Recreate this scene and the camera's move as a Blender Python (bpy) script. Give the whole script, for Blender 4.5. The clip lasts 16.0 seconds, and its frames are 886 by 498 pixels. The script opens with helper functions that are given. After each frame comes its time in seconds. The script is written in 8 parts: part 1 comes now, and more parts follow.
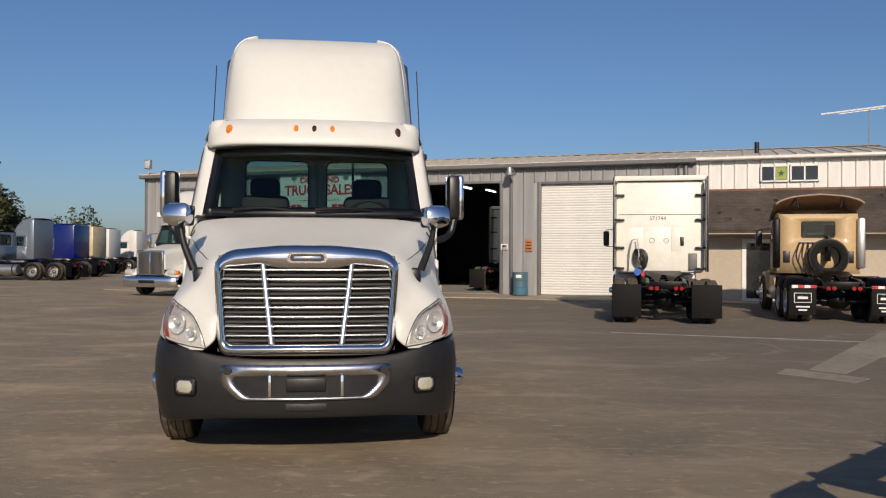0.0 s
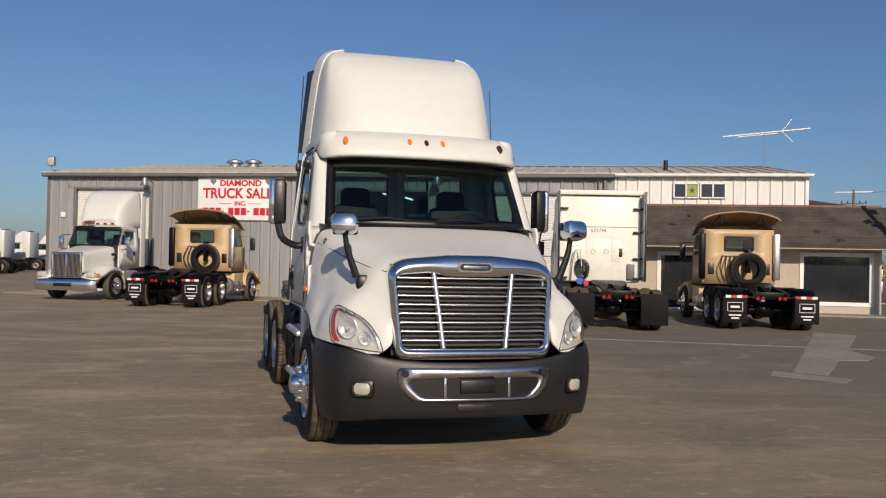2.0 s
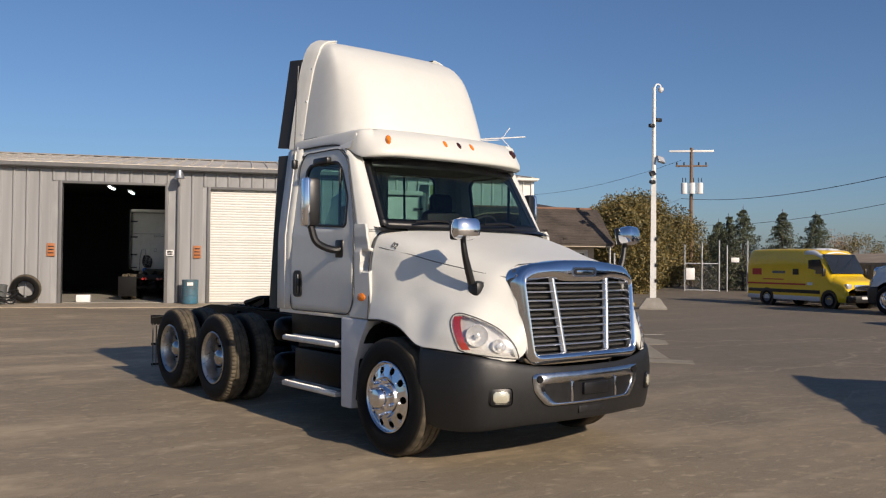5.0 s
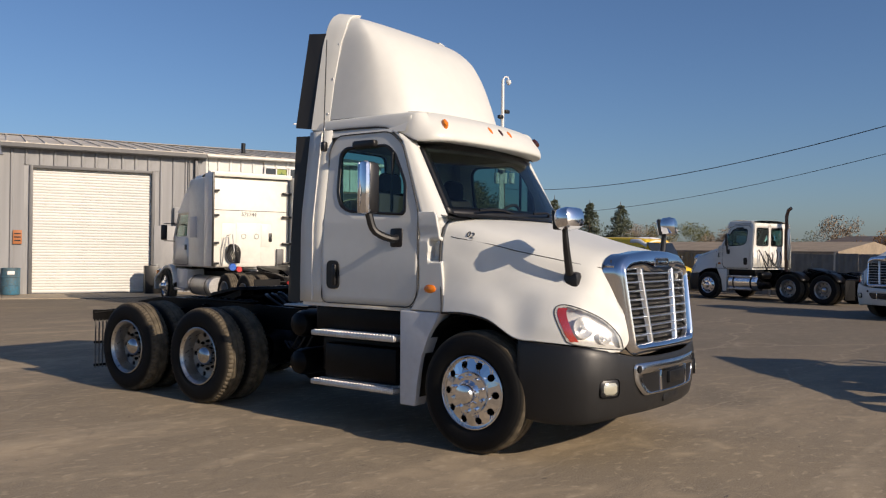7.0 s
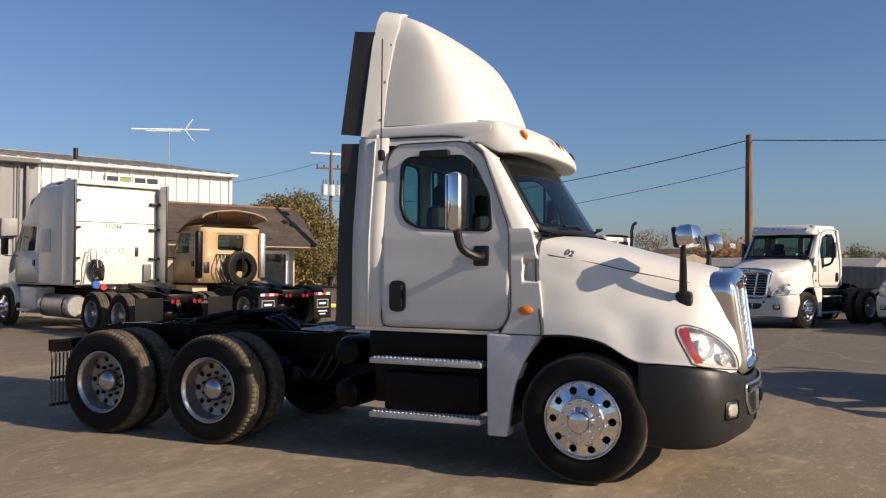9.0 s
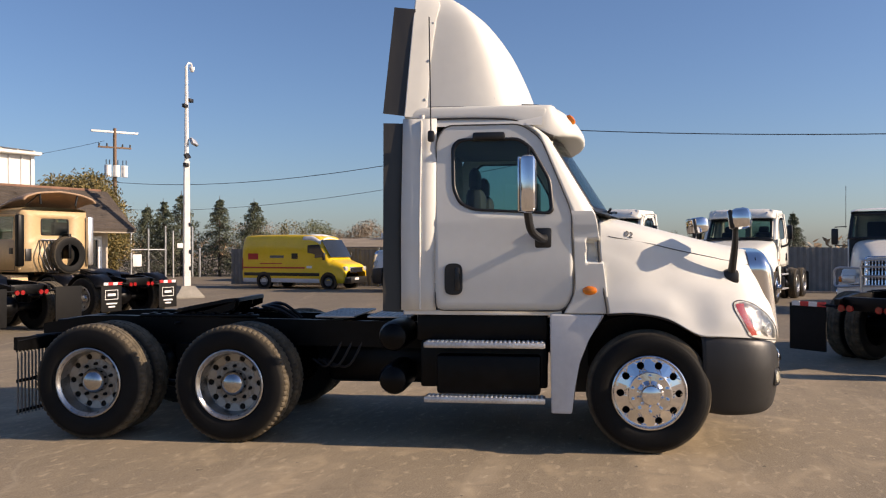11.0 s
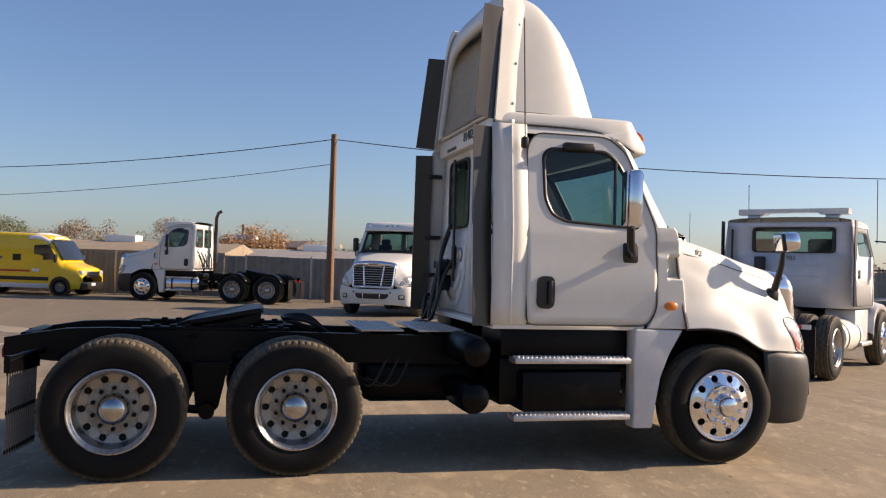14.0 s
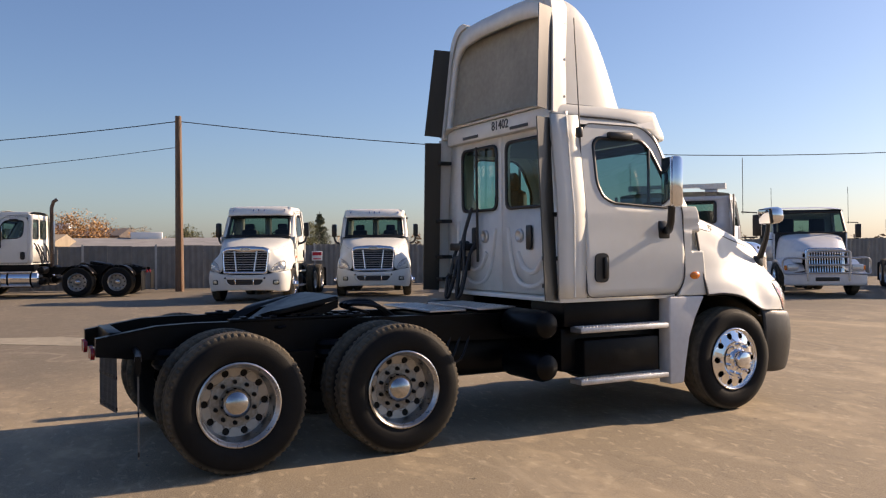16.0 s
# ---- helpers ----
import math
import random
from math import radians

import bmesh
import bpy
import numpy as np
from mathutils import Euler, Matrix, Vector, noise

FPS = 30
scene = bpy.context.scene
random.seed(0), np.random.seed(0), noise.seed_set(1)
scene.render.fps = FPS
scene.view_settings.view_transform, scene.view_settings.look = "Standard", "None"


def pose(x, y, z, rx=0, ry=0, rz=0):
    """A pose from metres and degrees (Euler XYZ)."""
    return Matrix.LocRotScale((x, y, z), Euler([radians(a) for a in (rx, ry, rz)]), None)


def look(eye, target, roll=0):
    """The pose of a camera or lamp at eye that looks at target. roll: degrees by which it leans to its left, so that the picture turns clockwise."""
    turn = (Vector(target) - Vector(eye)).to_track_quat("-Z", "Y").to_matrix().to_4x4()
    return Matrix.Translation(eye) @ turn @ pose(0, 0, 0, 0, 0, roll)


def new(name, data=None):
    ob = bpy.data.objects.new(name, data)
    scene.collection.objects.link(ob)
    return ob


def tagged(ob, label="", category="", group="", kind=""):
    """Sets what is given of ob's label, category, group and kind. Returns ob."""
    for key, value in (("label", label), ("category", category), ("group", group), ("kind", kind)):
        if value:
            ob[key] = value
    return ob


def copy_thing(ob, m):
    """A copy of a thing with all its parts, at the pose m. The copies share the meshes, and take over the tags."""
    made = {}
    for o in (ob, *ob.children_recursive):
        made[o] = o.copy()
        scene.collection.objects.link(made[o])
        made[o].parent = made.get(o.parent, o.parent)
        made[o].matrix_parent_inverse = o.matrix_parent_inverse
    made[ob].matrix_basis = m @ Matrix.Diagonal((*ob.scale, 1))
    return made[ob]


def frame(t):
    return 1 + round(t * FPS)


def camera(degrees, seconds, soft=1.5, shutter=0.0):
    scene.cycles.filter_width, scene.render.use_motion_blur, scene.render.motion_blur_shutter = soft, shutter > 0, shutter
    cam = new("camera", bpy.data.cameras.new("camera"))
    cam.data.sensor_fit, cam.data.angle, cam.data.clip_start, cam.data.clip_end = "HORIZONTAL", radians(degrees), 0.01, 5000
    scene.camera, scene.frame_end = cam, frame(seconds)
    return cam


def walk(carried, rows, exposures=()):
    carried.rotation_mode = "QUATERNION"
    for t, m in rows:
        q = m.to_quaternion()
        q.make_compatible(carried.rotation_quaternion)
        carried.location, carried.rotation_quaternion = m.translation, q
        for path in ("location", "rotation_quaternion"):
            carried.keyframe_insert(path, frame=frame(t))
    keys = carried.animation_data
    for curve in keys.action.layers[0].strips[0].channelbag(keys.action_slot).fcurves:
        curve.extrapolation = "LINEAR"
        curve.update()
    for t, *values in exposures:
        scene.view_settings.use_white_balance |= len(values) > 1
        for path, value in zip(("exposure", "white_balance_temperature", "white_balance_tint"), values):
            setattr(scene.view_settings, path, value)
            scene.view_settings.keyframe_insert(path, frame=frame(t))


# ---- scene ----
cam = camera(55.1, 16.0, 1.2)
METRES, EYE, TILT, LEAN, TURN = 20.0, 1.66, 0.0, 0.75, 0.0
ROWS = [
    (0.0, 0.0, 0.0, 0.0, -0.01, 0.31, -1.01),
    (0.5, -0.029, -0.011, -0.0009, 0.21, -0.14, -2.21),
    (1.0, -0.0587, -0.014, -0.0013, -0.85, -0.78, -1.97),
    (1.5, -0.0903, -0.0192, -0.0009, -5.24, 0.02, -1.32),
    (2.0, -0.1222, -0.0163, -0.0012, -9.05, 0.95, -1.92),
    (2.5, -0.1563, -0.0169, -0.0015, -12.26, 1.01, -2.24),
    (3.0, -0.187, -0.0074, -0.0019, -16.09, 0.54, -1.58),
    (3.5, -0.219, -0.0004, -0.0013, -20.53, 0.75, -1.18),
    (4.0, -0.2469, 0.0169, -0.0018, -24.55, 0.99, -1.27),
    (6.5, -0.37, 0.1191, -0.0031, -43.48, 1.05, -0.98),
    (7.0, -0.3888, 0.1462, -0.0033, -46.61, 0.69, -1.23),
    (7.5, -0.4035, 0.1753, -0.0035, -48.76, 0.47, -1.52),
    (8.0, -0.4187, 0.2023, -0.0029, -53.89, 0.55, -0.76),
    (8.5, -0.4305, 0.2315, -0.0021, -57.61, 1.36, -0.13),
    (9.0, -0.4413, 0.262, -0.0023, -60.23, 1.75, -0.77),
    (11.5, -0.495, 0.4056, -0.0041, -79.04, 0.9, 0.07),
    (12.0, -0.5009, 0.4345, -0.004, -81.26, 1.31, -0.23),
    (12.5, -0.4964, 0.4622, -0.0051, -83.11, 1.28, -0.55),
    (13.0, -0.4896, 0.4889, -0.0057, -87.36, 1.43, -1.07),
    (13.5, -0.4783, 0.5181, -0.0064, -93.44, 1.68, -1.79),
    (14.0, -0.474, 0.5491, -0.0061, -97.23, 1.81, -1.66),
    (14.5, -0.4729, 0.581, -0.0066, -99.45, 0.87, -1.28),
    (15.0, -0.4749, 0.612, -0.0061, -102.92, 1.17, -0.84),
    (15.5, -0.4729, 0.6417, -0.0057, -106.99, 0.99, 0.24),
    (16.0, -0.4685, 0.6692, -0.0056, -110.86, 0.51, 0.74),
]
walk(cam, [(t, pose(0, 0, EYE, TILT, LEAN, TURN) @ pose(METRES * x, METRES * y, METRES * z, 90 + pitch, roll, yaw)) for t, x, y, z, yaw, pitch, roll in ROWS], [(0, -0.19, 6450, 15), (2, -0.22, 6450, 15), (4, -0.03, 6450, 15), (7.5, 0.08, 6600, 16), (12, 0.68, 7150, 20.5), (14, 0.74, 7300, 21.5), (16, 0.72, 7400, 21.5)])

# ---- world, sun ----
SUN_AZ, SUN_EL = 176.0, 25.5
world = bpy.data.worlds.new("sky")
scene.world = world
world.use_nodes = True
wn = world.node_tree.nodes
sky = wn.new("ShaderNodeTexSky")
sky.sky_type = "NISHITA"
sky.sun_disc = False
sky.sun_elevation, sky.sun_rotation = radians(SUN_EL), radians(SUN_AZ)
sky.air_density, sky.dust_density, sky.ozone_density = 1.0, 0.9, 6.5
wn["Background"].inputs["Strength"].default_value = 0.088
world.node_tree.links.new(sky.outputs[0], wn["Background"].inputs["Color"])
sun = new("sun", bpy.data.lights.new("sun", "SUN"))
sun.data.energy, sun.data.angle, sun.data.color = 4.6, radians(0.5), (1.0, 0.86, 0.66)
sx, sy = math.sin(radians(SUN_AZ)), math.cos(radians(SUN_AZ))
sun.matrix_world = look((60 * sx, 60 * sy, 60 * math.tan(radians(SUN_EL))), (0, 0, 0))


# ---- materials ----
def mat(name, color, rough=0.5, metal=0.0, vary=0.12, scale=6.0, bump=0.0, bscale=60.0, coat=0.0, tint=None, stretch=(1, 1, 1), spec=0.5, rvary=0.1, each=0.0):
    """A surface with two scales of colour variation, uneven gloss and fine relief, in metres."""
    m = bpy.data.materials.new(name)
    m.use_nodes = True
    nt, n = m.node_tree, m.node_tree.nodes
    p = n["Principled BSDF"]
    link = nt.links.new
    co = n.new("ShaderNodeTexCoord")
    mp = n.new("ShaderNodeMapping")
    mp.inputs["Scale"].default_value = stretch
    link(co.outputs["Object"], mp.inputs["Vector"])
    big, small = n.new("ShaderNodeTexNoise"), n.new("ShaderNodeTexNoise")
    big.inputs["Scale"].default_value, big.inputs["Detail"].default_value = scale * 0.25, 4
    small.inputs["Scale"].default_value, small.inputs["Detail"].default_value = scale * 3, 6
    for t in (big, small):
        link(mp.outputs[0], t.inputs["Vector"])
    add = n.new("ShaderNodeMath")
    add.operation = "ADD"
    link(big.outputs["Fac"], add.inputs[0])
    link(small.outputs["Fac"], add.inputs[1])
    ramp = n.new("ShaderNodeMapRange")
    ramp.inputs["From Min"].default_value, ramp.inputs["From Max"].default_value = 0.7, 1.3
    link(add.outputs[0], ramp.inputs["Value"])
    mix = n.new("ShaderNodeMix")
    mix.data_type = "RGBA"
    c = tuple(color)
    t2 = tint or tuple(v * (1 - 2 * vary) for v in c)
    mix.inputs[6].default_value, mix.inputs[7].default_value = (*t2, 1), (*(min(1, v * (1 + vary)) for v in c), 1)
    link(ramp.outputs[0], mix.inputs[0])
    out = mix.outputs[2]
    if each:
        info, hs, mr = n.new("ShaderNodeObjectInfo"), n.new("ShaderNodeHueSaturation"), n.new("ShaderNodeMapRange")
        mr.inputs["To Min"].default_value, mr.inputs["To Max"].default_value = 1 - each, 1 + each
        link(info.outputs["Random"], mr.inputs["Value"])
        link(mr.outputs[0], hs.inputs["Value"])
        link(out, hs.inputs["Color"])
        out = hs.outputs[0]
    link(out, p.inputs["Base Color"])
    rr = n.new("ShaderNodeMapRange")
    rr.inputs["To Min"].default_value, rr.inputs["To Max"].default_value = max(0.02, rough - rvary), min(1, rough + rvary)
    link(small.outputs["Fac"], rr.inputs["Value"])
    link(rr.outputs[0], p.inputs["Roughness"])
    p.inputs["Metallic"].default_value = metal
    p.inputs["Coat Weight"].default_value = coat
    p.inputs["Coat Roughness"].default_value = 0.06
    p.inputs["Specular IOR Level"].default_value = spec
    if bump:
        bt, b = n.new("ShaderNodeTexNoise"), n.new("ShaderNodeBump")
        bt.inputs["Scale"].default_value, bt.inputs["Detail"].default_value = bscale, 5
        b.inputs["Distance"].default_value = bump
        link(mp.outputs[0], bt.inputs["Vector"])
        link(bt.outputs["Fac"], b.inputs["Height"])
        link(b.outputs[0], p.inputs["Normal"])
    return m


def glass(name, color, rough=0.02, low=0.05, high=0.6):
    """A tinted pane: clear seen straight on, mirror-like seen aslant."""
    m = bpy.data.materials.new(name)
    m.use_nodes = True
    nt, n = m.node_tree, m.node_tree.nodes
    n.remove(n["Principled BSDF"])
    tr, gl, mx, lw = n.new("ShaderNodeBsdfTransparent"), n.new("ShaderNodeBsdfGlossy"), n.new("ShaderNodeMixShader"), n.new("ShaderNodeLayerWeight")
    tr.inputs[0].default_value = (*color, 1)
    gl.inputs["Roughness"].default_value = rough
    lw.inputs["Blend"].default_value = 0.5
    pw, ma = n.new("ShaderNodeMath"), n.new("ShaderNodeMath")
    pw.operation, ma.operation = "POWER", "MULTIPLY_ADD"
    pw.inputs[1].default_value = 4.0
    ma.inputs[1].default_value, ma.inputs[2].default_value = high, low
    nt.links.new(lw.outputs["Facing"], pw.inputs[0])
    nt.links.new(pw.outputs[0], ma.inputs[0])
    nt.links.new(ma.outputs[0], mx.inputs[0])
    nt.links.new(tr.outputs[0], mx.inputs[1])
    nt.links.new(gl.outputs[0], mx.inputs[2])
    nt.links.new(mx.outputs[0], n["Material Output"].inputs[0])
    return m


def glow(name, color, strength):
    m = bpy.data.materials.new(name)
    m.use_nodes = True
    p = m.node_tree.nodes["Principled BSDF"]
    p.inputs["Base Color"].default_value = (*color, 1)
    p.inputs["Emission Color"].default_value = (*color, 1)
    p.inputs["Emission Strength"].default_value = strength
    return m


M_WHITE = mat("white_paint", (0.665, 0.665, 0.622), 0.45, vary=0.02, scale=3, coat=0.12, spec=0.4, rvary=0.05, bump=0.0006, bscale=5)
M_WHITE2 = mat("aged_white_paint", (0.78, 0.76, 0.7), 0.4, vary=0.05, scale=3, coat=0.2)
M_CREAM = mat("cream_paint", (0.78, 0.76, 0.68), 0.45, vary=0.05, scale=2, coat=0.1)
M_SKIRT = mat("light_grey_plastic", (0.6, 0.6, 0.6), 0.45, vary=0.04)
M_BUMPER = mat("dark_grey_plastic", (0.012, 0.012, 0.0125), 0.45, vary=0.1, scale=8, bump=0.0006, bscale=220)
M_BLACK = mat("black_plastic", (0.009, 0.009, 0.01), 0.4, vary=0.15)
M_CHASSIS = mat("black_chassis_paint", (0.003, 0.003, 0.0035), 0.38, vary=0.3, scale=4, bump=0.001, bscale=40, spec=0.16)
M_RUBBER = mat("tyre_rubber", (0.007, 0.007, 0.007), 0.7, vary=0.25, scale=5, bump=0.0015, bscale=90, spec=0.2)
M_TYRE = M_RUBBER.copy()
M_TYRE.name = "dusty_tyre_rubber"


def dust_tread(m, r0, r1):
    """Grey-brown road dust held by the tread, thinning out over the shoulder."""
    nt, n = m.node_tree, m.node_tree.nodes
    co, sp, ln, mr, mx, nz, ml = n.new("ShaderNodeTexCoord"), n.new("ShaderNodeSeparateXYZ"), n.new("ShaderNodeVectorMath"), n.new("ShaderNodeMapRange"), n.new("ShaderNodeMix"), n.new("ShaderNodeTexNoise"), n.new("ShaderNodeMath")
    flatten = n.new("ShaderNodeCombineXYZ")
    link = nt.links.new
    link(co.outputs["Object"], sp.inputs[0])
    link(sp.outputs["Y"], flatten.inputs["Y"])
    link(sp.outputs["Z"], flatten.inputs["Z"])
    ln.operation = "LENGTH"
    link(flatten.outputs[0], ln.inputs[0])
    mr.inputs["From Min"].default_value, mr.inputs["From Max"].default_value = r0, r1
    link(ln.outputs["Value"], mr.inputs["Value"])
    nz.inputs["Scale"].default_value, nz.inputs["Detail"].default_value = 14, 5
    link(co.outputs["Object"], nz.inputs["Vector"])
    ml.operation = "MULTIPLY"
    link(mr.outputs[0], ml.inputs[0])
    link(nz.outputs["Fac"], ml.inputs[1])
    mx.data_type = "RGBA"
    p = n["Principled BSDF"]
    link(p.inputs["Base Color"].links[0].from_socket, mx.inputs[6])
    mx.inputs[7].default_value = (0.2, 0.165, 0.115, 1)
    link(ml.outputs[0], mx.inputs[0])
    link(mx.outputs[2], p.inputs["Base Color"])


dust_tread(M_TYRE, 0.475, 0.515)
M_EXT = mat("black_rubber_panel", (0.03, 0.027, 0.022), 0.36, vary=0.3, scale=2, stretch=(1, 1, 0.15))
M_FLAP = mat("grey_rubber_slat", (0.12, 0.115, 0.105), 0.7, vary=0.2)
M_HUBCAP = mat("tarnished_hub_chrome", (0.46, 0.46, 0.47), 0.16, 1.0, vary=0.12, scale=9, rvary=0.1)
M_DISH = mat("wheel_disc_alloy", (0.34, 0.325, 0.3), 0.42, 0.75, vary=0.1, scale=6)
M_BARREL = mat("brushed_rim_barrel", (0.5, 0.49, 0.47), 0.3, 0.95, vary=0.12, scale=10)
M_FLANGE = mat("dull_wheel_flange", (0.36, 0.35, 0.32), 0.5, 0.35, vary=0.15, scale=14, tint=(0.2, 0.17, 0.13))
M_RECESS_SHADE = mat("recess_shade_grey", (0.16, 0.16, 0.16), 0.6)
M_LOUVRE = mat("grey_louvre_plastic", (0.022, 0.021, 0.019), 0.6, vary=0.15)
M_REFLECT = mat("lamp_reflector", (0.85, 0.84, 0.82), 0.3, 0.6, vary=0.06, scale=20)
M_BOWL = mat("lamp_bowl", (0.7, 0.69, 0.66), 0.4, 0.25, vary=0.12, scale=12)
M_CHROME = mat("chrome", (0.82, 0.82, 0.84), 0.09, 1.0, vary=0.02, rvary=0.04)
M_ALU = mat("polished_aluminium", (0.72, 0.72, 0.73), 0.2, 1.0, vary=0.05, rvary=0.08)
M_BARS = mat("bright_grille_bar", (0.86, 0.86, 0.85), 0.3, 1.0, vary=0.04, rvary=0.06)
M_BAND = mat("satin_chrome", (0.6, 0.6, 0.6), 0.24, 1.0, vary=0.08, rvary=0.06)
M_ALU2 = mat("dull_aluminium", (0.5, 0.5, 0.5), 0.38, 0.9, vary=0.12, scale=9)
M_STEP = mat("step_plate", (0.62, 0.62, 0.62), 0.4, 0.8, vary=0.15, scale=20, bump=0.002, bscale=120)
M_AMBER = mat("amber_lens", (0.75, 0.2, 0.01), 0.2, vary=0.1, coat=0.6)
M_DARKLENS = mat("dark_lens", (0.06, 0.02, 0.015), 0.2, vary=0.1, coat=0.6)
M_RED = mat("red_lens", (0.3, 0.01, 0.01), 0.2, vary=0.1, coat=0.6)
M_REDLENS = mat("red_side_lens", (0.5, 0.035, 0.02), 0.25, vary=0.15, scale=30, coat=0.6)
M_LENS = mat("clear_lens_shell", (0.72, 0.72, 0.7), 0.12, 0.35, vary=0.12, scale=14, coat=1.0)
M_FOG = mat("fog_lens", (0.6, 0.58, 0.46), 0.15, 0.3, vary=0.1, scale=30, coat=1.0)
M_GLASS = glass("tinted_glass", (0.36, 0.56, 0.54))
M_SHIELD = glass("windscreen_glass", (0.34, 0.45, 0.43))
M_CLEAR = glass("clear_lamp_glass", (0.93, 0.93, 0.92), 0.22, 0.2, 0.5)
M_INT = mat("cab_interior", (0.022, 0.022, 0.024), 0.7, vary=0.2)
M_INT2 = mat("cab_interior_grey", (0.1, 0.095, 0.09), 0.7, vary=0.1)
M_MIRROR = mat("mirror_glass", (0.8, 0.8, 0.8), 0.04, 1.0, vary=0.01, rvary=0.01)
M_SEAM = mat("seam_gap", (0.05, 0.05, 0.05), 0.7)
M_GREYDARK = mat("dark_grey_lettering", (0.07, 0.07, 0.07), 0.6)
M_BACK = mat("raw_fibreglass", (0.36, 0.33, 0.265), 0.7, vary=0.1, scale=6, bump=0.001)


# ---- mesh helpers ----
def part(name, bm, material, parent=None, label="", smooth=35):
    """One bmesh as one mesh object, under a thing or a part."""
    bmesh.ops.recalc_face_normals(bm, faces=bm.faces)
    me = bpy.data.meshes.new(name)
    bm.to_mesh(me)
    bm.free()
    me.materials.append(material)
    if smooth:
        me.shade_smooth()
        me.set_sharp_from_angle(angle=radians(smooth))
    ob = new(name, me)
    if parent is not None:
        ob.parent = parent
    if label:
        ob["label"] = label
    return ob


def thing(name, label, category, m=None, group="", kind=""):
    ob = new(name)
    ob.empty_display_size = 0.2
    if m is not None:
        ob.matrix_basis = m
    return tagged(ob, label, category, group, kind)


def box(bm, lo, hi, bevel=0.0, m=None, seg=2):
    lo, hi = Vector(lo), Vector(hi)
    g = bmesh.ops.create_cube(bm, size=1)
    bmesh.ops.scale(bm, vec=hi - lo, verts=g["verts"])
    bmesh.ops.translate(bm, vec=(lo + hi) / 2, verts=g["verts"])
    vs = set(g["verts"])
    if m is not None:
        bmesh.ops.transform(bm, matrix=m, verts=g["verts"])
    if bevel:
        es = {e for v in vs for e in v.link_edges}
        bmesh.ops.bevel(bm, geom=list(es), offset=bevel, segments=seg, profile=0.5, affect="EDGES")
    return bm


def B(lo, hi, bevel=0.0, m=None):
    return box(bmesh.new(), lo, hi, bevel, m)


def grid_mesh(bm, rows, close_u=False, close_v=False, mirror=False):
    """Faces over a grid of points. mirror: the same again at -x."""
    for sgn in ((1, -1) if mirror else (1,)):
        vs = [[bm.verts.new((sgn * p[0], p[1], p[2])) for p in r] for r in rows]
        nu, nv = len(vs), len(vs[0])
        for i in range(nu if close_u else nu - 1):
            for j in range(nv if close_v else nv - 1):
                a, b, c, d = vs[i][j], vs[(i + 1) % nu][j], vs[(i + 1) % nu][(j + 1) % nv], vs[i][(j + 1) % nv]
                f = [a, b, c, d]
                if sgn < 0:
                    f.reverse()
                try:
                    bm.faces.new(f)
                except ValueError:
                    pass
    return bm


def spline(pts, n):
    """n points along a smooth curve through pts, spaced by the control points."""
    p = np.array(pts, float)
    k = len(p)
    q = np.vstack([2 * p[0] - p[1], p, 2 * p[-1] - p[-2]])
    out = []
    for s in np.linspace(0, k - 1, n):
        i = min(int(s), k - 2)
        t = s - i
        a, b, c, d = q[i], q[i + 1], q[i + 2], q[i + 3]
        out.append(0.5 * (2 * b + (c - a) * t + (2 * a - 5 * b + 4 * c - d) * t * t + (3 * b - a - 3 * c + d) * t ** 3))
    return np.array(out)


def patch(rows, nu, nv):
    """A smooth grid of nu x nv points through a coarse grid of control points."""
    a = np.array([spline(r, nv) for r in rows])
    return np.array([spline(a[:, j], nu) for j in range(nv)]).transpose(1, 0, 2)


def shell(ob, t=0.02, off=-1.0):
    md = ob.modifiers.new("thickness", "SOLIDIFY")
    md.thickness, md.offset = t, off
    return ob


def lathe(bm, profile, axis="x", n=32, at=(0, 0, 0), closed=False):
    """profile: (along the axis, radius) pairs, turned about the axis."""
    rows = []
    for k in range(n):
        a = 2 * math.pi * k / n
        r = []
        for s, rad in profile:
            u, v = rad * math.cos(a), rad * math.sin(a)
            q = {"x": (s, u, v), "y": (v, s, u), "z": (u, v, s)}[axis]
            r.append((q[0] + at[0], q[1] + at[1], q[2] + at[2]))
        rows.append(r)
    grid_mesh(bm, rows, close_u=True, close_v=closed)
    bmesh.ops.remove_doubles(bm, verts=bm.verts, dist=1e-5)
    return bm


def cyl(bm, a, b, r, n=12, r2=None, caps=True):
    a, b = Vector(a), Vector(b)
    z = (b - a).normalized()
    x = z.orthogonal().normalized()
    y = z.cross(x)
    r2 = r if r2 is None else r2
    ra = [bm.verts.new(a + r * (math.cos(t) * x + math.sin(t) * y)) for t in [2 * math.pi * k / n for k in range(n)]]
    rb = [bm.verts.new(b + r2 * (math.cos(t) * x + math.sin(t) * y)) for t in [2 * math.pi * k / n for k in range(n)]]
    for k in range(n):
        bm.faces.new((ra[k], ra[(k + 1) % n], rb[(k + 1) % n], rb[k]))
    if caps:
        bm.faces.new(ra[::-1])
        bm.faces.new(rb)
    return bm


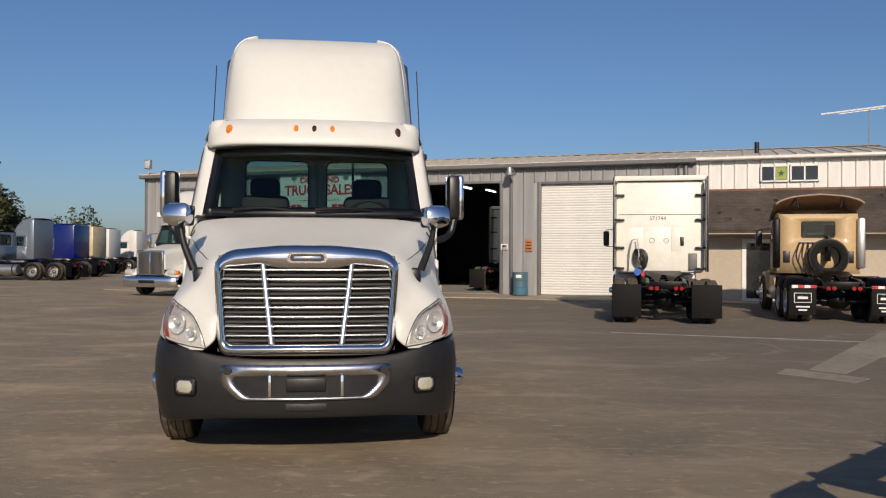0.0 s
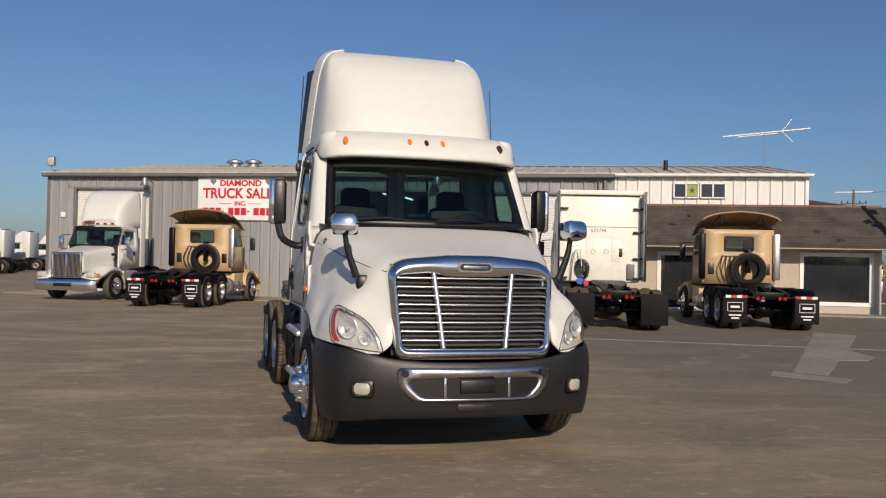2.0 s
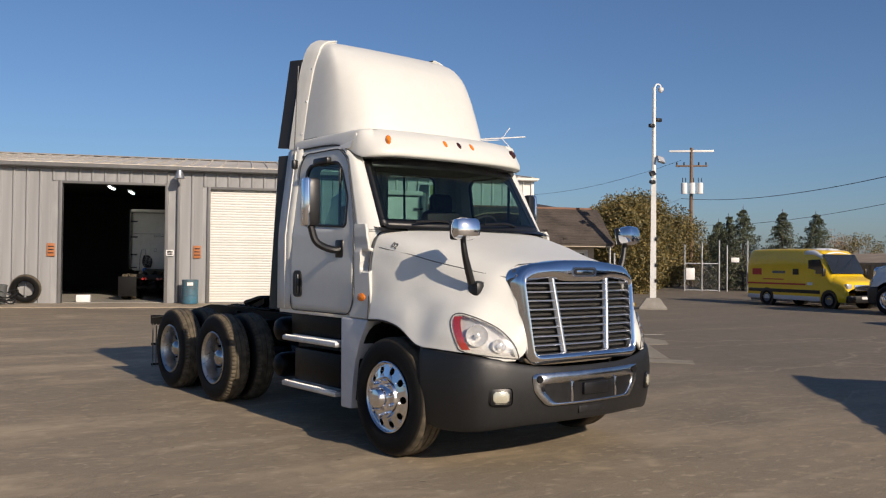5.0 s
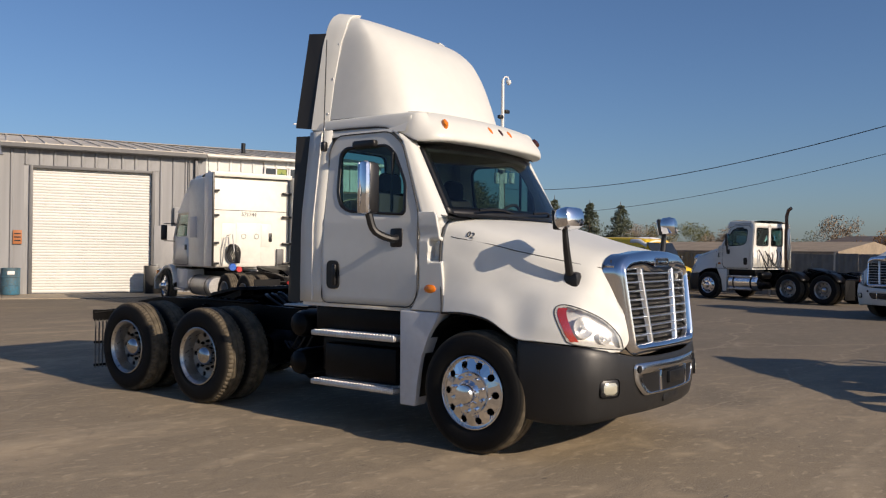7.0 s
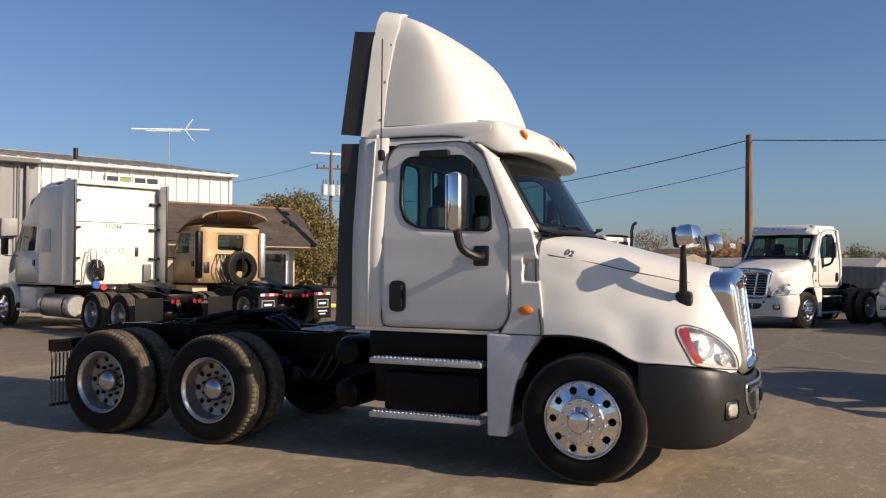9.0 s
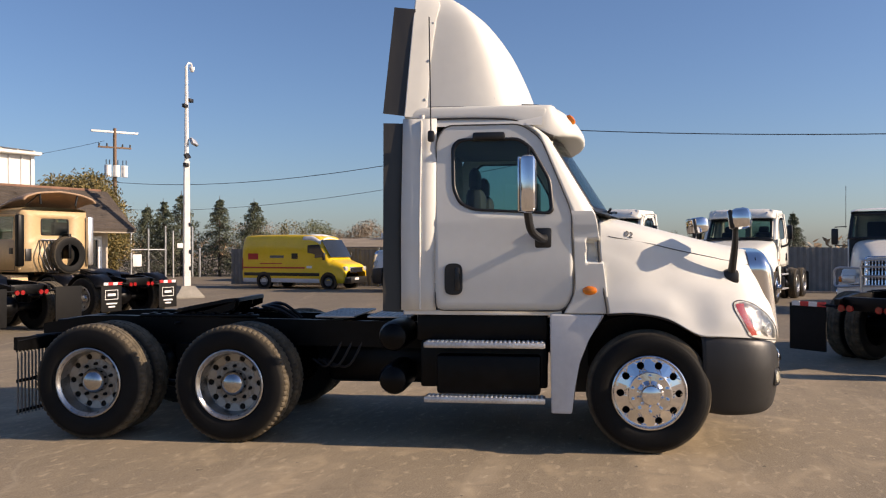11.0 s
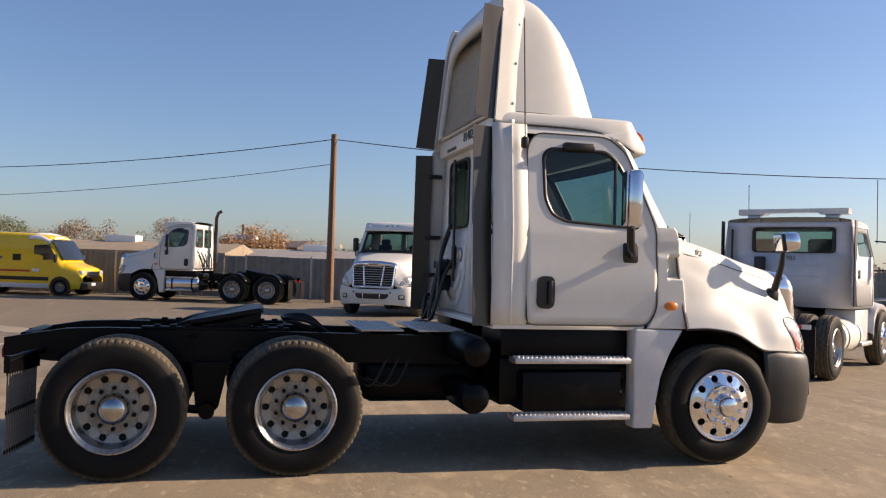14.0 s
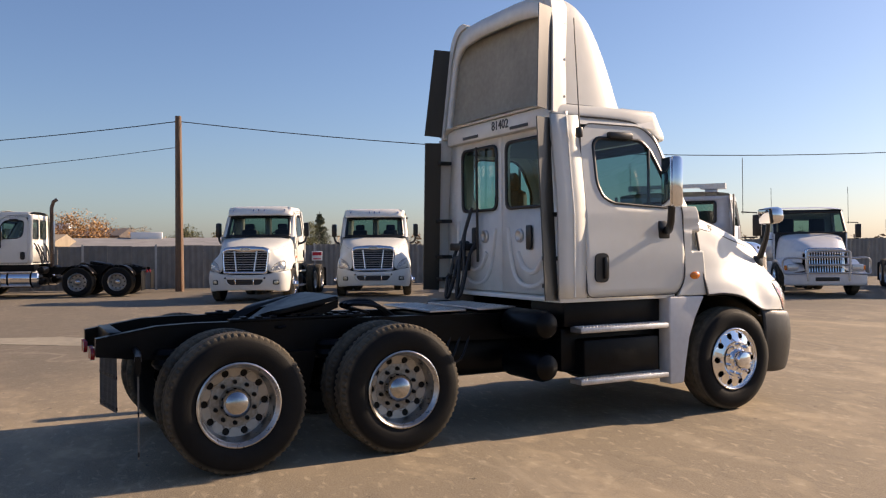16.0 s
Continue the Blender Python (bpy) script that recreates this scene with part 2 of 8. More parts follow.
def tube(bm, pts, r, n=8, steps=0):
    """A bent bar along pts."""
    p = [Vector(q) for q in (spline(pts, steps) if steps else pts)]
    rings = []
    x = None
    for i, q in enumerate(p):
        d = (p[min(i + 1, len(p) - 1)] - p[max(i - 1, 0)]).normalized()
        x = d.orthogonal().normalized() if x is None else (x - d * x.dot(d)).normalized()
        y = d.cross(x)
        rr = r(i / (len(p) - 1)) if callable(r) else r
        rings.append([q + rr * (math.cos(a) * x + math.sin(a) * y) for a in [2 * math.pi * k / n for k in range(n)]])
    grid_mesh(bm, rings, close_v=True)
    bm.verts.ensure_lookup_table()
    m = len(rings) * n
    base = len(bm.verts) - m
    bm.faces.new([bm.verts[base + k] for k in range(n)][::-1])
    bm.faces.new([bm.verts[base + m - n + k] for k in range(n)])
    return bm


def prism(bm, poly, lo, hi, axis="x"):
    """A polygon in the plane across the axis, drawn out from lo to hi."""
    def at(s, p):
        return {"x": (s, p[0], p[1]), "y": (p[0], s, p[1]), "z": (p[0], p[1], s)}[axis]
    a = [bm.verts.new(at(lo, p)) for p in poly]
    b = [bm.verts.new(at(hi, p)) for p in poly]
    n = len(poly)
    bm.faces.new(a[::-1])
    bm.faces.new(b)
    for k in range(n):
        bm.faces.new((a[k], a[(k + 1) % n], b[(k + 1) % n], b[k]))
    return bm


def rounded(poly, r, n=4):
    """A polygon with its corners rounded."""
    out = []
    m = len(poly)
    for i in range(m):
        p0, p, p1 = (Vector(poly[i - 1]), Vector(poly[i]), Vector(poly[(i + 1) % m]))
        a, b = (p0 - p), (p1 - p)
        rr = min(r, a.length * 0.49, b.length * 0.49)
        s, e = p + a.normalized() * rr, p + b.normalized() * rr
        for k in range(n + 1):
            t = k / n
            out.append(tuple(s * (1 - t) ** 2 + p * 2 * t * (1 - t) + e * t * t))
    return out


def even(poly, n):
    """n points evenly along a closed outline, from the one nearest to its upper rear corner."""
    p = [np.array(q, float) for q in poly]
    p.append(p[0])
    seg = [np.linalg.norm(p[i + 1] - p[i]) for i in range(len(p) - 1)]
    cum = np.concatenate([[0], np.cumsum(seg)])
    arr = np.array(p)
    return [tuple(np.interp(s, cum, arr[:, k]) for k in range(2)) for s in np.linspace(0, cum[-1], n, endpoint=False)]


def dense(poly, step):
    """The outline with its long sides cut into short ones."""
    out = []
    for k in range(len(poly)):
        p, q = Vector(poly[k]), Vector(poly[(k + 1) % len(poly)])
        m = max(1, int((q - p).length / step))
        out += [tuple(p.lerp(q, i / m)) for i in range(m)]
    return out


def holed(bm, outer, inner, place, rings=1, step=0.0):
    """A plate between two outlines that both can be seen whole from the middle of the inner one. place maps (u, v) to 3D."""
    c = np.mean(np.array(inner), axis=0)

    def edges(poly):
        p = np.array(poly) - c
        return p, np.roll(p, -1, axis=0) - p

    def reach(pe, a):
        p, e = pe
        d = np.array([math.cos(a), math.sin(a)])
        det = -d[0] * e[:, 1] + e[:, 0] * d[1]
        det[np.abs(det) < 1e-12] = 1e-12
        r = (-p[:, 0] * e[:, 1] + e[:, 0] * p[:, 1]) / det
        u = (d[0] * p[:, 1] - d[1] * p[:, 0]) / det
        ok = (u > -1e-6) & (u < 1 + 1e-6) & (r > 0)
        return c + d * (r[ok].max() if ok.any() else 0.0)

    pts = [p for poly in (outer, inner) for p in (dense(poly, step) if step else poly)]
    angles = []
    for a in sorted(math.atan2(p[1] - c[1], p[0] - c[0]) for p in pts):
        if not angles or a - angles[-1] > 0.004:
            angles.append(a)
    eo, ei = edges(outer), edges(inner)
    o, i = [reach(eo, a) for a in angles], [reach(ei, a) for a in angles]
    grid_mesh(bm, [[place(*(p + (q - p) * k / rings)) for p, q in zip(o, i)] for k in range(rings + 1)], close_v=True)
    return bm


def flat(bm, poly, place):
    bm.faces.new([bm.verts.new(place(*q)) for q in poly])
    return bm


def text(name, body, size, material, m, parent=None, align="CENTER", depth=0.004, label="", xscale=1.0, heavy=0.0):
    """Raised letters in the built-in font, turned into a mesh."""
    cu = bpy.data.curves.new(name, "FONT")
    cu.body, cu.size, cu.align_x, cu.align_y, cu.extrude, cu.offset = body, size, align, "CENTER", depth, heavy
    cu.resolution_u = 3
    tmp = new(name + "_outline", cu)
    me = bpy.data.meshes.new_from_object(tmp.evaluated_get(bpy.context.evaluated_depsgraph_get()))
    bpy.data.objects.remove(tmp)
    me.materials.clear()
    me.materials.append(material)
    ob = new(name, me)
    ob.parent = parent
    ob.matrix_basis = m @ Matrix.Diagonal((xscale, 1, 1, 1))
    if label:
        ob["label"] = label
    return ob


# ---- the large structure ----


def asphalt():
    """Old asphalt: grit, tan dust in wide patches, darker tyre-polished streaks, fine cracks."""
    m = bpy.data.materials.new("dusty_asphalt")
    m.use_nodes = True
    nt, n = m.node_tree, m.node_tree.nodes
    p, link = n["Principled BSDF"], nt.links.new
    co = n.new("ShaderNodeTexCoord")

    def noise_tex(scale, detail=4, stretch=None, rot=0.0, dist=0.0):
        t = n.new("ShaderNodeTexNoise")
        t.inputs["Scale"].default_value, t.inputs["Detail"].default_value, t.inputs["Distortion"].default_value = scale, detail, dist
        mp = n.new("ShaderNodeMapping")
        mp.inputs["Scale"].default_value = stretch or (1, 1, 1)
        mp.inputs["Rotation"].default_value = (0, 0, rot)
        link(co.outputs["Object"], mp.inputs["Vector"])
        link(mp.outputs[0], t.inputs["Vector"])
        return t.outputs["Fac"]

    def span(src, a, b, lo=0.0, hi=1.0):
        r = n.new("ShaderNodeMapRange")
        r.inputs["From Min"].default_value, r.inputs["From Max"].default_value = a, b
        r.inputs["To Min"].default_value, r.inputs["To Max"].default_value = lo, hi
        link(src, r.inputs["Value"])
        return r.outputs[0]

    def mix(fac, a, b, mode="MIX"):
        x = n.new("ShaderNodeMix")
        x.data_type, x.blend_type = "RGBA", mode
        link(fac, x.inputs[0])
        for k, v in ((6, a), (7, b)):
            if isinstance(v, tuple):
                x.inputs[k].default_value = (*v, 1)
            else:
                link(v, x.inputs[k])
        return x.outputs[2]

    base = mix(noise_tex(0.12, 5), (0.166, 0.133, 0.088), (0.288, 0.228, 0.15))
    dust = mix(span(noise_tex(0.35, 6, (1, 2.6, 1), 0.3, 0.6), 0.5, 0.74, 0, 0.85), base, (0.48, 0.37, 0.235))
    scuff = mix(span(noise_tex(1.6, 6, (1, 1.5, 1), 0.7, 0.8), 0.56, 0.72, 0, 0.55), dust, (0.52, 0.405, 0.255))
    streak = mix(span(noise_tex(0.8, 6, (0.35, 2.4, 1), 0.12, 0.7), 0.58, 0.76, 0, 0.5), scuff, (0.5, 0.41, 0.285))
    dark = mix(span(noise_tex(0.3, 7, (1, 1.4, 1), 0.4, 0.9), 0.5, 0.68, 0, 0.65), streak, (0.12, 0.1, 0.07))
    blotch = mix(span(noise_tex(2.3, 8, (1, 1.6, 1), 0.9, 1.2), 0.46, 0.7, 0, 0.5), dark, (0.155, 0.128, 0.09))
    crumb = mix(span(noise_tex(7.5, 6, (1, 2.0, 1), 0.3, 0.6), 0.58, 0.7, 0, 0.6), blotch, (0.5, 0.4, 0.27))
    spots = mix(span(noise_tex(5.5, 3, (1, 2.2, 1)), 0.715, 0.735, 0, 0.85), crumb, (0.045, 0.04, 0.034))
    pale = mix(span(noise_tex(13.0, 2, (1, 1.6, 1), 0.5), 0.735, 0.76, 0, 0.8), spots, (0.6, 0.52, 0.4))
    grit = mix(span(noise_tex(85, 5), 0.38, 0.7, 0, 0.55), pale, (0.4, 0.34, 0.255))
    # cleaner, darker asphalt on the driven lanes to the east, dust where trucks stand
    sep, sc, dv = n.new("ShaderNodeSeparateXYZ"), n.new("ShaderNodeMath"), n.new("ShaderNodeMath")
    link(co.outputs["Object"], sep.inputs[0])
    sc.operation, dv.operation = "MULTIPLY_ADD", "MULTIPLY_ADD"
    sc.inputs[1].default_value = 0.2
    link(sep.outputs["Y"], sc.inputs[0])
    link(sep.outputs["X"], sc.inputs[2])
    dv.inputs[1].default_value = 9.0
    link(noise_tex(0.16, 6, (1, 1.6, 1), 0.2, 0.5), dv.inputs[0])
    link(sc.outputs[0], dv.inputs[2])
    lane = mix(noise_tex(0.5, 7), (0.09, 0.077, 0.061), (0.178, 0.149, 0.112))
    lane = mix(span(noise_tex(3.1, 7, (1, 1.7, 1), 0.5, 0.8), 0.5, 0.68, 0, 0.5), lane, (0.22, 0.19, 0.145))
    lane = mix(span(noise_tex(60, 5), 0.4, 0.68, 0, 0.5), lane, (0.24, 0.21, 0.165))
    grit = mix(span(dv.outputs[0], 6.5, 13.0, 0, 0.8), grit, lane)
    vor = n.new("ShaderNodeTexVoronoi")
    vor.feature = "DISTANCE_TO_EDGE"
    vor.inputs["Scale"].default_value = 0.16
    wob = n.new("ShaderNodeVectorMath")
    wob.operation = "ADD"
    wt = n.new("ShaderNodeTexNoise")
    wt.inputs["Scale"].default_value, wt.inputs["Detail"].default_value = 1.1, 6
    link(co.outputs["Object"], wt.inputs["Vector"])
    link(co.outputs["Object"], wob.inputs[0])
    link(wt.outputs["Color"], wob.inputs[1])
    link(wob.outputs[0], vor.inputs["Vector"])
    wv = n.new("ShaderNodeTexVoronoi")
    wv.feature, wv.inputs["Scale"].default_value = "DISTANCE_TO_EDGE", 0.23
    sm = n.new("ShaderNodeMapping")
    sm.inputs["Scale"].default_value, sm.inputs["Rotation"].default_value = (0.28, 1.5, 1), (0, 0, 0.25)
    link(wob.outputs[0], sm.inputs["Vector"])
    link(sm.outputs[0], wv.inputs["Vector"])
    grit = mix(span(wv.outputs["Distance"], 0.0, 0.01, 0.28, 0.0), grit, (0.46, 0.385, 0.285))
    crack = mix(span(vor.outputs["Distance"], 0.0, 0.004, 0.12, 0.0), grit, (0.03, 0.028, 0.025))
    link(crack, p.inputs["Base Color"])
    p.inputs["Specular IOR Level"].default_value = 0.3
    link(span(noise_tex(20, 3), 0.3, 0.7, 0.72, 0.95), p.inputs["Roughness"])
    b = n.new("ShaderNodeBump")
    b.inputs["Distance"].default_value, b.inputs["Strength"].default_value = 0.006, 0.5
    link(noise_tex(110, 5), b.inputs["Height"])
    link(b.outputs[0], p.inputs["Normal"])
    return m


M_GROUND = asphalt()
bm = bmesh.new()
bmesh.ops.create_grid(bm, x_segments=30, y_segments=30, size=900)
tagged(part("ground", bm, M_GROUND, None, smooth=0), "worn dusty grey asphalt yard", "ground", kind="structure")

FACADE = Matrix.Translation((10.744, 31.202, 0)) @ Matrix.Rotation(radians(-19), 4, "Z")
# along the facade: x to the viewer's right, y into the building, z up

# ---- tractors ----
SPIN = {1: Matrix.Identity(4), -1: Matrix.Rotation(math.pi, 4, "Z")}


def tyre_mesh(width, r=0.52, rim=0.3, lugs=True):
    """Axle along x, the outer side towards -x, its outer shoulder at x = 0."""
    bm = bmesh.new()
    n = 192 if lugs else 56
    rows = []
    for k in range(n):
        a = 2 * math.pi * k / n
        cut = 0.013 if lugs and k % 3 == 0 else 0.0
        prof = [(0.03, rim), (0.004, rim + 0.03), (-0.004, rim + 0.075), (-0.006, rim + 0.12), (0.002, r - 0.06), (0.008, r - 0.05), (0.014, r - 0.045), (0.024, r - 0.016 - cut), (0.05, r - 0.003 - cut), (0.068, r - cut * 0.7),
                (0.076, r - 0.014), (0.086, r), (width / 2 - 0.006, r), (width / 2, r - 0.014), (width / 2 + 0.006, r), (width - 0.086, r), (width - 0.076, r - 0.014),
                (width - 0.068, r - cut * 0.7), (width - 0.05, r - 0.003 - cut), (width - 0.024, r - 0.016 - cut), (width - 0.006, r - 0.055), (width, rim + 0.1), (width - 0.03, rim)]
        rows.append([(s, q * math.cos(a), q * math.sin(a)) for s, q in prof])
    grid_mesh(bm, rows, close_u=True)
    return bm


def disc_mesh(x, r0, r1, rh, hole, n=10, dish=0.0):
    """A wheel disc at x with round hand holes at radius rh."""
    bm = bmesh.new()
    for k in range(n):
        a0 = 2 * math.pi * k / n
        w = math.pi / n
        out = [(r1 * math.cos(a0 + t), r1 * math.sin(a0 + t)) for t in np.linspace(-w, w, 6)] + [(r0 * math.cos(a0 + t), r0 * math.sin(a0 + t)) for t in np.linspace(w, -w, 4)]
        inn = [(rh * math.cos(a0) + hole * math.cos(t), rh * math.sin(a0) + hole * math.sin(t)) for t in np.linspace(0, 2 * math.pi, 14, endpoint=False)]
        def put(u, v):
            d = math.hypot(u, v)
            return (x + dish * (d - r0) / (r1 - r0), u, v)
        holed(bm, out, inn, put)
        ring = [put(*q) for q in inn]
        grid_mesh(bm, [ring, [(q[0] + 0.03, q[1], q[2]) for q in ring]], close_v=True)
    bmesh.ops.remove_doubles(bm, verts=bm.verts, dist=1e-4)
    return bm


def mesh_of(name, bm, material, smooth=35):
    bmesh.ops.recalc_face_normals(bm, faces=bm.faces)
    me = bpy.data.meshes.new(name)
    bm.to_mesh(me)
    bm.free()
    me.materials.append(material)
    me.shade_smooth()
    me.set_sharp_from_angle(angle=radians(smooth))
    return me


def child(name, me, parent, m=None, label=""):
    ob = new(name, me)
    ob.parent = parent
    if m is not None:
        ob.matrix_basis = m
    if label:
        ob["label"] = label
    return ob


TY_STEER = mesh_of("steer_tyre", tyre_mesh(0.28, 0.515, lugs=False), M_TYRE)
TY_DRIVE = mesh_of("drive_tyre", tyre_mesh(0.27, 0.525), M_TYRE)
# steer wheel: bright disc near the outer face; drive wheel: deep dish
RIM_STEER = mesh_of("steer_rim", lathe(bmesh.new(), [(0.25, 0.3), (0.02, 0.3), (0.005, 0.31), (0.0, 0.302), (0.008, 0.294), (0.02, 0.288), (0.022, 0.28)], n=48), M_ALU)
DISC_STEER = mesh_of("steer_disc", disc_mesh(-0.012, 0.178, 0.283, 0.238, 0.031, dish=0.034), M_CHROME)
HUB_STEER = mesh_of("steer_hub", lathe(bmesh.new(), [(-0.01, 0.18), (-0.035, 0.172), (-0.04, 0.112), (-0.055, 0.095), (-0.1, 0.09), (-0.125, 0.075), (-0.135, 0.04), (-0.137, 0.0)], n=40), M_CHROME)
RIM_DRIVE = mesh_of("drive_rim", lathe(bmesh.new(), [(0.2, 0.3), (0.02, 0.3), (0.004, 0.315), (-0.002, 0.305), (0.008, 0.293), (0.022, 0.288), (0.03, 0.279), (0.06, 0.272), (0.135, 0.258), (0.2, 0.255)], n=48), M_BARREL)
DISC_DRIVE = mesh_of("drive_disc", disc_mesh(0.16, 0.186, 0.26, 0.226, 0.028, dish=-0.012), M_DISH)
HUB_DRIVE = mesh_of("drive_hub", lathe(bmesh.new(), [(0.165, 0.118), (0.14, 0.116), (0.1, 0.112), (0.075, 0.1), (0.055, 0.075), (0.043, 0.045), (0.04, 0.0)], n=40), M_HUBCAP)
FLANGE_DRIVE = mesh_of("drive_flange", lathe(bmesh.new(), [(0.17, 0.193), (0.158, 0.188), (0.156, 0.18), (0.156, 0.116)], n=40), M_FLANGE)
NUT = mesh_of("nut", lathe(bmesh.new(), [(0.0, 0.017), (-0.03, 0.017), (-0.045, 0.012), (-0.05, 0.0)], n=8), M_CHROME)
NUT_DARK = NUT.copy()
NUT_DARK.materials.clear()
NUT_DARK.materials.append(M_CHASSIS)
AXLE = mesh_of("axle_hub", lathe(bmesh.new(), [(0.16, 0.28), (0.17, 0.2), (0.3, 0.18), (0.6, 0.1), (1.1, 0.09)], n=20), M_CHASSIS)


def wheel(parent, y, side, steer, nuts=True, dual=True, rim=None):
    """One wheel station; side -1 lies at -x. Drive wheels are doubled."""
    w = new("wheel")
    w.parent = parent
    x0 = 1.265 if steer else 1.235
    w.matrix_basis = Matrix.Translation((side * x0, y, 0.517)) @ (SPIN[1] if side < 0 else SPIN[-1])
    child("tyre", TY_STEER if steer else TY_DRIVE, w)
    child("rim", RIM_STEER if steer else RIM_DRIVE, w, None, "bright aluminium rim")
    child("disc", DISC_STEER if steer else DISC_DRIVE, w)
    if not steer:
        child("flange", FLANGE_DRIVE, w, None, "dull flat wheel flange")
    child("hub", HUB_STEER if steer else HUB_DRIVE, w, None, "chrome hub cap")
    child("brake_drum", AXLE, w, None, "black brake drum and axle end")
    if not steer and dual:
        child("inner_tyre", TY_DRIVE, w, pose(0.33, 0, 0))
    if nuts:
        for k in range(10):
            a = 2 * math.pi * (k + 0.5) / 10
            r, x = (0.148, -0.03) if steer else (0.153, 0.166)
            child("lug_nut", NUT if steer else NUT_DARK, w, pose(x, r * math.cos(a), r * math.sin(a)))
    return w


STEP_TOOTH = mesh_of("step_tooth", lathe(bmesh.new(), [(0.0, 0.015), (0.007, 0.013), (0.009, 0.006), (0.0, 0.005)], "z", 8), M_STEP)
TREAD = mesh_of("tread_bar", B((-0.018, -0.006, -0.002), (0.018, 0.006, 0.004)), M_STEP)
FLAP_SLAT = mesh_of("flap_slat", B((-0.007, -0.006, -0.3), (0.007, 0.006, 0.3)), M_FLAP)


def chassis(t, front=0.0, rear=(3.65, 4.985), end=5.89, nose=-0.9, nuts=True, flap="ribbed", tail=True):
    """Rails, crossmembers, axles, fifth wheel, mudflaps of a tractor."""
    for sgn in (-1, 1):
        bm = bmesh.new()
        prism(bm, [(nose, 0.72), (nose, 0.98), (end - 0.75, 1.07), (end - 0.45, 1.06), (end, 0.985), (end, 0.845), (end - 0.35, 0.8), (end - 0.6, 0.79), (rear[0] - 0.6, 0.79)], sgn * 0.39, sgn * 0.475)
        part("frame_rail", bm, M_CHASSIS, t)
    for y in (0.9, 2.3, rear[0] - 0.7, (rear[0] + rear[-1]) / 2, end - 0.15):
        part("crossmember", B((-0.4, y - 0.05, 0.82), (0.4, y + 0.05, 1.02), 0.01), M_CHASSIS, t)
    wheel(t, front, -1, True, nuts)
    wheel(t, front, 1, True, nuts)
    part("front_axle", B((-0.95, front - 0.06, 0.4), (0.95, front + 0.06, 0.52), 0.03), M_CHASSIS, t)
    for y in rear:
        wheel(t, y, -1, False, nuts)
        wheel(t, y, 1, False, nuts)
        bm = bmesh.new()
        lathe(bm, [(-0.25, 0.0), (-0.24, 0.14), (-0.12, 0.22), (0.12, 0.22), (0.24, 0.14), (0.25, 0.0)], n=16, at=(0, y, 0.53))
        cyl(bm, (-0.9, y, 0.52), (0.9, y, 0.52), 0.08)
        part("drive_axle", bm, M_CHASSIS, t)
        for sgn in (-1, 1):
            bm = B((sgn * 0.5 - 0.06, y - 0.1, 0.6), (sgn * 0.5 + 0.06, y + 0.1, 0.95), 0.02)
            lathe(bm, [(0.72, 0.0), (0.72, 0.12), (0.76, 0.15), (0.8, 0.13), (0.84, 0.15), (0.88, 0.12), (0.88, 0.0)], "z", 16, (sgn * 0.45, y + 0.35, 0))
            part("air_spring", bm, M_CHASSIS, t)
    mid = (rear[0] + rear[-1]) / 2
    # fifth wheel, tipped back: rounded plate with two drooping ramps, webs, pivots and locking gear
    fw = new("fifth_wheel")
    fw.parent = t
    fw.matrix_basis = Matrix.Translation((0, mid + 0.02, 1.13)) @ Matrix.Rotation(radians(-11), 4, "X")
    bm = bmesh.new()
    outer = rounded([(-0.46, -0.4), (-0.38, -0.47), (0.38, -0.47), (0.46, -0.4), (0.46, 0.1), (0.34, 0.2), (0.2, 0.46), (0.13, 0.48), (0.05, 0.08), (-0.05, 0.08), (-0.13, 0.48), (-0.2, 0.46), (-0.34, 0.2), (-0.46, 0.1)], 0.06, 3)
    prism(bm, outer, 0.0, 0.036, "z")
    bmesh.ops.bevel(bm, geom=[e for e in bm.edges if all(v.co.z > 0.03 for v in e.verts)], offset=0.012, segments=2, profile=0.5, affect="EDGES")
    for v in bm.verts:
        if v.co.y > 0.1:
            v.co.z -= 0.9 * (v.co.y - 0.1) ** 2
        if v.co.y < -0.36:
            v.co.z -= 1.2 * (v.co.y + 0.36) ** 2
    part("top_plate", bm, M_CHASSIS, fw, "black greased steel plate")
    for sgn in (-1, 1):
        bm = bmesh.new()
        prism(bm, [(-0.44, -0.004), (0.4, -0.09), (0.3, -0.13), (0.12, -0.14), (-0.2, -0.11), (-0.42, -0.07)], sgn * 0.41 - 0.012, sgn * 0.41 + 0.012)
        prism(bm, [(-0.4, -0.004), (0.34, -0.07), (0.1, -0.1), (-0.38, -0.06)], sgn * 0.2 - 0.01, sgn * 0.2 + 0.01)
        part("side_web", bm, M_CHASSIS, fw)
        bm = bmesh.new()
        prism(bm, [(-0.3, -0.2), (-0.1, -0.03), (0.1, -0.03), (0.2, -0.2)], sgn * 0.37 - 0.05, sgn * 0.37 + 0.05)
        cyl(bm, (sgn * 0.3, 0, -0.06), (sgn * 0.45, 0, -0.06), 0.04, 14)
        part("bracket", bm, M_CHASSIS, fw)
        bm = B((sgn * 0.43 - 0.05, mid - 0.65, 1.055), (sgn * 0.43 + 0.05, mid + 0.55, 1.085), 0.008)
        for k in range(9):
            box(bm, (sgn * 0.43 - 0.04, mid - 0.6 + 0.125 * k, 1.083), (sgn * 0.43 + 0.04, mid - 0.545 + 0.125 * k, 1.1), 0.006)
        part("slide_rail", bm, M_CHASSIS, t)
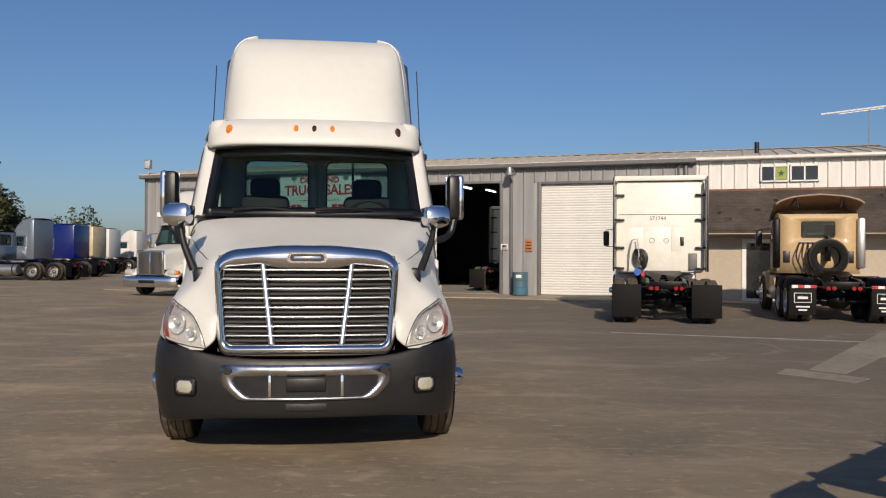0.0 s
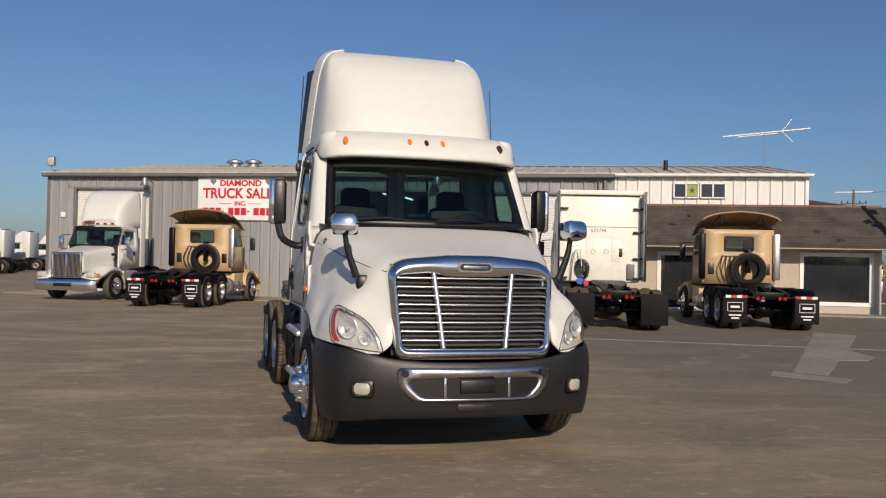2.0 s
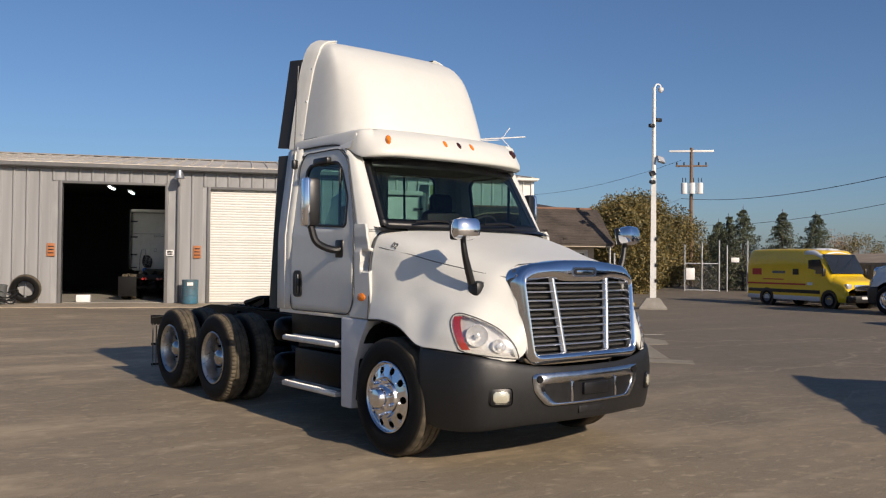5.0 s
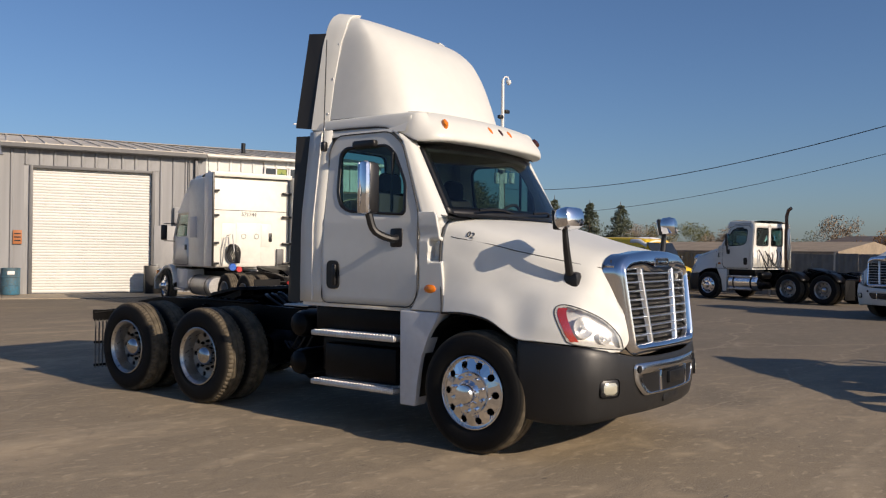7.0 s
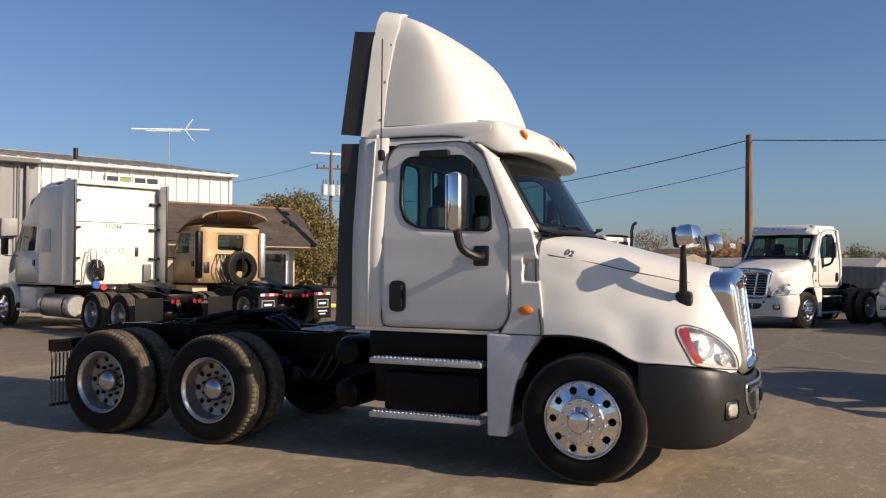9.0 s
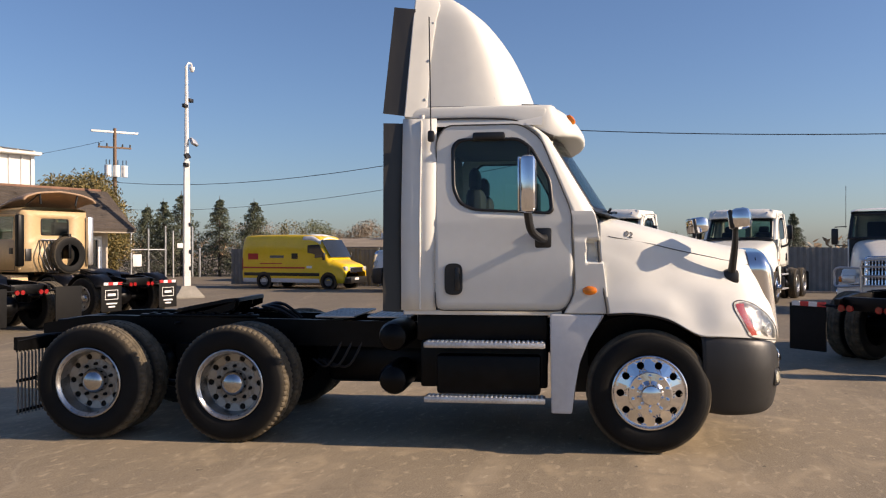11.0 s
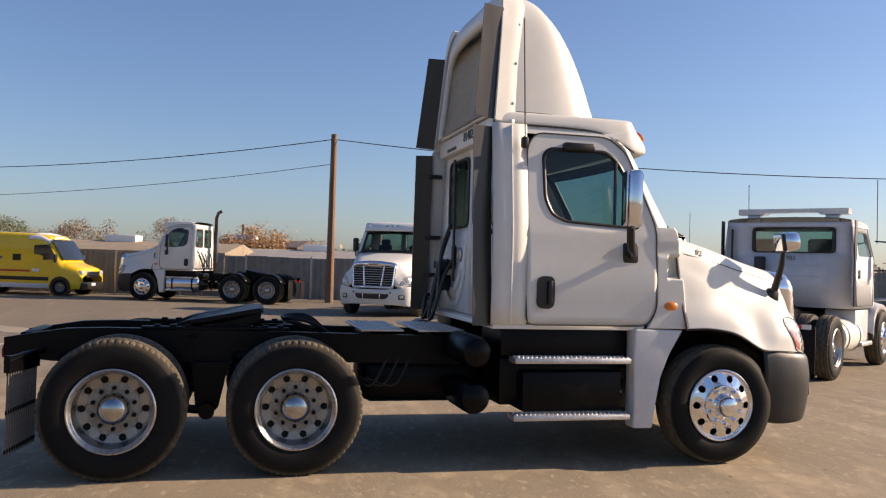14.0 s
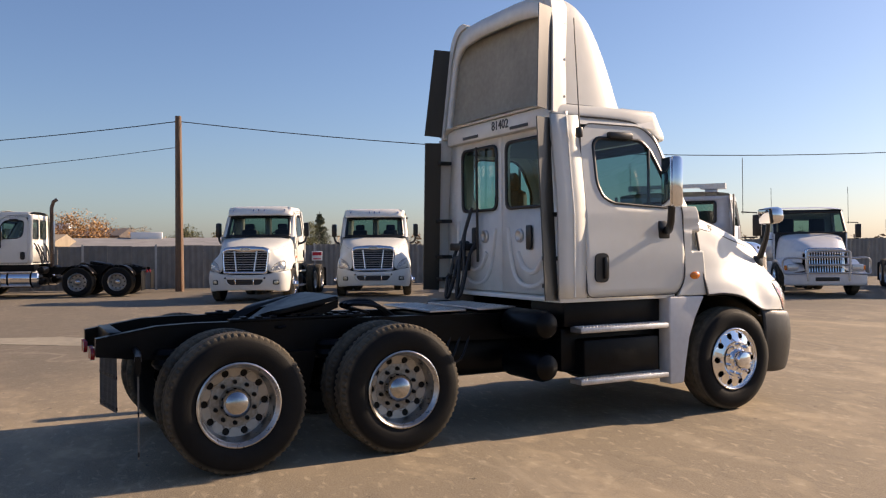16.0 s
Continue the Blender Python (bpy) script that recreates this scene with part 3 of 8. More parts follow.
    part("release_handle", tube(bmesh.new(), [(-0.1, 0.1, -0.06), (-0.42, 0.16, -0.09), (-0.52, 0.16, -0.1), (-0.54, 0.1, -0.1)], 0.011, 6, 10), M_CHASSIS, fw)
    part("locking_jaw", B((-0.12, -0.24, -0.1), (0.12, 0.06, -0.02), 0.03), M_CHASSIS, fw)
    # hangers and torque arms between the drive axles, air lines over the rails
    for sgn in (-1, 1) if len(rear) > 1 else ():
        bm = bmesh.new()
        prism(bm, rounded([(mid - 0.16, 0.8), (mid - 0.08, 0.42), (mid + 0.02, 0.36), (mid + 0.1, 0.42), (mid + 0.14, 0.8)], 0.03, 3), sgn * 0.48, sgn * 0.56)
        cyl(bm, (sgn * 0.46, mid + 0.01, 0.41), (sgn * 0.66, mid + 0.01, 0.41), 0.065, 14)
        cyl(bm, (sgn * 0.57, mid + 0.02, 0.41), (sgn * 0.57, rear[1] - 0.1, 0.46), 0.035, 10)
        part("suspension_hanger", bm, M_CHASSIS, t)
    for k in range(3):
        bm = tube(bmesh.new(), [(-0.3 + 0.1 * k, mid - 1.0, 1.03), (-0.34 + 0.1 * k, mid - 0.82, 1.13 + 0.02 * k), (-0.2 + 0.1 * k, mid - 0.62, 1.15), (0.0 + 0.1 * k, mid - 0.7, 1.1), (0.05, mid - 0.9, 1.04)], 0.018, 6, 18)
        part("air_line", bm, M_BLACK, t, "looped black air line")
    if tail:
        for sgn in (-1, 1):
            ribbed = flap == "ribbed"
            q = Matrix.Translation((sgn * 0.93, end - 0.24, 0)) @ Matrix.Rotation(radians(8 * sgn), 4, "Z") if ribbed else Matrix.Translation((sgn * 0.93, end - 0.02, 0))
            hx = -sgn * 0.5
            bm = tube(bmesh.new(), [tuple(q @ Vector(p)) for p in ((hx, 0.02, 0.88), (0, 0, 0.9), (sgn * 0.3, 0, 0.88))], 0.024)
            if ribbed:
                prism(bm, [(-0.30, 0.80), (0.3, 0.78), (0.3, 0.85), (0.2, 0.9), (-0.3, 0.92)], -0.02, 0.02, "y")
                for v in bm.verts[-10:]:
                    v.co = q @ v.co
            part("flap_hanger", bm, M_CHASSIS, t)
            bm = bmesh.new()
            if ribbed:
                for z in (0.22, 0.5, 0.78):
                    box(bm, (-0.29, -0.005, z), (0.29, 0.005, z + 0.03), 0.0, q)
            else:
                box(bm, (-0.31, -0.01, 0.2), (0.31, 0.01, 0.88), 0.004, q)
            mf = part("mudflap", bm, M_RUBBER, t, "black rubber mudflap")
            if ribbed:
                for k in range(13):
                    child("slat", FLAP_SLAT, mf, q @ pose(-0.27 + 0.045 * k, 0.0, 0.5))
        for sgn in (-1, 1):
            bm = bmesh.new()
            for k in range(2):
                cyl(bm, (sgn * (0.22 + 0.13 * k), end, 0.86), (sgn * (0.22 + 0.13 * k), end + 0.03, 0.86), 0.05, 14)
            part("tail_light", bm, M_RED, t, "round red tail lights")


def xs(z):
    return 1.2 - 0.125 * max(0.0, z - 1.95)


def sider(sgn, d=0.0):
    return lambda y, z: (sgn * (xs(z) + d), y, z)


def bow(x, y0=-1.30, k=0.28):
    return y0 + k * x * x


DOOR = [(1.80, 1.19), (1.80, 2.68), (1.72, 2.80), (1.06, 2.80), (0.89, 2.67), (0.635, 2.04), (0.62, 1.32), (0.70, 1.19)]
DOOR_WIN = [(1.65, 2.24), (1.66, 2.61), (1.60, 2.675), (1.08, 2.675), (0.97, 2.59), (0.815, 2.31), (0.792, 2.055), (0.82, 2.02), (1.47, 2.055), (1.59, 2.11)]


def hood_rows(zc=0.0):
    return [
        [(0, 0.36, 2.03), (0.5, 0.37, 2.02), (0.9, 0.39, 1.995), (1.09, 0.40, 1.93), (1.165, 0.40, 1.7), (1.19, 0.37, 1.42), (1.22, 0.34, 1.26), (1.24, 0.33, 1.175)],
        [(0, 0.10, 1.975), (0.5, 0.10, 1.965), (0.88, 0.10, 1.925), (1.06, 0.10, 1.835), (1.12, 0.10, 1.6), (1.16, 0.10, 1.42), (1.215, 0.10, 1.27), (1.245, 0.10, 1.18)],
        [(0, -0.15, 1.915), (0.48, -0.15, 1.9), (0.82, -0.15, 1.865), (0.99, -0.15, 1.77), (1.055, -0.15, 1.55), (1.11, -0.15, 1.40), (1.205, -0.15, 1.25), (1.25, -0.15, 1.135)],
        [(0, -0.38, 1.855), (0.46, -0.38, 1.84), (0.765, -0.38, 1.8), (0.93, -0.38, 1.705), (1.01, -0.38, 1.5), (1.10, -0.38, 1.345), (1.19, -0.38, 1.16), (1.25, -0.40, 1.005)],
        [(0, -0.62, 1.795), (0.44, -0.62, 1.78), (0.71, -0.62, 1.735), (0.855, -0.62, 1.64), (0.945, -0.62, 1.465), (1.09, -0.62, 1.315), (1.185, -0.62, 1.14), (1.22, -0.6, 0.985)],
        [(0, -0.84, 1.745), (0.43, -0.84, 1.73), (0.66, -0.84, 1.678), (0.785, -0.84, 1.575), (0.89, -0.84, 1.41), (1.045, -0.84, 1.265), (1.125, -0.83, 1.1), (1.145, -0.815, 0.97)],
        [(0, -0.97, 1.715), (0.42, -0.96, 1.7), (0.63, -0.95, 1.635), (0.715, -0.97, 1.475), (0.79, -0.985, 1.31), (0.92, -0.985, 1.175), (1.02, -0.955, 1.05), (1.05, -0.94, 0.955)],
        [(0, -1.06, 1.695), (0.42, -1.05, 1.67), (0.63, -1.0, 1.61), (0.69, -1.03, 1.4), (0.725, -1.08, 1.22), (0.775, -1.12, 1.09), (0.85, -1.1, 0.99), (0.91, -1.07, 0.91)],
        [(0, -1.08, 1.68), (0.42, -1.07, 1.655), (0.655, -1.03, 1.585), (0.7, -1.06, 1.38), (0.7, -1.11, 1.2), (0.7, -1.15, 1.02), (0.74, -1.15, 0.955), (0.80, -1.12, 0.905)],
    ]


# the headlight's edge: along the corner from its front tip, and height
LAMP_EDGE = spline([(0.0, 0.92), (0.045, 1.04), (0.16, 1.155), (0.32, 1.235), (0.48, 1.28), (0.555, 1.25), (0.56, 1.17), (0.505, 1.03), (0.455, 0.978), (0.25, 0.945), (0.0, 0.92)], 49)[:-1]
LAMP_MID = np.array((0.33, 1.1))


def lamp_s(x, y):
    return 0.67 * (x - 0.775) + 0.74 * (y + 1.146)


def in_lamp(p, f=0.9):
    """Whether a point of the hood lies within the headlight's edge, drawn in by f."""
    x, z = lamp_s(abs(p[0]), p[1]), p[2]
    pts = [LAMP_MID + (np.array(q) - LAMP_MID) * f for q in LAMP_EDGE]
    hit = False
    for (xa, za), (xb, zb) in zip(pts, pts[1:] + pts[:1]):
        if (za > z) != (zb > z) and x < xa + (z - za) * (xb - xa) / (zb - za):
            hit = not hit
    return hit


HOOD_GRID = np.array(patch(hood_rows(), 60, 60))
CORNER = np.array(patch(hood_rows(), 170, 170)).reshape(-1, 3)
CORNER = CORNER[(CORNER[:, 1] < -0.55) & (CORNER[:, 0] > 0.66) & (CORNER[:, 2] > 0.86) & (CORNER[:, 2] < 1.4)]


def corner_at(u, z, out, sgn):
    """The point of the hood's front corner at u along it and height z, moved out of the surface."""
    d = (lamp_s(CORNER[:, 0], CORNER[:, 1]) - u) ** 2 + (CORNER[:, 2] - z) ** 2
    k = np.argsort(d)[:8]
    w = 1 / (d[k] + 1e-5)
    p = (CORNER[k] * w[:, None]).sum(axis=0) / w.sum()
    return (sgn * (p[0] + 0.74 * out), p[1] - 0.67 * out, z)


def hood_at(y, z, sgn):
    """The point of the hood's flank at y and z, with the way to its front, up the flank and out of it."""
    g = HOOD_GRID
    flank = g[:, 6:45]
    k = int(np.argmin(np.abs(flank[..., 1] - y) + 1.5 * np.abs(flank[..., 2] - z)))
    i, j = k // flank.shape[1], k % flank.shape[1] + 6
    i = min(max(i, 1), 58)
    o = Vector(g[i, j]) + Vector((0, y - g[i, j][1], 0))
    ahead = Vector(g[i + 1, j] - g[i - 1, j]).normalized()
    rise = Vector(g[i, j - 1] - g[i, j + 1]).normalized()
    f = Vector((sgn, 1, 1))
    o, ahead, rise = o * f, ahead * f, rise * f
    return o, ahead, rise, (rise.cross(ahead) * sgn).normalized()


def cascadia(label, m, main=True, bumper=None, stack=False, group=""):
    """A bonneted day-cab tractor. Local axes: it faces -y, front axle at y = 0, on z = 0."""
    t = thing("tractor", label, "truck", m, group)
    bumper = bumper or M_BUMPER
    chassis(t, rear=(3.4, 4.72) if stack else (3.65, 4.985), end=5.55 if stack else 5.89, nuts=main, flap="ribbed" if main else "plain")
    # hood with fenders
    bm = grid_mesh(bmesh.new(), patch(hood_rows(), 130 if main else 60, 130 if main else 60), mirror=True)
    lamp_hole = [f for f in bm.faces if f.calc_center_median().y < -0.55 and abs(f.calc_center_median().x) > 0.7 and in_lamp(f.calc_center_median())]
    bmesh.ops.delete(bm, geom=lamp_hole, context="FACES")
    bmesh.ops.remove_doubles(bm, verts=bm.verts, dist=0.0005)
    hood = shell(part("hood", bm, M_WHITE, t, "white painted hood with flared fenders", 50), 0.025)
    for sgn in (-1, 1):
        # seam between hood top and fender side
        bm = bmesh.new()
        pts = []
        for y in np.linspace(0.36, -0.98, 14):
            o, _, _, out = hood_at(y, 1.757 + 0.205 * y, sgn)
            pts.append(o + out * 0.0015)
        pts = [sum((pts[max(0, min(13, k + d))] for d in (-1, 0, 1)), Vector()) / 3 for k in range(14)]
        tube(bm, [tuple(p) for p in pts], 0.004, 6, 30)
        part("hood_seam", bm, M_SEAM, hood)
        # wheel arch lip
        bm = bmesh.new()
        tube(bm, [(sgn * 1.225, 0.345, 1.165), (sgn * 1.23, 0.1, 1.17), (sgn * 1.235, -0.15, 1.125), (sgn * 1.235, -0.40, 0.995)], 0.011, 8, 16)
        part("arch_lip", bm, M_BLACK, t)
        # inner wheel housing
        bm = bmesh.new()
        arc = [(0.62, 0.4), (0.55, 0.82), (0.36, 1.1), (0.0, 1.14), (-0.33, 1.0), (-0.5, 0.82), (-0.6, 0.42)]
        c = spline(arc, 24)
        grid_mesh(bm, [[(sgn * 0.55, y, z) for y, z in c], [(sgn * 1.17, y, z) for y, z in c]])
        grid_mesh(bm, [[(sgn * 0.55, y, z) for y, z in c], [(sgn * 0.55, y, 0.4) for y, z in c]])
        part("wheel_housing", bm, M_BLACK, t)
    part("engine_bay", B((-0.56, -0.98, 0.6), (0.56, 0.5, 1.55), 0.05), M_CHASSIS, t, "dark engine block and radiator")
    # grille
    gr = new("grille")
    gr.parent = t
    gz0, gz1 = 0.88, 1.69

    def gx(z):
        return 0.665 + 0.05 * (z - gz0) / (gz1 - gz0)

    def gy(x, z):
        return bow(x, -1.185, 0.1) + 0.1 * max(0.0, z - 0.88) / 0.8

    outer = rounded([(-0.665, 0.88), (0.665, 0.88), (0.705, 1.59), (0.6, 1.662), (0.2, 1.70), (-0.2, 1.70), (-0.6, 1.662), (-0.705, 1.59)], 0.09, 6)
    inner = rounded([(-0.62, 0.945), (0.62, 0.945), (0.668, 1.55), (0.36, 1.578), (0.24, 1.55), (-0.24, 1.55), (-0.36, 1.578), (-0.668, 1.55)], 0.05, 4)
    n_ = 168
    ob_ = [np.array(p) for p in even(outer, n_)]
    ib_ = [np.array((p[0] * 0.99, 1.27 + (p[1] - 1.27) * 0.98)) for p in even(inner, n_)]
    nrm = []
    for k in range(n_):
        d = ob_[(k + 1) % n_] - ob_[k - 1]
        d = np.array((d[1], -d[0])) / max(1e-6, math.hypot(*d))
        nrm.append(d if d @ (ob_[k] - np.array((0, 1.285))) > 0 else -d)
    rows = [[(p[0] + q[0] * o, gy(p[0], p[1]) + dy, p[1] + q[1] * o) for p, q in zip(ob_, nrm)] for o, dy in ((0.022, 0.13), (0.022, 0.03), (0.018, -0.012))]
    for f in (0.0, 0.12, 0.3, 0.5, 0.7, 0.88, 1.0):
        rows.append([(p[0] * (1 - f) + q[0] * f, gy(p[0], p[1]) - 0.03 - 0.03 * math.sin(math.pi * f), p[1] * (1 - f) + q[1] * f) for p, q in zip(ob_, ib_)])
    rows.append([(q[0], gy(q[0], q[1]) + 0.05, q[1]) for q in ib_])
    part("surround", grid_mesh(bmesh.new(), rows, close_v=True), M_CHROME, gr, "polished chrome grille surround", 50)
    part("backing", flat(bmesh.new(), [(-0.69, 0.89), (0.69, 0.89), (0.7, 1.64), (-0.7, 1.64)], lambda u, v: (u, gy(0.5, v) + 0.085, v)), M_BLACK, gr)
    for k in range(8):
        z = 1.527 - 0.0728 * k
        w = 0.612 + 0.05 * (z - 0.95) / 0.6
        us = np.linspace(-w, w, 15)
        bm = bmesh.new()
        grid_mesh(bm, [[(u, gy(u, z) + dy, z + dz) for u in us] for dy, dz in ((0.05, -0.008), (0.004, -0.0075), (-0.008, -0.006), (-0.013, 0.0), (-0.008, 0.006), (0.004, 0.0075), (0.05, 0.007))], close_u=True)
        part("grille_bar", bm, M_BARS, gr, "", 85)
        bm = bmesh.new()
        grid_mesh(bm, [[(u, gy(u, z) + 0.06, z - 0.06) for u in us], [(u, gy(u, z) + 0.045, z - 0.05) for u in us], [(u, gy(u, z) + 0.06, z - 0.02) for u in us]])
        part("grille_mesh", bm, M_LOUVRE, gr)
    for sgn in (-1, 1):
        bm = bmesh.new()
        xa, xb = sgn * 0.27, sgn * 0.345
        grid_mesh(bm, [[(xa + dx, gy(xa, 0.96) - 0.012 + dy, 0.955), (xb + dx, gy(xb, 1.56) - 0.012 + dy, 1.57)] for dx, dy in ((-0.026, 0.035), (-0.019, 0.004), (-0.009, -0.004), (0.009, -0.004), (0.019, 0.004), (0.026, 0.035))])
        part("grille_post", bm, M_BARS, gr, "", 85)
    # badge
    bm = bmesh.new()
    oval = rounded([(-0.155, 1.582), (0.155, 1.582), (0.155, 1.662), (-0.155, 1.662)], 0.04, 5)
    prism(bm, [(u, v) for u, v in oval], gy(0, 1.62) - 0.05, gy(0, 1.62) - 0.03, "y")
    part("badge", bm, M_CHROME, gr, "oval chrome badge")
    bm = bmesh.new()
    prism(bm, [(u * 0.86, 1.625 + (v - 1.625) * 0.7) for u, v in oval], gy(0, 1.62) - 0.054, gy(0, 1.62) - 0.05, "y")
    part("badge_field", bm, M_BUMPER, gr)
    box_bm = B((-0.105, gy(0, 1.62) - 0.058, 1.61), (0.105, gy(0, 1.62) - 0.054, 1.635), 0.002)
    part("badge_bar", box_bm, M_CHROME, gr)
    # bumper
    bp = new("bumper")
    bp.parent = t
    path = [(1.235, -0.43), (1.23, -0.64), (1.185, -0.84), (1.085, -0.99), (0.915, -1.09), (0.7, -1.155), (0.4, -1.215), (0, -1.24)]
    tops = [0.995, 0.975, 0.962, 0.945, 0.915, 0.87, 0.845, 0.84]
    lows = [0.36, 0.33, 0.33, 0.34, 0.36, 0.375, 0.38, 0.38]
    rows = []
    for f in (0.0, 0.04, 0.3, 0.62, 0.9, 1.0):
        tuck = {0.0: 0.09, 0.04: 0.04, 0.3: 0.0, 0.62: -0.02, 0.9: 0.0, 1.0: 0.03}[f]
        rows.append([(x * (1 - tuck * 0.6), y * (1 - tuck * 0.5), lo + f * (hi - lo)) for (x, y), lo, hi in zip(path, lows, tops)])
    bm = grid_mesh(bmesh.new(), patch(rows, 18, 40), mirror=True)
    bmesh.ops.remove_doubles(bm, verts=bm.verts, dist=0.0005)
    shell(part("bumper_shell", bm, bumper, bp, "", 50), 0.02)

    def by(x, z):
        return bow(x, -1.245, 0.19)

    ring_o = rounded([(-0.53, 0.53), (0.53, 0.53), (0.65, 0.65), (0.665, 0.80), (-0.665, 0.80), (-0.65, 0.65)], 0.05, 4)
    ring_i = rounded([(-0.45, 0.55), (0.45, 0.55), (0.55, 0.645), (0.56, 0.712), (-0.56, 0.712), (-0.55, 0.645)], 0.05, 4)
    bm = bmesh.new()
    holed(bm, ring_o, ring_i, lambda u, v: (u, by(u, v) - 0.024, v), 2, 0.04)
    shell(part("chrome_band", bm, M_BAND if main else bumper, bp, "satin chrome lower intake surround", 60), 0.012)
    part("intake", grid_mesh(bmesh.new(), [[(u, by(u, v) - 0.016, v) for u in np.linspace(-w, w, 15)] for v, w in ((0.545, 0.45), (0.64, 0.54), (0.73, 0.55))]), M_BLACK, bp, "dark mesh intake")
    for x in (-0.275, 0.275):
        part("intake_post", B((x - 0.012, by(x, 0) - 0.034, 0.555), (x + 0.012, by(x, 0) + 0.02, 0.72), 0.004), M_CHROME, bp)
    for x in (-0.6, 0.6):
        bm = bmesh.new()
        cyl(bm, (x, by(x, 0) - 0.036, 0.752), (x, by(x, 0) - 0.02, 0.752), 0.03, 16)
        part("tow_hole", bm, M_BLACK, bp)
    part("plate_holder", B((-0.15, -1.285, 0.6), (0.15, -1.2, 0.70), 0.006), M_BLACK, bp, "empty black plate holder")
    part("lower_panel", B((-0.16, -1.236, 0.44), (0.16, -1.18, 0.5), 0.006), M_BUMPER if main else bumper, bp)
    for sgn in (-1, 1):
        yb = -1.098
        q = Matrix.Translation((sgn * 0.93, yb, 0.625)) @ Matrix.Rotation(radians(sgn * 26), 4, "Z")
        part("fog_bezel", B((-0.098, -0.012, -0.075), (0.098, 0.03, 0.075), 0.035, q), M_BLACK, bp)
        part("fog_light", B((-0.075, -0.02, -0.054), (0.075, 0.02, 0.054), 0.03, q), M_FOG, bp, "clear fog light")
        # headlight: silver bowl, two reflectors, red side lens, clear cover
        def rings(steps):
            return [[corner_at(*(LAMP_MID + (p - LAMP_MID) * f), out, sgn) for p in LAMP_EDGE] for f, out in steps]
        hl = part("headlight", grid_mesh(bmesh.new(), rings(((0.97, 0.001), (0.93, -0.015), (0.86, -0.035), (0.6, -0.05), (0.3, -0.055), (0.02, -0.055))), close_v=True), M_BOWL, t, "clear headlight with bright reflectors", 60)
        part("lens", grid_mesh(bmesh.new(), rings(((1.0, 0.002), (0.985, 0.007), (0.9, 0.012), (0.7, 0.018), (0.4, 0.022), (0.02, 0.023))), close_v=True), M_CLEAR, hl, "clear lens", 80).visible_shadow = False
        part("lens_seal", tube(bmesh.new(), [corner_at(*p, 0.002, sgn) for p in list(LAMP_EDGE) + [LAMP_EDGE[0]]], 0.0045, 6), M_SEAM, hl)
        for (u, z, r) in ((0.345, 1.105, 0.088), (0.165, 1.025, 0.056)):
            o = corner_at(u, z, -0.03, sgn)
            ob = part("reflector", lathe(bmesh.new(), [(0.03, 0.0), (0.02, r * 0.45), (0.0, r * 0.8), (-0.022, r), (-0.018, r * 1.06)], "y", 24), M_REFLECT, hl)
            ob.matrix_basis = Matrix.Translation(o) @ Matrix.Rotation(radians(sgn * 38), 4, "Z")
            part("bulb", lathe(bmesh.new(), [(0.0, 0.02), (-0.03, 0.022), (-0.04, 0.0)], "y", 12), M_LENS, hl).matrix_basis = ob.matrix_basis
        if main:
            g2 = [[corner_at(e_ - d_, z, 0.005, sgn) for d_ in (0.085, 0.05, 0.018)] for z, e_ in ((0.992, 0.475), (1.05, 0.515), (1.11, 0.54), (1.17, 0.558), (1.225, 0.562), (1.255, 0.548))]
            part("turn_lens", grid_mesh(bmesh.new(), patch(g2, 16, 6)), M_REDLENS, hl, "red-orange side lens", 80)
    # cab sides: doors, cowl panels, rear panels
    for sgn in (-1, 1):
        bm = holed(bmesh.new(), rounded(DOOR, 0.06, 3), rounded(DOOR_WIN, 0.06, 4), sider(sgn), 12, 0.04)
        for v in bm.verts:
            v.co.x += sgn * (0.018 * math.exp(-((v.co.z - 1.55) / 0.25) ** 2))
        dr = shell(part("door", bm, M_WHITE, t, "white cab door with dark window seal", 50), 0.04)
        ring = rounded(DOOR_WIN, 0.05, 3)
        c0 = np.mean(np.array(DOOR_WIN), axis=0)
        bm = holed(bmesh.new(), [tuple(c0 + (np.array(p) - c0) * 1.025) for p in ring], [tuple(c0 + (np.array(p) - c0) * 0.95) for p in ring], sider(sgn, 0.006))
        shell(part("window_seal", bm, M_BLACK, dr), 0.03)
        pane = part("window_pane", flat(bmesh.new(), [tuple(c0 + (np.array(p) - c0) * 0.95) for p in ring], sider(sgn, -0.004)), M_GLASS, dr, "blue-green tinted glass")
        pane.visible_shadow = False
        part("window_divider", B((sgn * 1.13 - 0.01, 0.985, 2.05), (sgn * 1.13 + 0.01, 1.01, 2.6), 0.003, Matrix.Identity(4)), M_BLACK, dr)
        # thin dark gap round the door
        bm = bmesh.new()
        op = rounded(DOOR, 0.08, 4)
        tube(bm, [(sgn * (xs(z) + 0.004 + 0.018 * math.exp(-((z - 1.55) / 0.25) ** 2)), y, z) for y, z in op + op[:1]], 0.006, 6)
        part("door_gap", bm, M_SEAM, t)
        hy, hz = 1.64, 1.46
        grip = rounded([(hy - 0.077, hz - 0.135), (hy + 0.077, hz - 0.135), (hy + 0.077, hz + 0.135), (hy - 0.077, hz + 0.135)], 0.065, 6)
        part("door_handle", prism(bmesh.new(), grip, sgn * 1.19, sgn * 1.232), M_BLACK, dr, "black door handle recess")
        part("handle_grip", B((sgn * 1.243 - 0.014, hy - 0.055, hz - 0.1), (sgn * 1.243 + 0.014, hy - 0.01, hz + 0.1), 0.013), M_BLACK, dr)
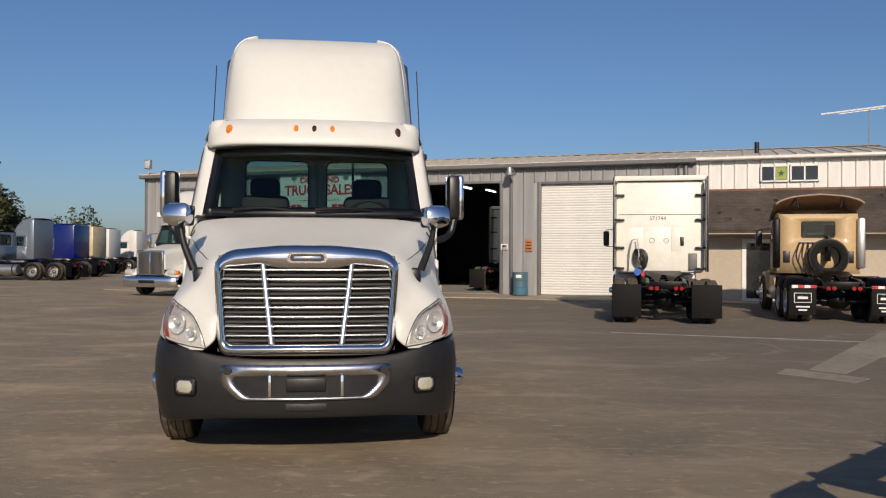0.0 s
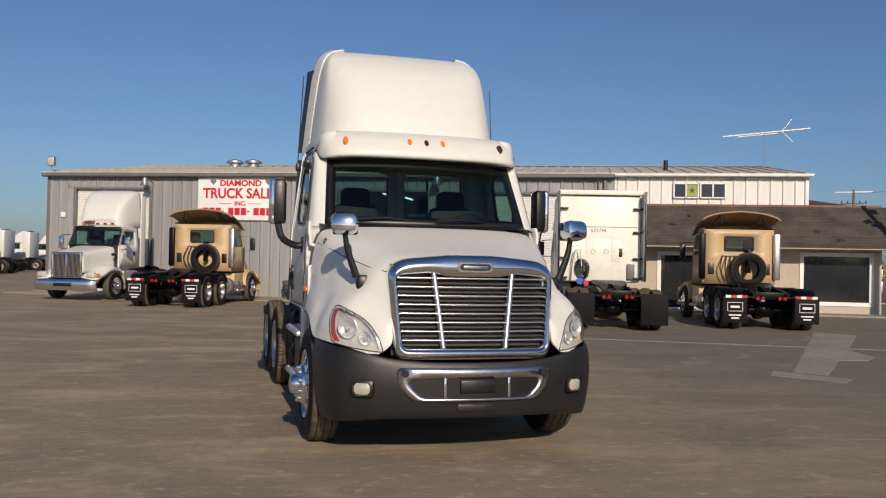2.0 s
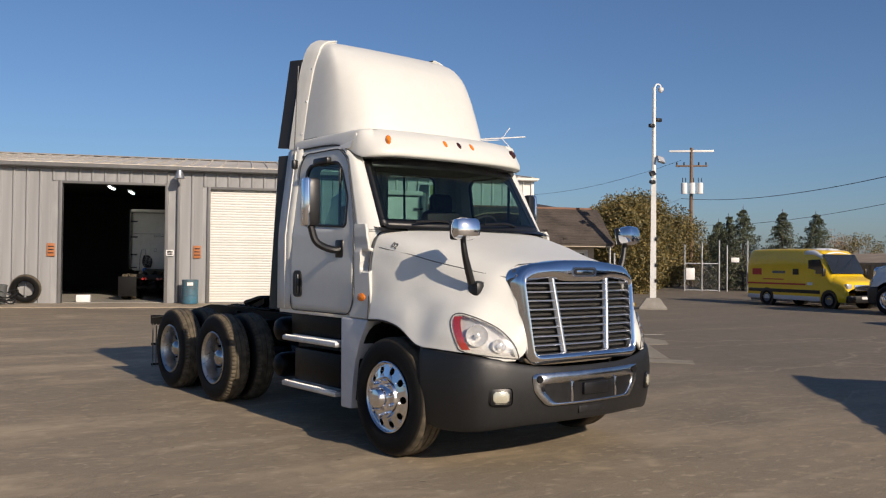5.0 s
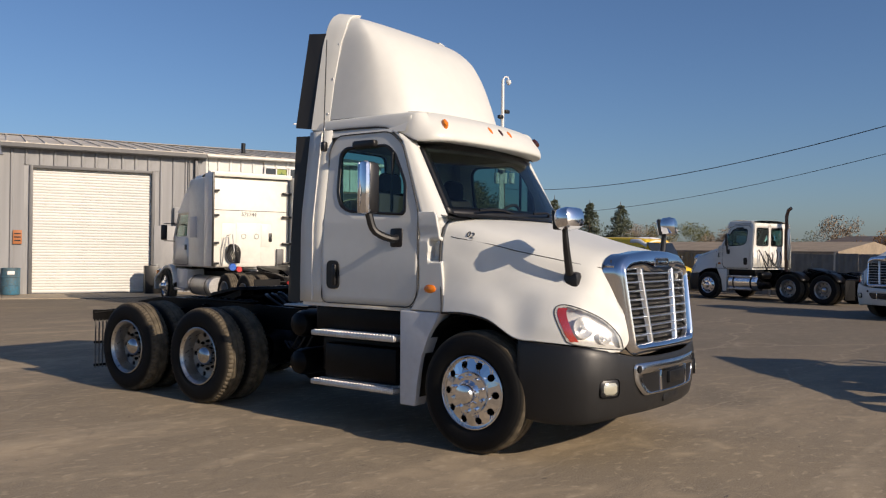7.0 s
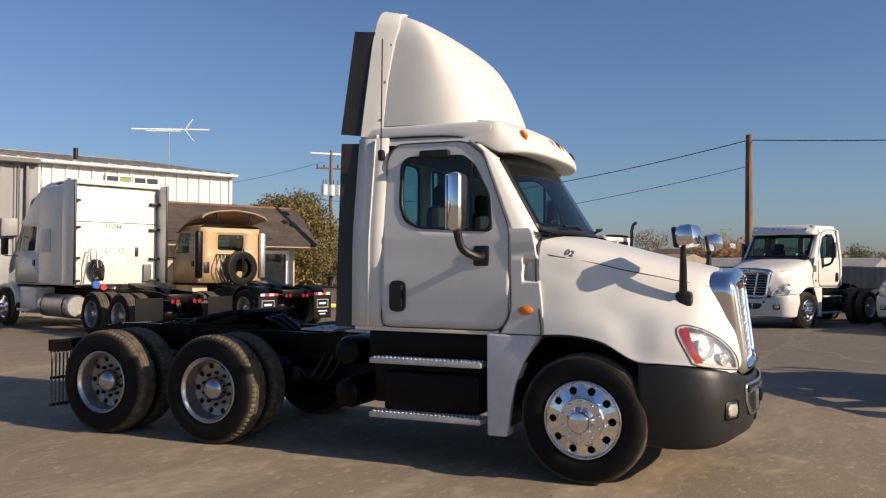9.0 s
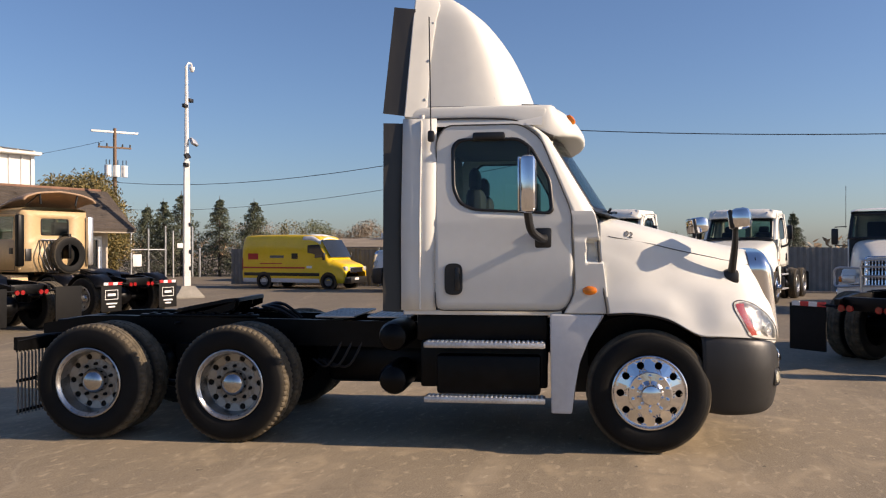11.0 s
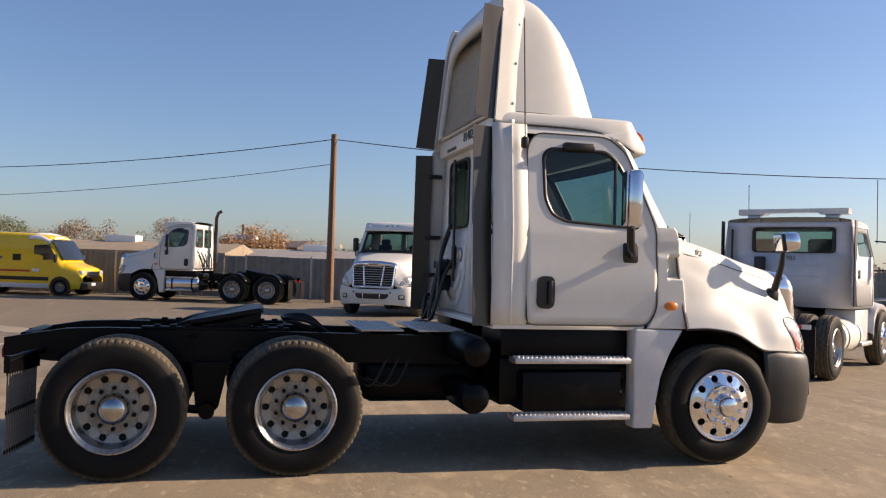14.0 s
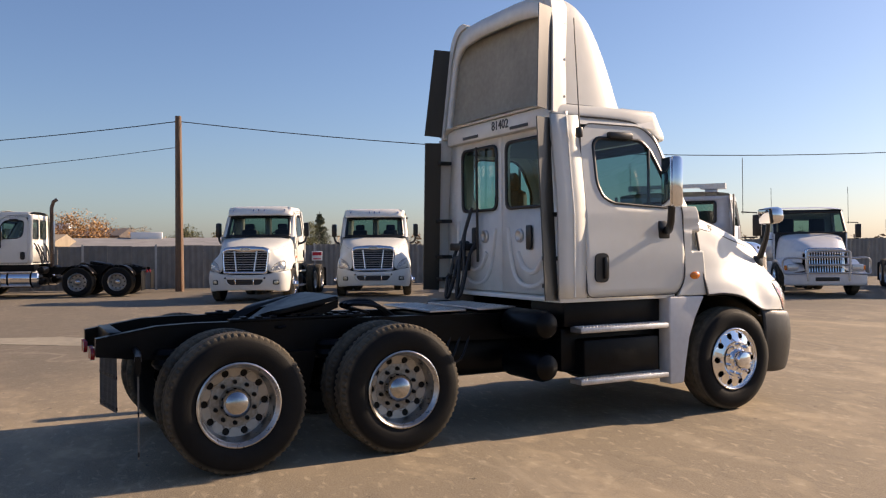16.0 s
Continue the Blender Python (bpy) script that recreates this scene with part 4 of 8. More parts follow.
        # grab hood over the window
        part("window_light", B((sgn * 1.13 - 0.03, 1.2, 2.66), (sgn * 1.13 + 0.05, 1.48, 2.73), 0.02), M_BLACK, dr)
        # cowl panel ahead of the door
        rows = [[(sgn * (xs(z) + 0.008), y, z) for y in (f0, (f0 + f1) / 2, f1)] for z, f0, f1 in ((1.17, 0.70, 0.33), (1.35, 0.615, 0.34), (1.6, 0.615, 0.37), (1.8, 0.62, 0.40), (1.98, 0.63, 0.43), (2.04, 0.65, 0.46))]
        bm = grid_mesh(bmesh.new(), patch(rows, 70, 24))
        for v in bm.verts:
            sink = min(1.0, max(0.0, (v.co.z - 1.60) / 0.025)) * min(1.0, max(0.0, (1.80 - v.co.z) / 0.025)) * min(1.0, max(0.0, (0.515 - v.co.y) / 0.012))
            waist = min(1.0, max(0.0, (v.co.z - 1.78) / 0.03)) * min(1.0, max(0.0, (1.92 - v.co.z) / 0.06))
            v.co.x -= sgn * (0.085 * sink + 0.012 * waist)
        # added dark plate: its grey stands for the hood's shade in the recess
        part("recess_shade_plate", B((min(sgn * 1.05, sgn * 1.118), 0.40, 1.615), (max(sgn * 1.05, sgn * 1.118), 0.49, 1.785), 0.004), M_RECESS_SHADE, t)
        cp = shell(part("cowl_panel", bm, M_WHITE, t, "white cowl panel with an air recess", 50), 0.03)
        bm = bmesh.new()
        tube(bm, [(sgn * 1.236, 0.338, 1.17), (sgn * 1.22, 0.348, 1.26), (sgn * 1.194, 0.378, 1.42), (sgn * 1.172, 0.408, 1.7), (sgn * 1.1, 0.41, 1.925), (sgn * 0.92, 0.405, 1.995)], 0.011, 6, 14)
        part("hood_gap", bm, M_SEAM, t)
        rows = [[(sgn * 0.5, 0.36, 2.022), (sgn * 0.89, 0.385, 1.993), (sgn * 1.088, 0.395, 1.926), (sgn * 1.158, 0.395, 1.7), (sgn * 1.19, 0.36, 1.42)],
                [(sgn * 0.5, 0.37, 2.03), (sgn * 0.86, 0.47, 2.03), (sgn * 1.15, 0.54, 2.03), (sgn * 1.16, 0.42, 1.7), (sgn * 1.19, 0.38, 1.42)]]
        part("cowl_corner", grid_mesh(bmesh.new(), [spline(r, 16) for r in rows]), M_WHITE, t, "", 60)
        bm = lathe(bmesh.new(), [(0.0, 0.062), (0.018, 0.06), (0.03, 0.04), (0.034, 0.0)], "x", 20)
        sg = part("side_marker", bm, M_AMBER, t, "oval amber side marker")
        sg.matrix_basis = Matrix.Translation((sgn * 1.2, 0.485, 1.365)) @ Matrix.Diagonal((sgn, 1, 0.62, 1))
        # rear quarter panel and extender
        y1 = 2.10 if main else 1.95
        rows = [[(sgn * (xs(z) + 0.003), y, z) for y in (1.80, 1.95, y1)] for z in (1.19, 1.6, 2.0, 2.4, 2.865)]
        shell(part("quarter_panel", grid_mesh(bmesh.new(), patch(rows, 10, 4)), M_WHITE, t), 0.03)
        if main:
            bm = bmesh.new()
            tube(bm, [(sgn * (xs(z) + 0.006), 1.935, z) for z in (1.2, 1.95, 2.85)], 0.007, 6)
            part("panel_seam", bm, M_WHITE2, t)
            bm = prism(bmesh.new(), [(2.09, 1.17), (2.26, 1.18), (2.27, 2.83), (2.10, 2.83)], sgn * 1.15, sgn * 1.168)
            for v in bm.verts:
                v.co.x += sgn * 0.3 * (v.co.y - 2.1) - sgn * 0.11 * max(0.0, v.co.z - 1.9)
            le = part("lower_extender", bm, M_EXT, t, "black rubber side extender")
            bm = prism(bmesh.new(), [(2.07, 2.895), (2.272, 2.915), (2.183, 3.87), (2.0, 3.86)], sgn * 1.06, sgn * 1.075)
            for v in bm.verts:
                v.co.x += sgn * (0.3 * (v.co.y - 2.1 + 0.08 * (v.co.z - 2.9)) - 0.085 * (v.co.z - 2.9))
            part("upper_extender", bm, M_EXT, t, "black rubber side extender")
            for z in (1.3, 1.55, 1.95, 2.6):
                part("extender_bracket", B((min(sgn * 0.98, sgn * (1.13 - 0.1 * max(0, z - 1.9))), 2.0, z - 0.02), (max(sgn * 0.98, sgn * (1.13 - 0.1 * max(0, z - 1.9))), 2.14, z + 0.02), 0.008), M_BLACK, le)
            bm = cyl(bmesh.new(), (sgn * 1.17, 1.84, 2.72), (sgn * 1.12, 1.86, 3.75), 0.006, 6)
            part("aerial", bm, M_BLACK, t, "thin black whip aerial")
            part("aerial_base", B((sgn * 1.16 - 0.03, 1.81, 2.65), (sgn * 1.16 + 0.03, 1.87, 2.75), 0.02), M_BLACK, t)
        # fender skirt behind the front wheel
        bm = prism(bmesh.new(), rounded([(0.36, 1.16), (0.82, 1.165), (0.81, 0.32), (0.635, 0.32), (0.615, 0.52), (0.57, 0.76), (0.49, 0.96)], 0.02, 3), sgn * 1.06, sgn * 1.215)
        bmesh.ops.bevel(bm, geom=[e for e in bm.edges if all(abs(v.co.x) > 1.2 for v in e.verts)], offset=0.016, segments=3, profile=0.5, affect="EDGES")
        part("wheel_skirt", bm, M_SKIRT if main else M_WHITE, t, "light grey panel behind the wheel")
        # main mirror
        mr = new("side_mirror")
        mr.parent = t
        q = Matrix.Translation((sgn * 1.45, 1.0, 2.25)) @ Matrix.Rotation(radians(sgn * 12), 4, "Z")
        part("mirror_shell", B((-0.083, -0.07, -0.232), (0.083, 0.05, 0.232), 0.045, q), M_BLACK, mr, "black mirror housing")
        if main:
            part("mirror_cap", B((min(sgn * 0.015, sgn * 0.09), -0.079, -0.238), (max(sgn * 0.015, sgn * 0.09), 0.046, 0.238), 0.04, q), M_CHROME, mr, "chrome mirror cap")
        part("mirror_glass", B((-0.078, 0.05, -0.225), (0.078, 0.064, 0.225), 0.006, q), M_MIRROR, mr)
        bm = tube(bmesh.new(), [(sgn * 1.18, 0.86, 1.82), (sgn * 1.27, 0.88, 1.8), (sgn * 1.4, 0.97, 1.87), (sgn * 1.45, 1.0, 2.03)], 0.035, 10, 12)
        part("mirror_arm", bm, M_BLACK, mr, "black mirror arm")
        part("mirror_base", B((sgn * 1.19 - 0.03, 0.8, 1.72), (sgn * 1.19 + 0.03, 0.95, 1.9), 0.025), M_BLACK, mr)
        if main:
            hm = new("hood_mirror")
            hm.parent = t
            q = Matrix.Translation((sgn * 1.04, -0.75, 1.965)) @ Matrix.Rotation(radians(sgn * 14), 4, "Z") @ Matrix.Rotation(radians(-8), 4, "X")
            part("mirror_shell", B((-0.115, -0.12, -0.088), (0.115, 0.055, 0.088), 0.055, q), M_CHROME, hm, "chrome mirror housing")
            part("mirror_glass", B((-0.095, 0.055, -0.074), (0.095, 0.066, 0.074), 0.005, q), M_MIRROR, hm)
            part("mirror_rim", B((-0.108, 0.02, -0.083), (0.108, 0.06, 0.083), 0.018, q), M_BLACK, hm)
            bm = tube(bmesh.new(), [(sgn * 1.04, -0.74, 1.9), (sgn * 1.01, -0.74, 1.74), (sgn * 0.93, -0.73, 1.52)], lambda f: 0.022 + 0.012 * f, 10, 10)
            part("mirror_arm", bm, M_BLACK, hm)
            part("mirror_base", B((sgn * 0.86 - 0.07, -0.80, 1.39), (sgn * 0.86 + 0.07, -0.66, 1.54), 0.04), M_BLACK, hm)
        # steps, tank box
        st = new("cab_step")
        st.parent = t
        for z0, nm in ((0.9, "upper_step"), (0.43, "lower_step")):
            part(nm, B((sgn * 1.25 - (0.02 if sgn > 0 else 0.0) - (0.16 if sgn > 0 else 0), 0.86, z0 - 0.03), (sgn * 1.25 + (0.0 if sgn > 0 else 0.18), 1.9, z0 + 0.02), 0.012), M_STEP, st, "bright ribbed step")
            if main and sgn < 0:
                for k in range(26):
                    for xo in (0.03, 0.13):
                        child("step_tooth", STEP_TOOTH, st, pose(-1.25 + xo, 0.89 + 0.039 * k, z0 + 0.02))
        part("box_upper", B((min(sgn * 0.55, sgn * 1.1), 0.84, 0.92), (max(sgn * 0.55, sgn * 1.1), 1.98, 1.16), 0.02), M_CHASSIS, st)
        part("battery_box", B((min(sgn * 0.55, sgn * 1.16), 0.9, 0.46), (max(sgn * 0.55, sgn * 1.16), 1.8, 0.80), 0.03), M_CHASSIS, st, "black battery box")
        part("box_bracket", B((min(sgn * 0.5, sgn * 1.02), 0.84, 0.5), (max(sgn * 0.5, sgn * 1.02), 1.96, 0.9), 0.02), M_CHASSIS, st)
        for z0 in (0.95, 0.57):
            bm = lathe(bmesh.new(), [(-0.35, 0.0), (-0.345, 0.06), (-0.31, 0.115), (-0.25, 0.135), (0.25, 0.135), (0.3, 0.1), (0.31, 0.0)], "x", 20)
            ob = part("air_tank", bm, M_CHASSIS, t, "black air tank")
            ob.matrix_basis = Matrix.Translation((sgn * 0.82, 2.19, z0)) @ (SPIN[1] if sgn < 0 else SPIN[-1])
    # cab floor, rear wall, roof
    RW = 1.95 if main else 1.83
    part("cab_floor", B((-1.16, 0.5, 1.16), (1.16, 1.84, 1.24), 0.01), M_INT, t)
    part("cab_sill", B((-1.185, 0.72, 1.15), (1.185, 2.08 if main else 1.9, 1.19), 0.008), M_WHITE2, t)
    for sgn in (-1, 1):
        win = rounded([(sgn * 0.095, 2.05), (sgn * 0.81, 2.05), (sgn * 0.81, 2.71), (sgn * 0.095, 2.71)], 0.09, 4)
        wallp = [(0.0, 1.2), (sgn * 1.17, 1.2), (sgn * 1.17, 2.0), (sgn * 1.08, 2.9), (0.0, 2.9)]
        bm = holed(bmesh.new(), wallp, win, lambda u, v: (u, RW + 0.000, v))
        rw = shell(part("rear_wall", bm, M_WHITE2, t, "white rear cab wall with two windows", 40), 0.04)
        c0 = np.mean(np.array(win), axis=0)
        bm = holed(bmesh.new(), [tuple(c0 + (np.array(p) - c0) * 1.05) for p in win], [tuple(c0 + (np.array(p) - c0) * 0.96) for p in win], lambda u, v: (u, RW + 0.015, v))
        shell(part("window_seal", bm, M_BLACK, rw), 0.02)
        pane = part("window_pane", flat(bmesh.new(), win, lambda u, v: (u, RW + 0.008, v)), M_GLASS, rw, "green tinted glass")
        pane.visible_shadow = False
        if main:
            bm = lathe(bmesh.new(), [(RW, 0.07), (RW + 0.02, 0.068), (RW + 0.026, 0.05), (RW + 0.02, 0.04), (RW + 0.02, 0.0)], "y", 20, (sgn * 0.335, 0, 1.77))
            part("vent_roundel", bm, M_ALU2, rw, "round silver vent")
            part("vent_slot", B((sgn * 0.53 - 0.05, RW + 0.01, 1.63), (sgn * 0.53 + 0.05, RW + 0.04, 1.87), 0.02), M_BLACK, rw, "black vent slot")
            bm = tube(bmesh.new(), [(sgn * 0.12, RW, 1.85), (sgn * 0.2, RW + 0.01, 1.5), (sgn * 0.32, RW + 0.015, 1.32), (sgn * 0.55, RW + 0.015, 1.27), (sgn * 0.78, RW + 0.01, 1.36), (sgn * 0.9, RW, 1.6), (sgn * 0.92, RW, 1.95)], 0.025, 8, 24)
            part("pressed_rib", bm, M_WHITE2, rw)
            bm = tube(bmesh.new(), [(sgn * 0.3, RW, 1.6), (sgn * 0.42, RW + 0.01, 1.45), (sgn * 0.6, RW + 0.01, 1.42), (sgn * 0.74, RW, 1.55)], 0.03, 8, 14)
            part("pressed_rib", bm, M_WHITE2, rw)
    rows = [[(0, y, 3.0 - 0.0 * y), (0.6, y, 2.99), (0.95, y, 2.95), (1.05, y, 2.88), (1.095, y, 2.79)] for y in (0.88, 1.2, 1.6, 1.85 if not main else 2.09)]
    bm = grid_mesh(bmesh.new(), patch(rows, 8, 18), mirror=True)
    bmesh.ops.remove_doubles(bm, verts=bm.verts, dist=0.0005)
    part("roof", bm, M_WHITE, t, "", 60)
    part("header", B((-1.055, 0.84, 2.705), (1.055, 1.2, 2.95), 0.03), M_WHITE, t)
    # windscreen
    def ws(u, v, d=0.0):
        hw = 1.045 - 0.06 * v
        return (u * hw, 0.44 + 0.37 * v - 0.2 * (1 - u * u) * (1 - 0.25 * v) - d, 2.035 + 0.655 * v - 0.03 * u * u * (v - 0.2))
    us, vs = np.linspace(-0.95, 0.95, 22), np.linspace(0.06, 0.95, 8)
    pane = part("windscreen", grid_mesh(bmesh.new(), [[ws(u, v, 0.004) for u in us] for v in vs]), M_SHIELD, t, "large curved windscreen", 80)
    pane.visible_shadow = False
    bm = bmesh.new()
    ua, va = np.linspace(-1, 1, 24), np.linspace(-0.03, 1.02, 10)
    grid_mesh(bm, [[ws(u, v) for u in ua] for v in (-0.03, 0.09)])
    grid_mesh(bm, [[ws(u, v) for u in ua] for v in (0.9, 1.03)])
    for sgn in (-1, 1):
        grid_mesh(bm, [[ws(sgn * u, v) for v in va] for u in (0.91, 1.0)])
    shell(part("windscreen_frame", bm, M_BLACK, t, "black windscreen border", 60), 0.015)
    for sgn in (-1, 1):
        bm = bmesh.new()
        ed = [(0.61, 1.98), (0.635, 2.04), (0.89, 2.67), (0.95, 2.75), (1.03, 2.81)]
        rowa = [(sgn * xs(z), y, z) for y, z in ed]
        rowc = [ws(sgn, f) for f in (-0.06, 0.02, 0.9, 0.98, 1.06)]
        rowb = [tuple(np.array(a) * 0.45 + np.array(c) * 0.55 + np.array((sgn * 0.03, -0.02, 0))) for a, c in zip(rowa, rowc)]
        grid_mesh(bm, patch([rowa, rowb, rowc], 8, 18))
        shell(part("pillar", bm, M_WHITE, t, "white windscreen pillar", 60), 0.02)
    part("cowl", grid_mesh(bmesh.new(), [[(u * 1.03, 0.3 - 0.14 * (1 - u * u) + 0.1 * f, 2.0 + 0.03 * f) for u in np.linspace(-1, 1, 14)] for f in (0, 1, 2)]), M_BLACK, t)
    for x0, x1 in ((-0.75, -0.12), (0.02, 0.68)):
        bm = tube(bmesh.new(), [(x0, 0.17 + 0.2 * x0 * x0, 2.07), ((x0 + x1) / 2, 0.2 + 0.1 * x0 * x0, 2.085), (x1, 0.27 + 0.25 * x1 * x1, 2.05)], 0.012, 6, 8)
        part("wiper", bm, M_BLACK, t, "black wiper")
    # visor with marker lamps
    # the visor runs on as a cap over the doors
    back = 2.08 if main else 1.75
    way = [(0, 0.475), (0.4, 0.495), (0.7, 0.54), (0.87, 0.59), (0.985, 0.67), (1.05, 0.8), (1.07, 0.95), (1.078, 1.15), (1.08, 1.45), (1.08, 1.75), (1.08, back)]
    low = [2.71, 2.71, 2.71, 2.705, 2.70, 2.71, 2.78, 2.85, 2.868, 2.87, 2.87]
    cv = spline([(x, y, z) for (x, y), z in zip(way, low)], 50)
    rows = []
    for k, (x, y, z) in enumerate(cv):
        p0, p1 = cv[max(0, k - 1)], cv[min(49, k + 1)]
        # the face leans straight back over the screen and turns inwards along the doors
        f_ = min(1.0, max(0.0, (k - 15) / 11))
        f_ = f_ * f_ * (3 - 2 * f_)
        nx, ny = -math.sin(f_ * math.pi / 2) - 0.12 * (1 - f_) * min(1.0, k / 10), math.cos(f_ * math.pi / 2)
        e = 1 - 0.88 * f_
        top = 3.02 - 0.045 * f_
        rows.append([(x + nx * d * e, y + ny * d * e, z + f * (top - z)) for d, f in ((0.25, 0.06), (0.035, -0.02), (0.008, 0.02), (0.0, 0.1), (0.01, 0.24), (0.05, 0.45), (0.12, 0.7), (0.25, 0.92), (0.47, 1.0))])
    for sgn in (-1, 1):
        part("cap_seam", tube(bmesh.new(), [(sgn * (x - 0.004), y, z - 0.008) for x, y, z in cv[24:]], 0.008, 6), M_SEAM, t)
    fine = []
    for r in rows:
        fine.append([r[0]] + [tuple(q) for q in spline(r[1:], 22)])
    bm = grid_mesh(bmesh.new(), fine, mirror=True)
    bmesh.ops.remove_doubles(bm, verts=bm.verts, dist=0.0005)
    grid_mesh(bm, [[(r[-1][0] * f, r[-1][1], r[-1][2]) for f in (1, 0)] for r in fine[:30]], mirror=True)
    vis = part("visor", bm, M_WHITE if main else M_WHITE2, t, "white sun visor over the windscreen", 50)
    for x, y, turn, mt in ((-0.825, 0.628, -20, M_AMBER), (-0.175, 0.568, -4, M_AMBER), (0.0, 0.56, 0, M_DARKLENS), (0.175, 0.568, 4, M_AMBER), (0.825, 0.628, 20, M_DARKLENS)):
        q = Matrix.Translation((x, y, 2.87)) @ Matrix.Rotation(radians(turn), 4, "Z") @ Matrix.Rotation(radians(-40), 4, "X")
        bm = lathe(bmesh.new(), [(0.03, 0.028), (0.0, 0.028), (-0.02, 0.022), (-0.03, 0.0)], "y", 14)
        ob = part("marker_lamp", bm, mt if main else M_CHROME, vis, "small marker lamp")
        ob.matrix_basis = q @ Matrix.Diagonal((1, 1, 1.9, 1))
    if main:
        # roof fairing: open at the back
        lv = [(2.87, 1.04, 0.87, 1.50), (2.97, 1.03, 0.905, 1.55), (3.1, 1.018, 0.955, 1.58), (3.3, 0.998, 1.03, 1.60), (3.55, 0.97, 1.155, 1.61), (3.75, 0.945, 1.30, 1.63), (3.87, 0.92, 1.435, 1.67), (3.97, 0.875, 1.59, 1.73), (4.04, 0.795, 1.75, 1.83), (4.078, 0.67, 1.9, 1.93)]
        yr = lambda z: 2.08 - 0.085 * (z - 2.93) / 1.1
        rows = []
        for z, hw, yc, ys in lv:
            d = ys - yc
            rows.append([(0, yc, z), (0.4 * hw, yc + 0.05 * d, z), (0.72 * hw, yc + 0.2 * d, z), (0.89 * hw, yc + 0.46 * d, z), (0.965 * hw, yc + 0.8 * d, z - 0.001), (hw, (ys + yr(z)) / 2 + 0.02, z), (hw + 0.005, yr(z), z)])
        bm = grid_mesh(bmesh.new(), patch(rows, 44, 44), mirror=True)
        bmesh.ops.remove_doubles(bm, verts=bm.verts, dist=0.0005)
        fa = shell(part("roof_fairing", bm, M_WHITE, t, "tall white aerodynamic roof fairing", 60), 0.025)
        for sgn in (-1, 1):
            # raised side strip that flares out to the rear, with its seam and screws
            rim_ = spline([(1.035, 2.88), (1.0, 3.25), (0.97, 3.55), (0.945, 3.75), (0.89, 3.945), (0.80, 4.04), (0.67, 4.085)], 36)
            rows = []
            for k, (x, z) in enumerate(rim_):
                p0, p1 = rim_[max(0, k - 1)], rim_[min(35, k + 1)]
                dx, dz = p1[0] - p0[0], p1[1] - p0[1]
                L_ = math.hypot(dx, dz)
                nx, nz = dz / L_, -dx / L_
                th = 0.062 * math.sqrt(max(0.0, 1 - max(0.0, (k - 22) / 13) ** 3))
                yf, ye = float(np.interp(z, (2.97, 3.4, 3.76, 3.9, 4.08), (1.89, 1.865, 1.82, 1.79, 1.82))), yr(z) + 0.005
                rows.append([(sgn * (x + nx * d), y, z + nz * d) for y, d in ((yf + 0.03, -0.03), (yf, -0.004), (yf + 0.002, th * 0.16), (yf + 0.01, th * 0.24), (yf * 0.5 + ye * 0.5, th * 0.6), (ye - 0.008, th), (ye, th * 0.93), (ye, -0.03))])
            part("side_strip", grid_mesh(bmesh.new(), rows), M_WHITE, fa, "", 30)
            part("strip_seam", tube(bmesh.new(), [(r[1][0] + sgn * 0.002, r[1][1] - 0.002, r[1][2]) for r in rows[3:-5]], 0.0025, 6), M_SKIRT, fa)
            for y, z in ((1.85, 3.735), (1.885, 3.39), (1.915, 3.04), (1.31, 3.05), (1.31, 2.985)):
                h = float(np.interp(z, [l[0] for l in lv], [l[1] for l in lv]))
                part("screw", lathe(bmesh.new(), [(0, 0.014), (0.008, 0.011), (0.01, 0)], "x", 10, (0, 0, 0)), M_ALU2, fa).matrix_basis = Matrix.Translation((sgn * (h + (0.014 if y > 1.5 else -0.082)), y, z)) @ Matrix.Diagonal((sgn, 1, 1, 1))
            part("base_seam", tube(bmesh.new(), [(sgn * 1.03, 1.88, 2.975), (sgn * 1.028, 1.6, 2.972), (sgn * 0.995, 1.36, 2.962)], 0.006, 6), M_SEAM, fa)
        edge_o = [(-1.02, 2.97), (1.02, 2.97), (0.965, 3.55), (0.925, 3.76), (0.865, 3.93), (0.77, 4.02), (0.62, 4.05), (0.3, 4.065), (-0.3, 4.065), (-0.62, 4.05), (-0.77, 4.02), (-0.865, 3.93), (-0.925, 3.76), (-0.965, 3.55)]
        edge_i = rounded([(-0.94, 2.985), (0.94, 2.985), (0.86, 3.72), (0.74, 3.85), (0.35, 3.895), (-0.35, 3.895), (-0.74, 3.85), (-0.86, 3.72)], 0.06, 4)
        shell(part("fairing_rim", holed(bmesh.new(), edge_o, edge_i, lambda u, z: (u, yr(z) - 0.012, z), 2, 0.08), M_WHITE2, fa, "white rear rim of the fairing", 60), 0.05)
        rows = [[(0, yr(z) - 0.16, z), (0.5 * w, yr(z) - 0.155, z), (0.88 * w, yr(z) - 0.12, z), (w, yr(z) - 0.04, z)] for z, w in ((2.96, 0.97), (3.4, 0.93), (3.75, 0.88), (3.92, 0.8))]
        bm = grid_mesh(bmesh.new(), patch(rows, 10, 14), mirror=True)
        bmesh.ops.remove_doubles(bm, verts=bm.verts, dist=0.0005)
        part("fairing_back", bm, M_BACK, fa, "dull tan inner face of the fairing", 60)
        rh = part("rear_header", B((-1.05, 1.9, 2.79), (1.05, 2.03, 2.97), 0.03), M_WHITE2, t)
        text("unit_number", "81402", 0.13, M_GREYDARK, Matrix.Translation((-0.1, 2.032, 2.89)) @ Matrix.Rotation(math.pi, 4, "Z") @ Matrix.Rotation(radians(90), 4, "X"), rh)
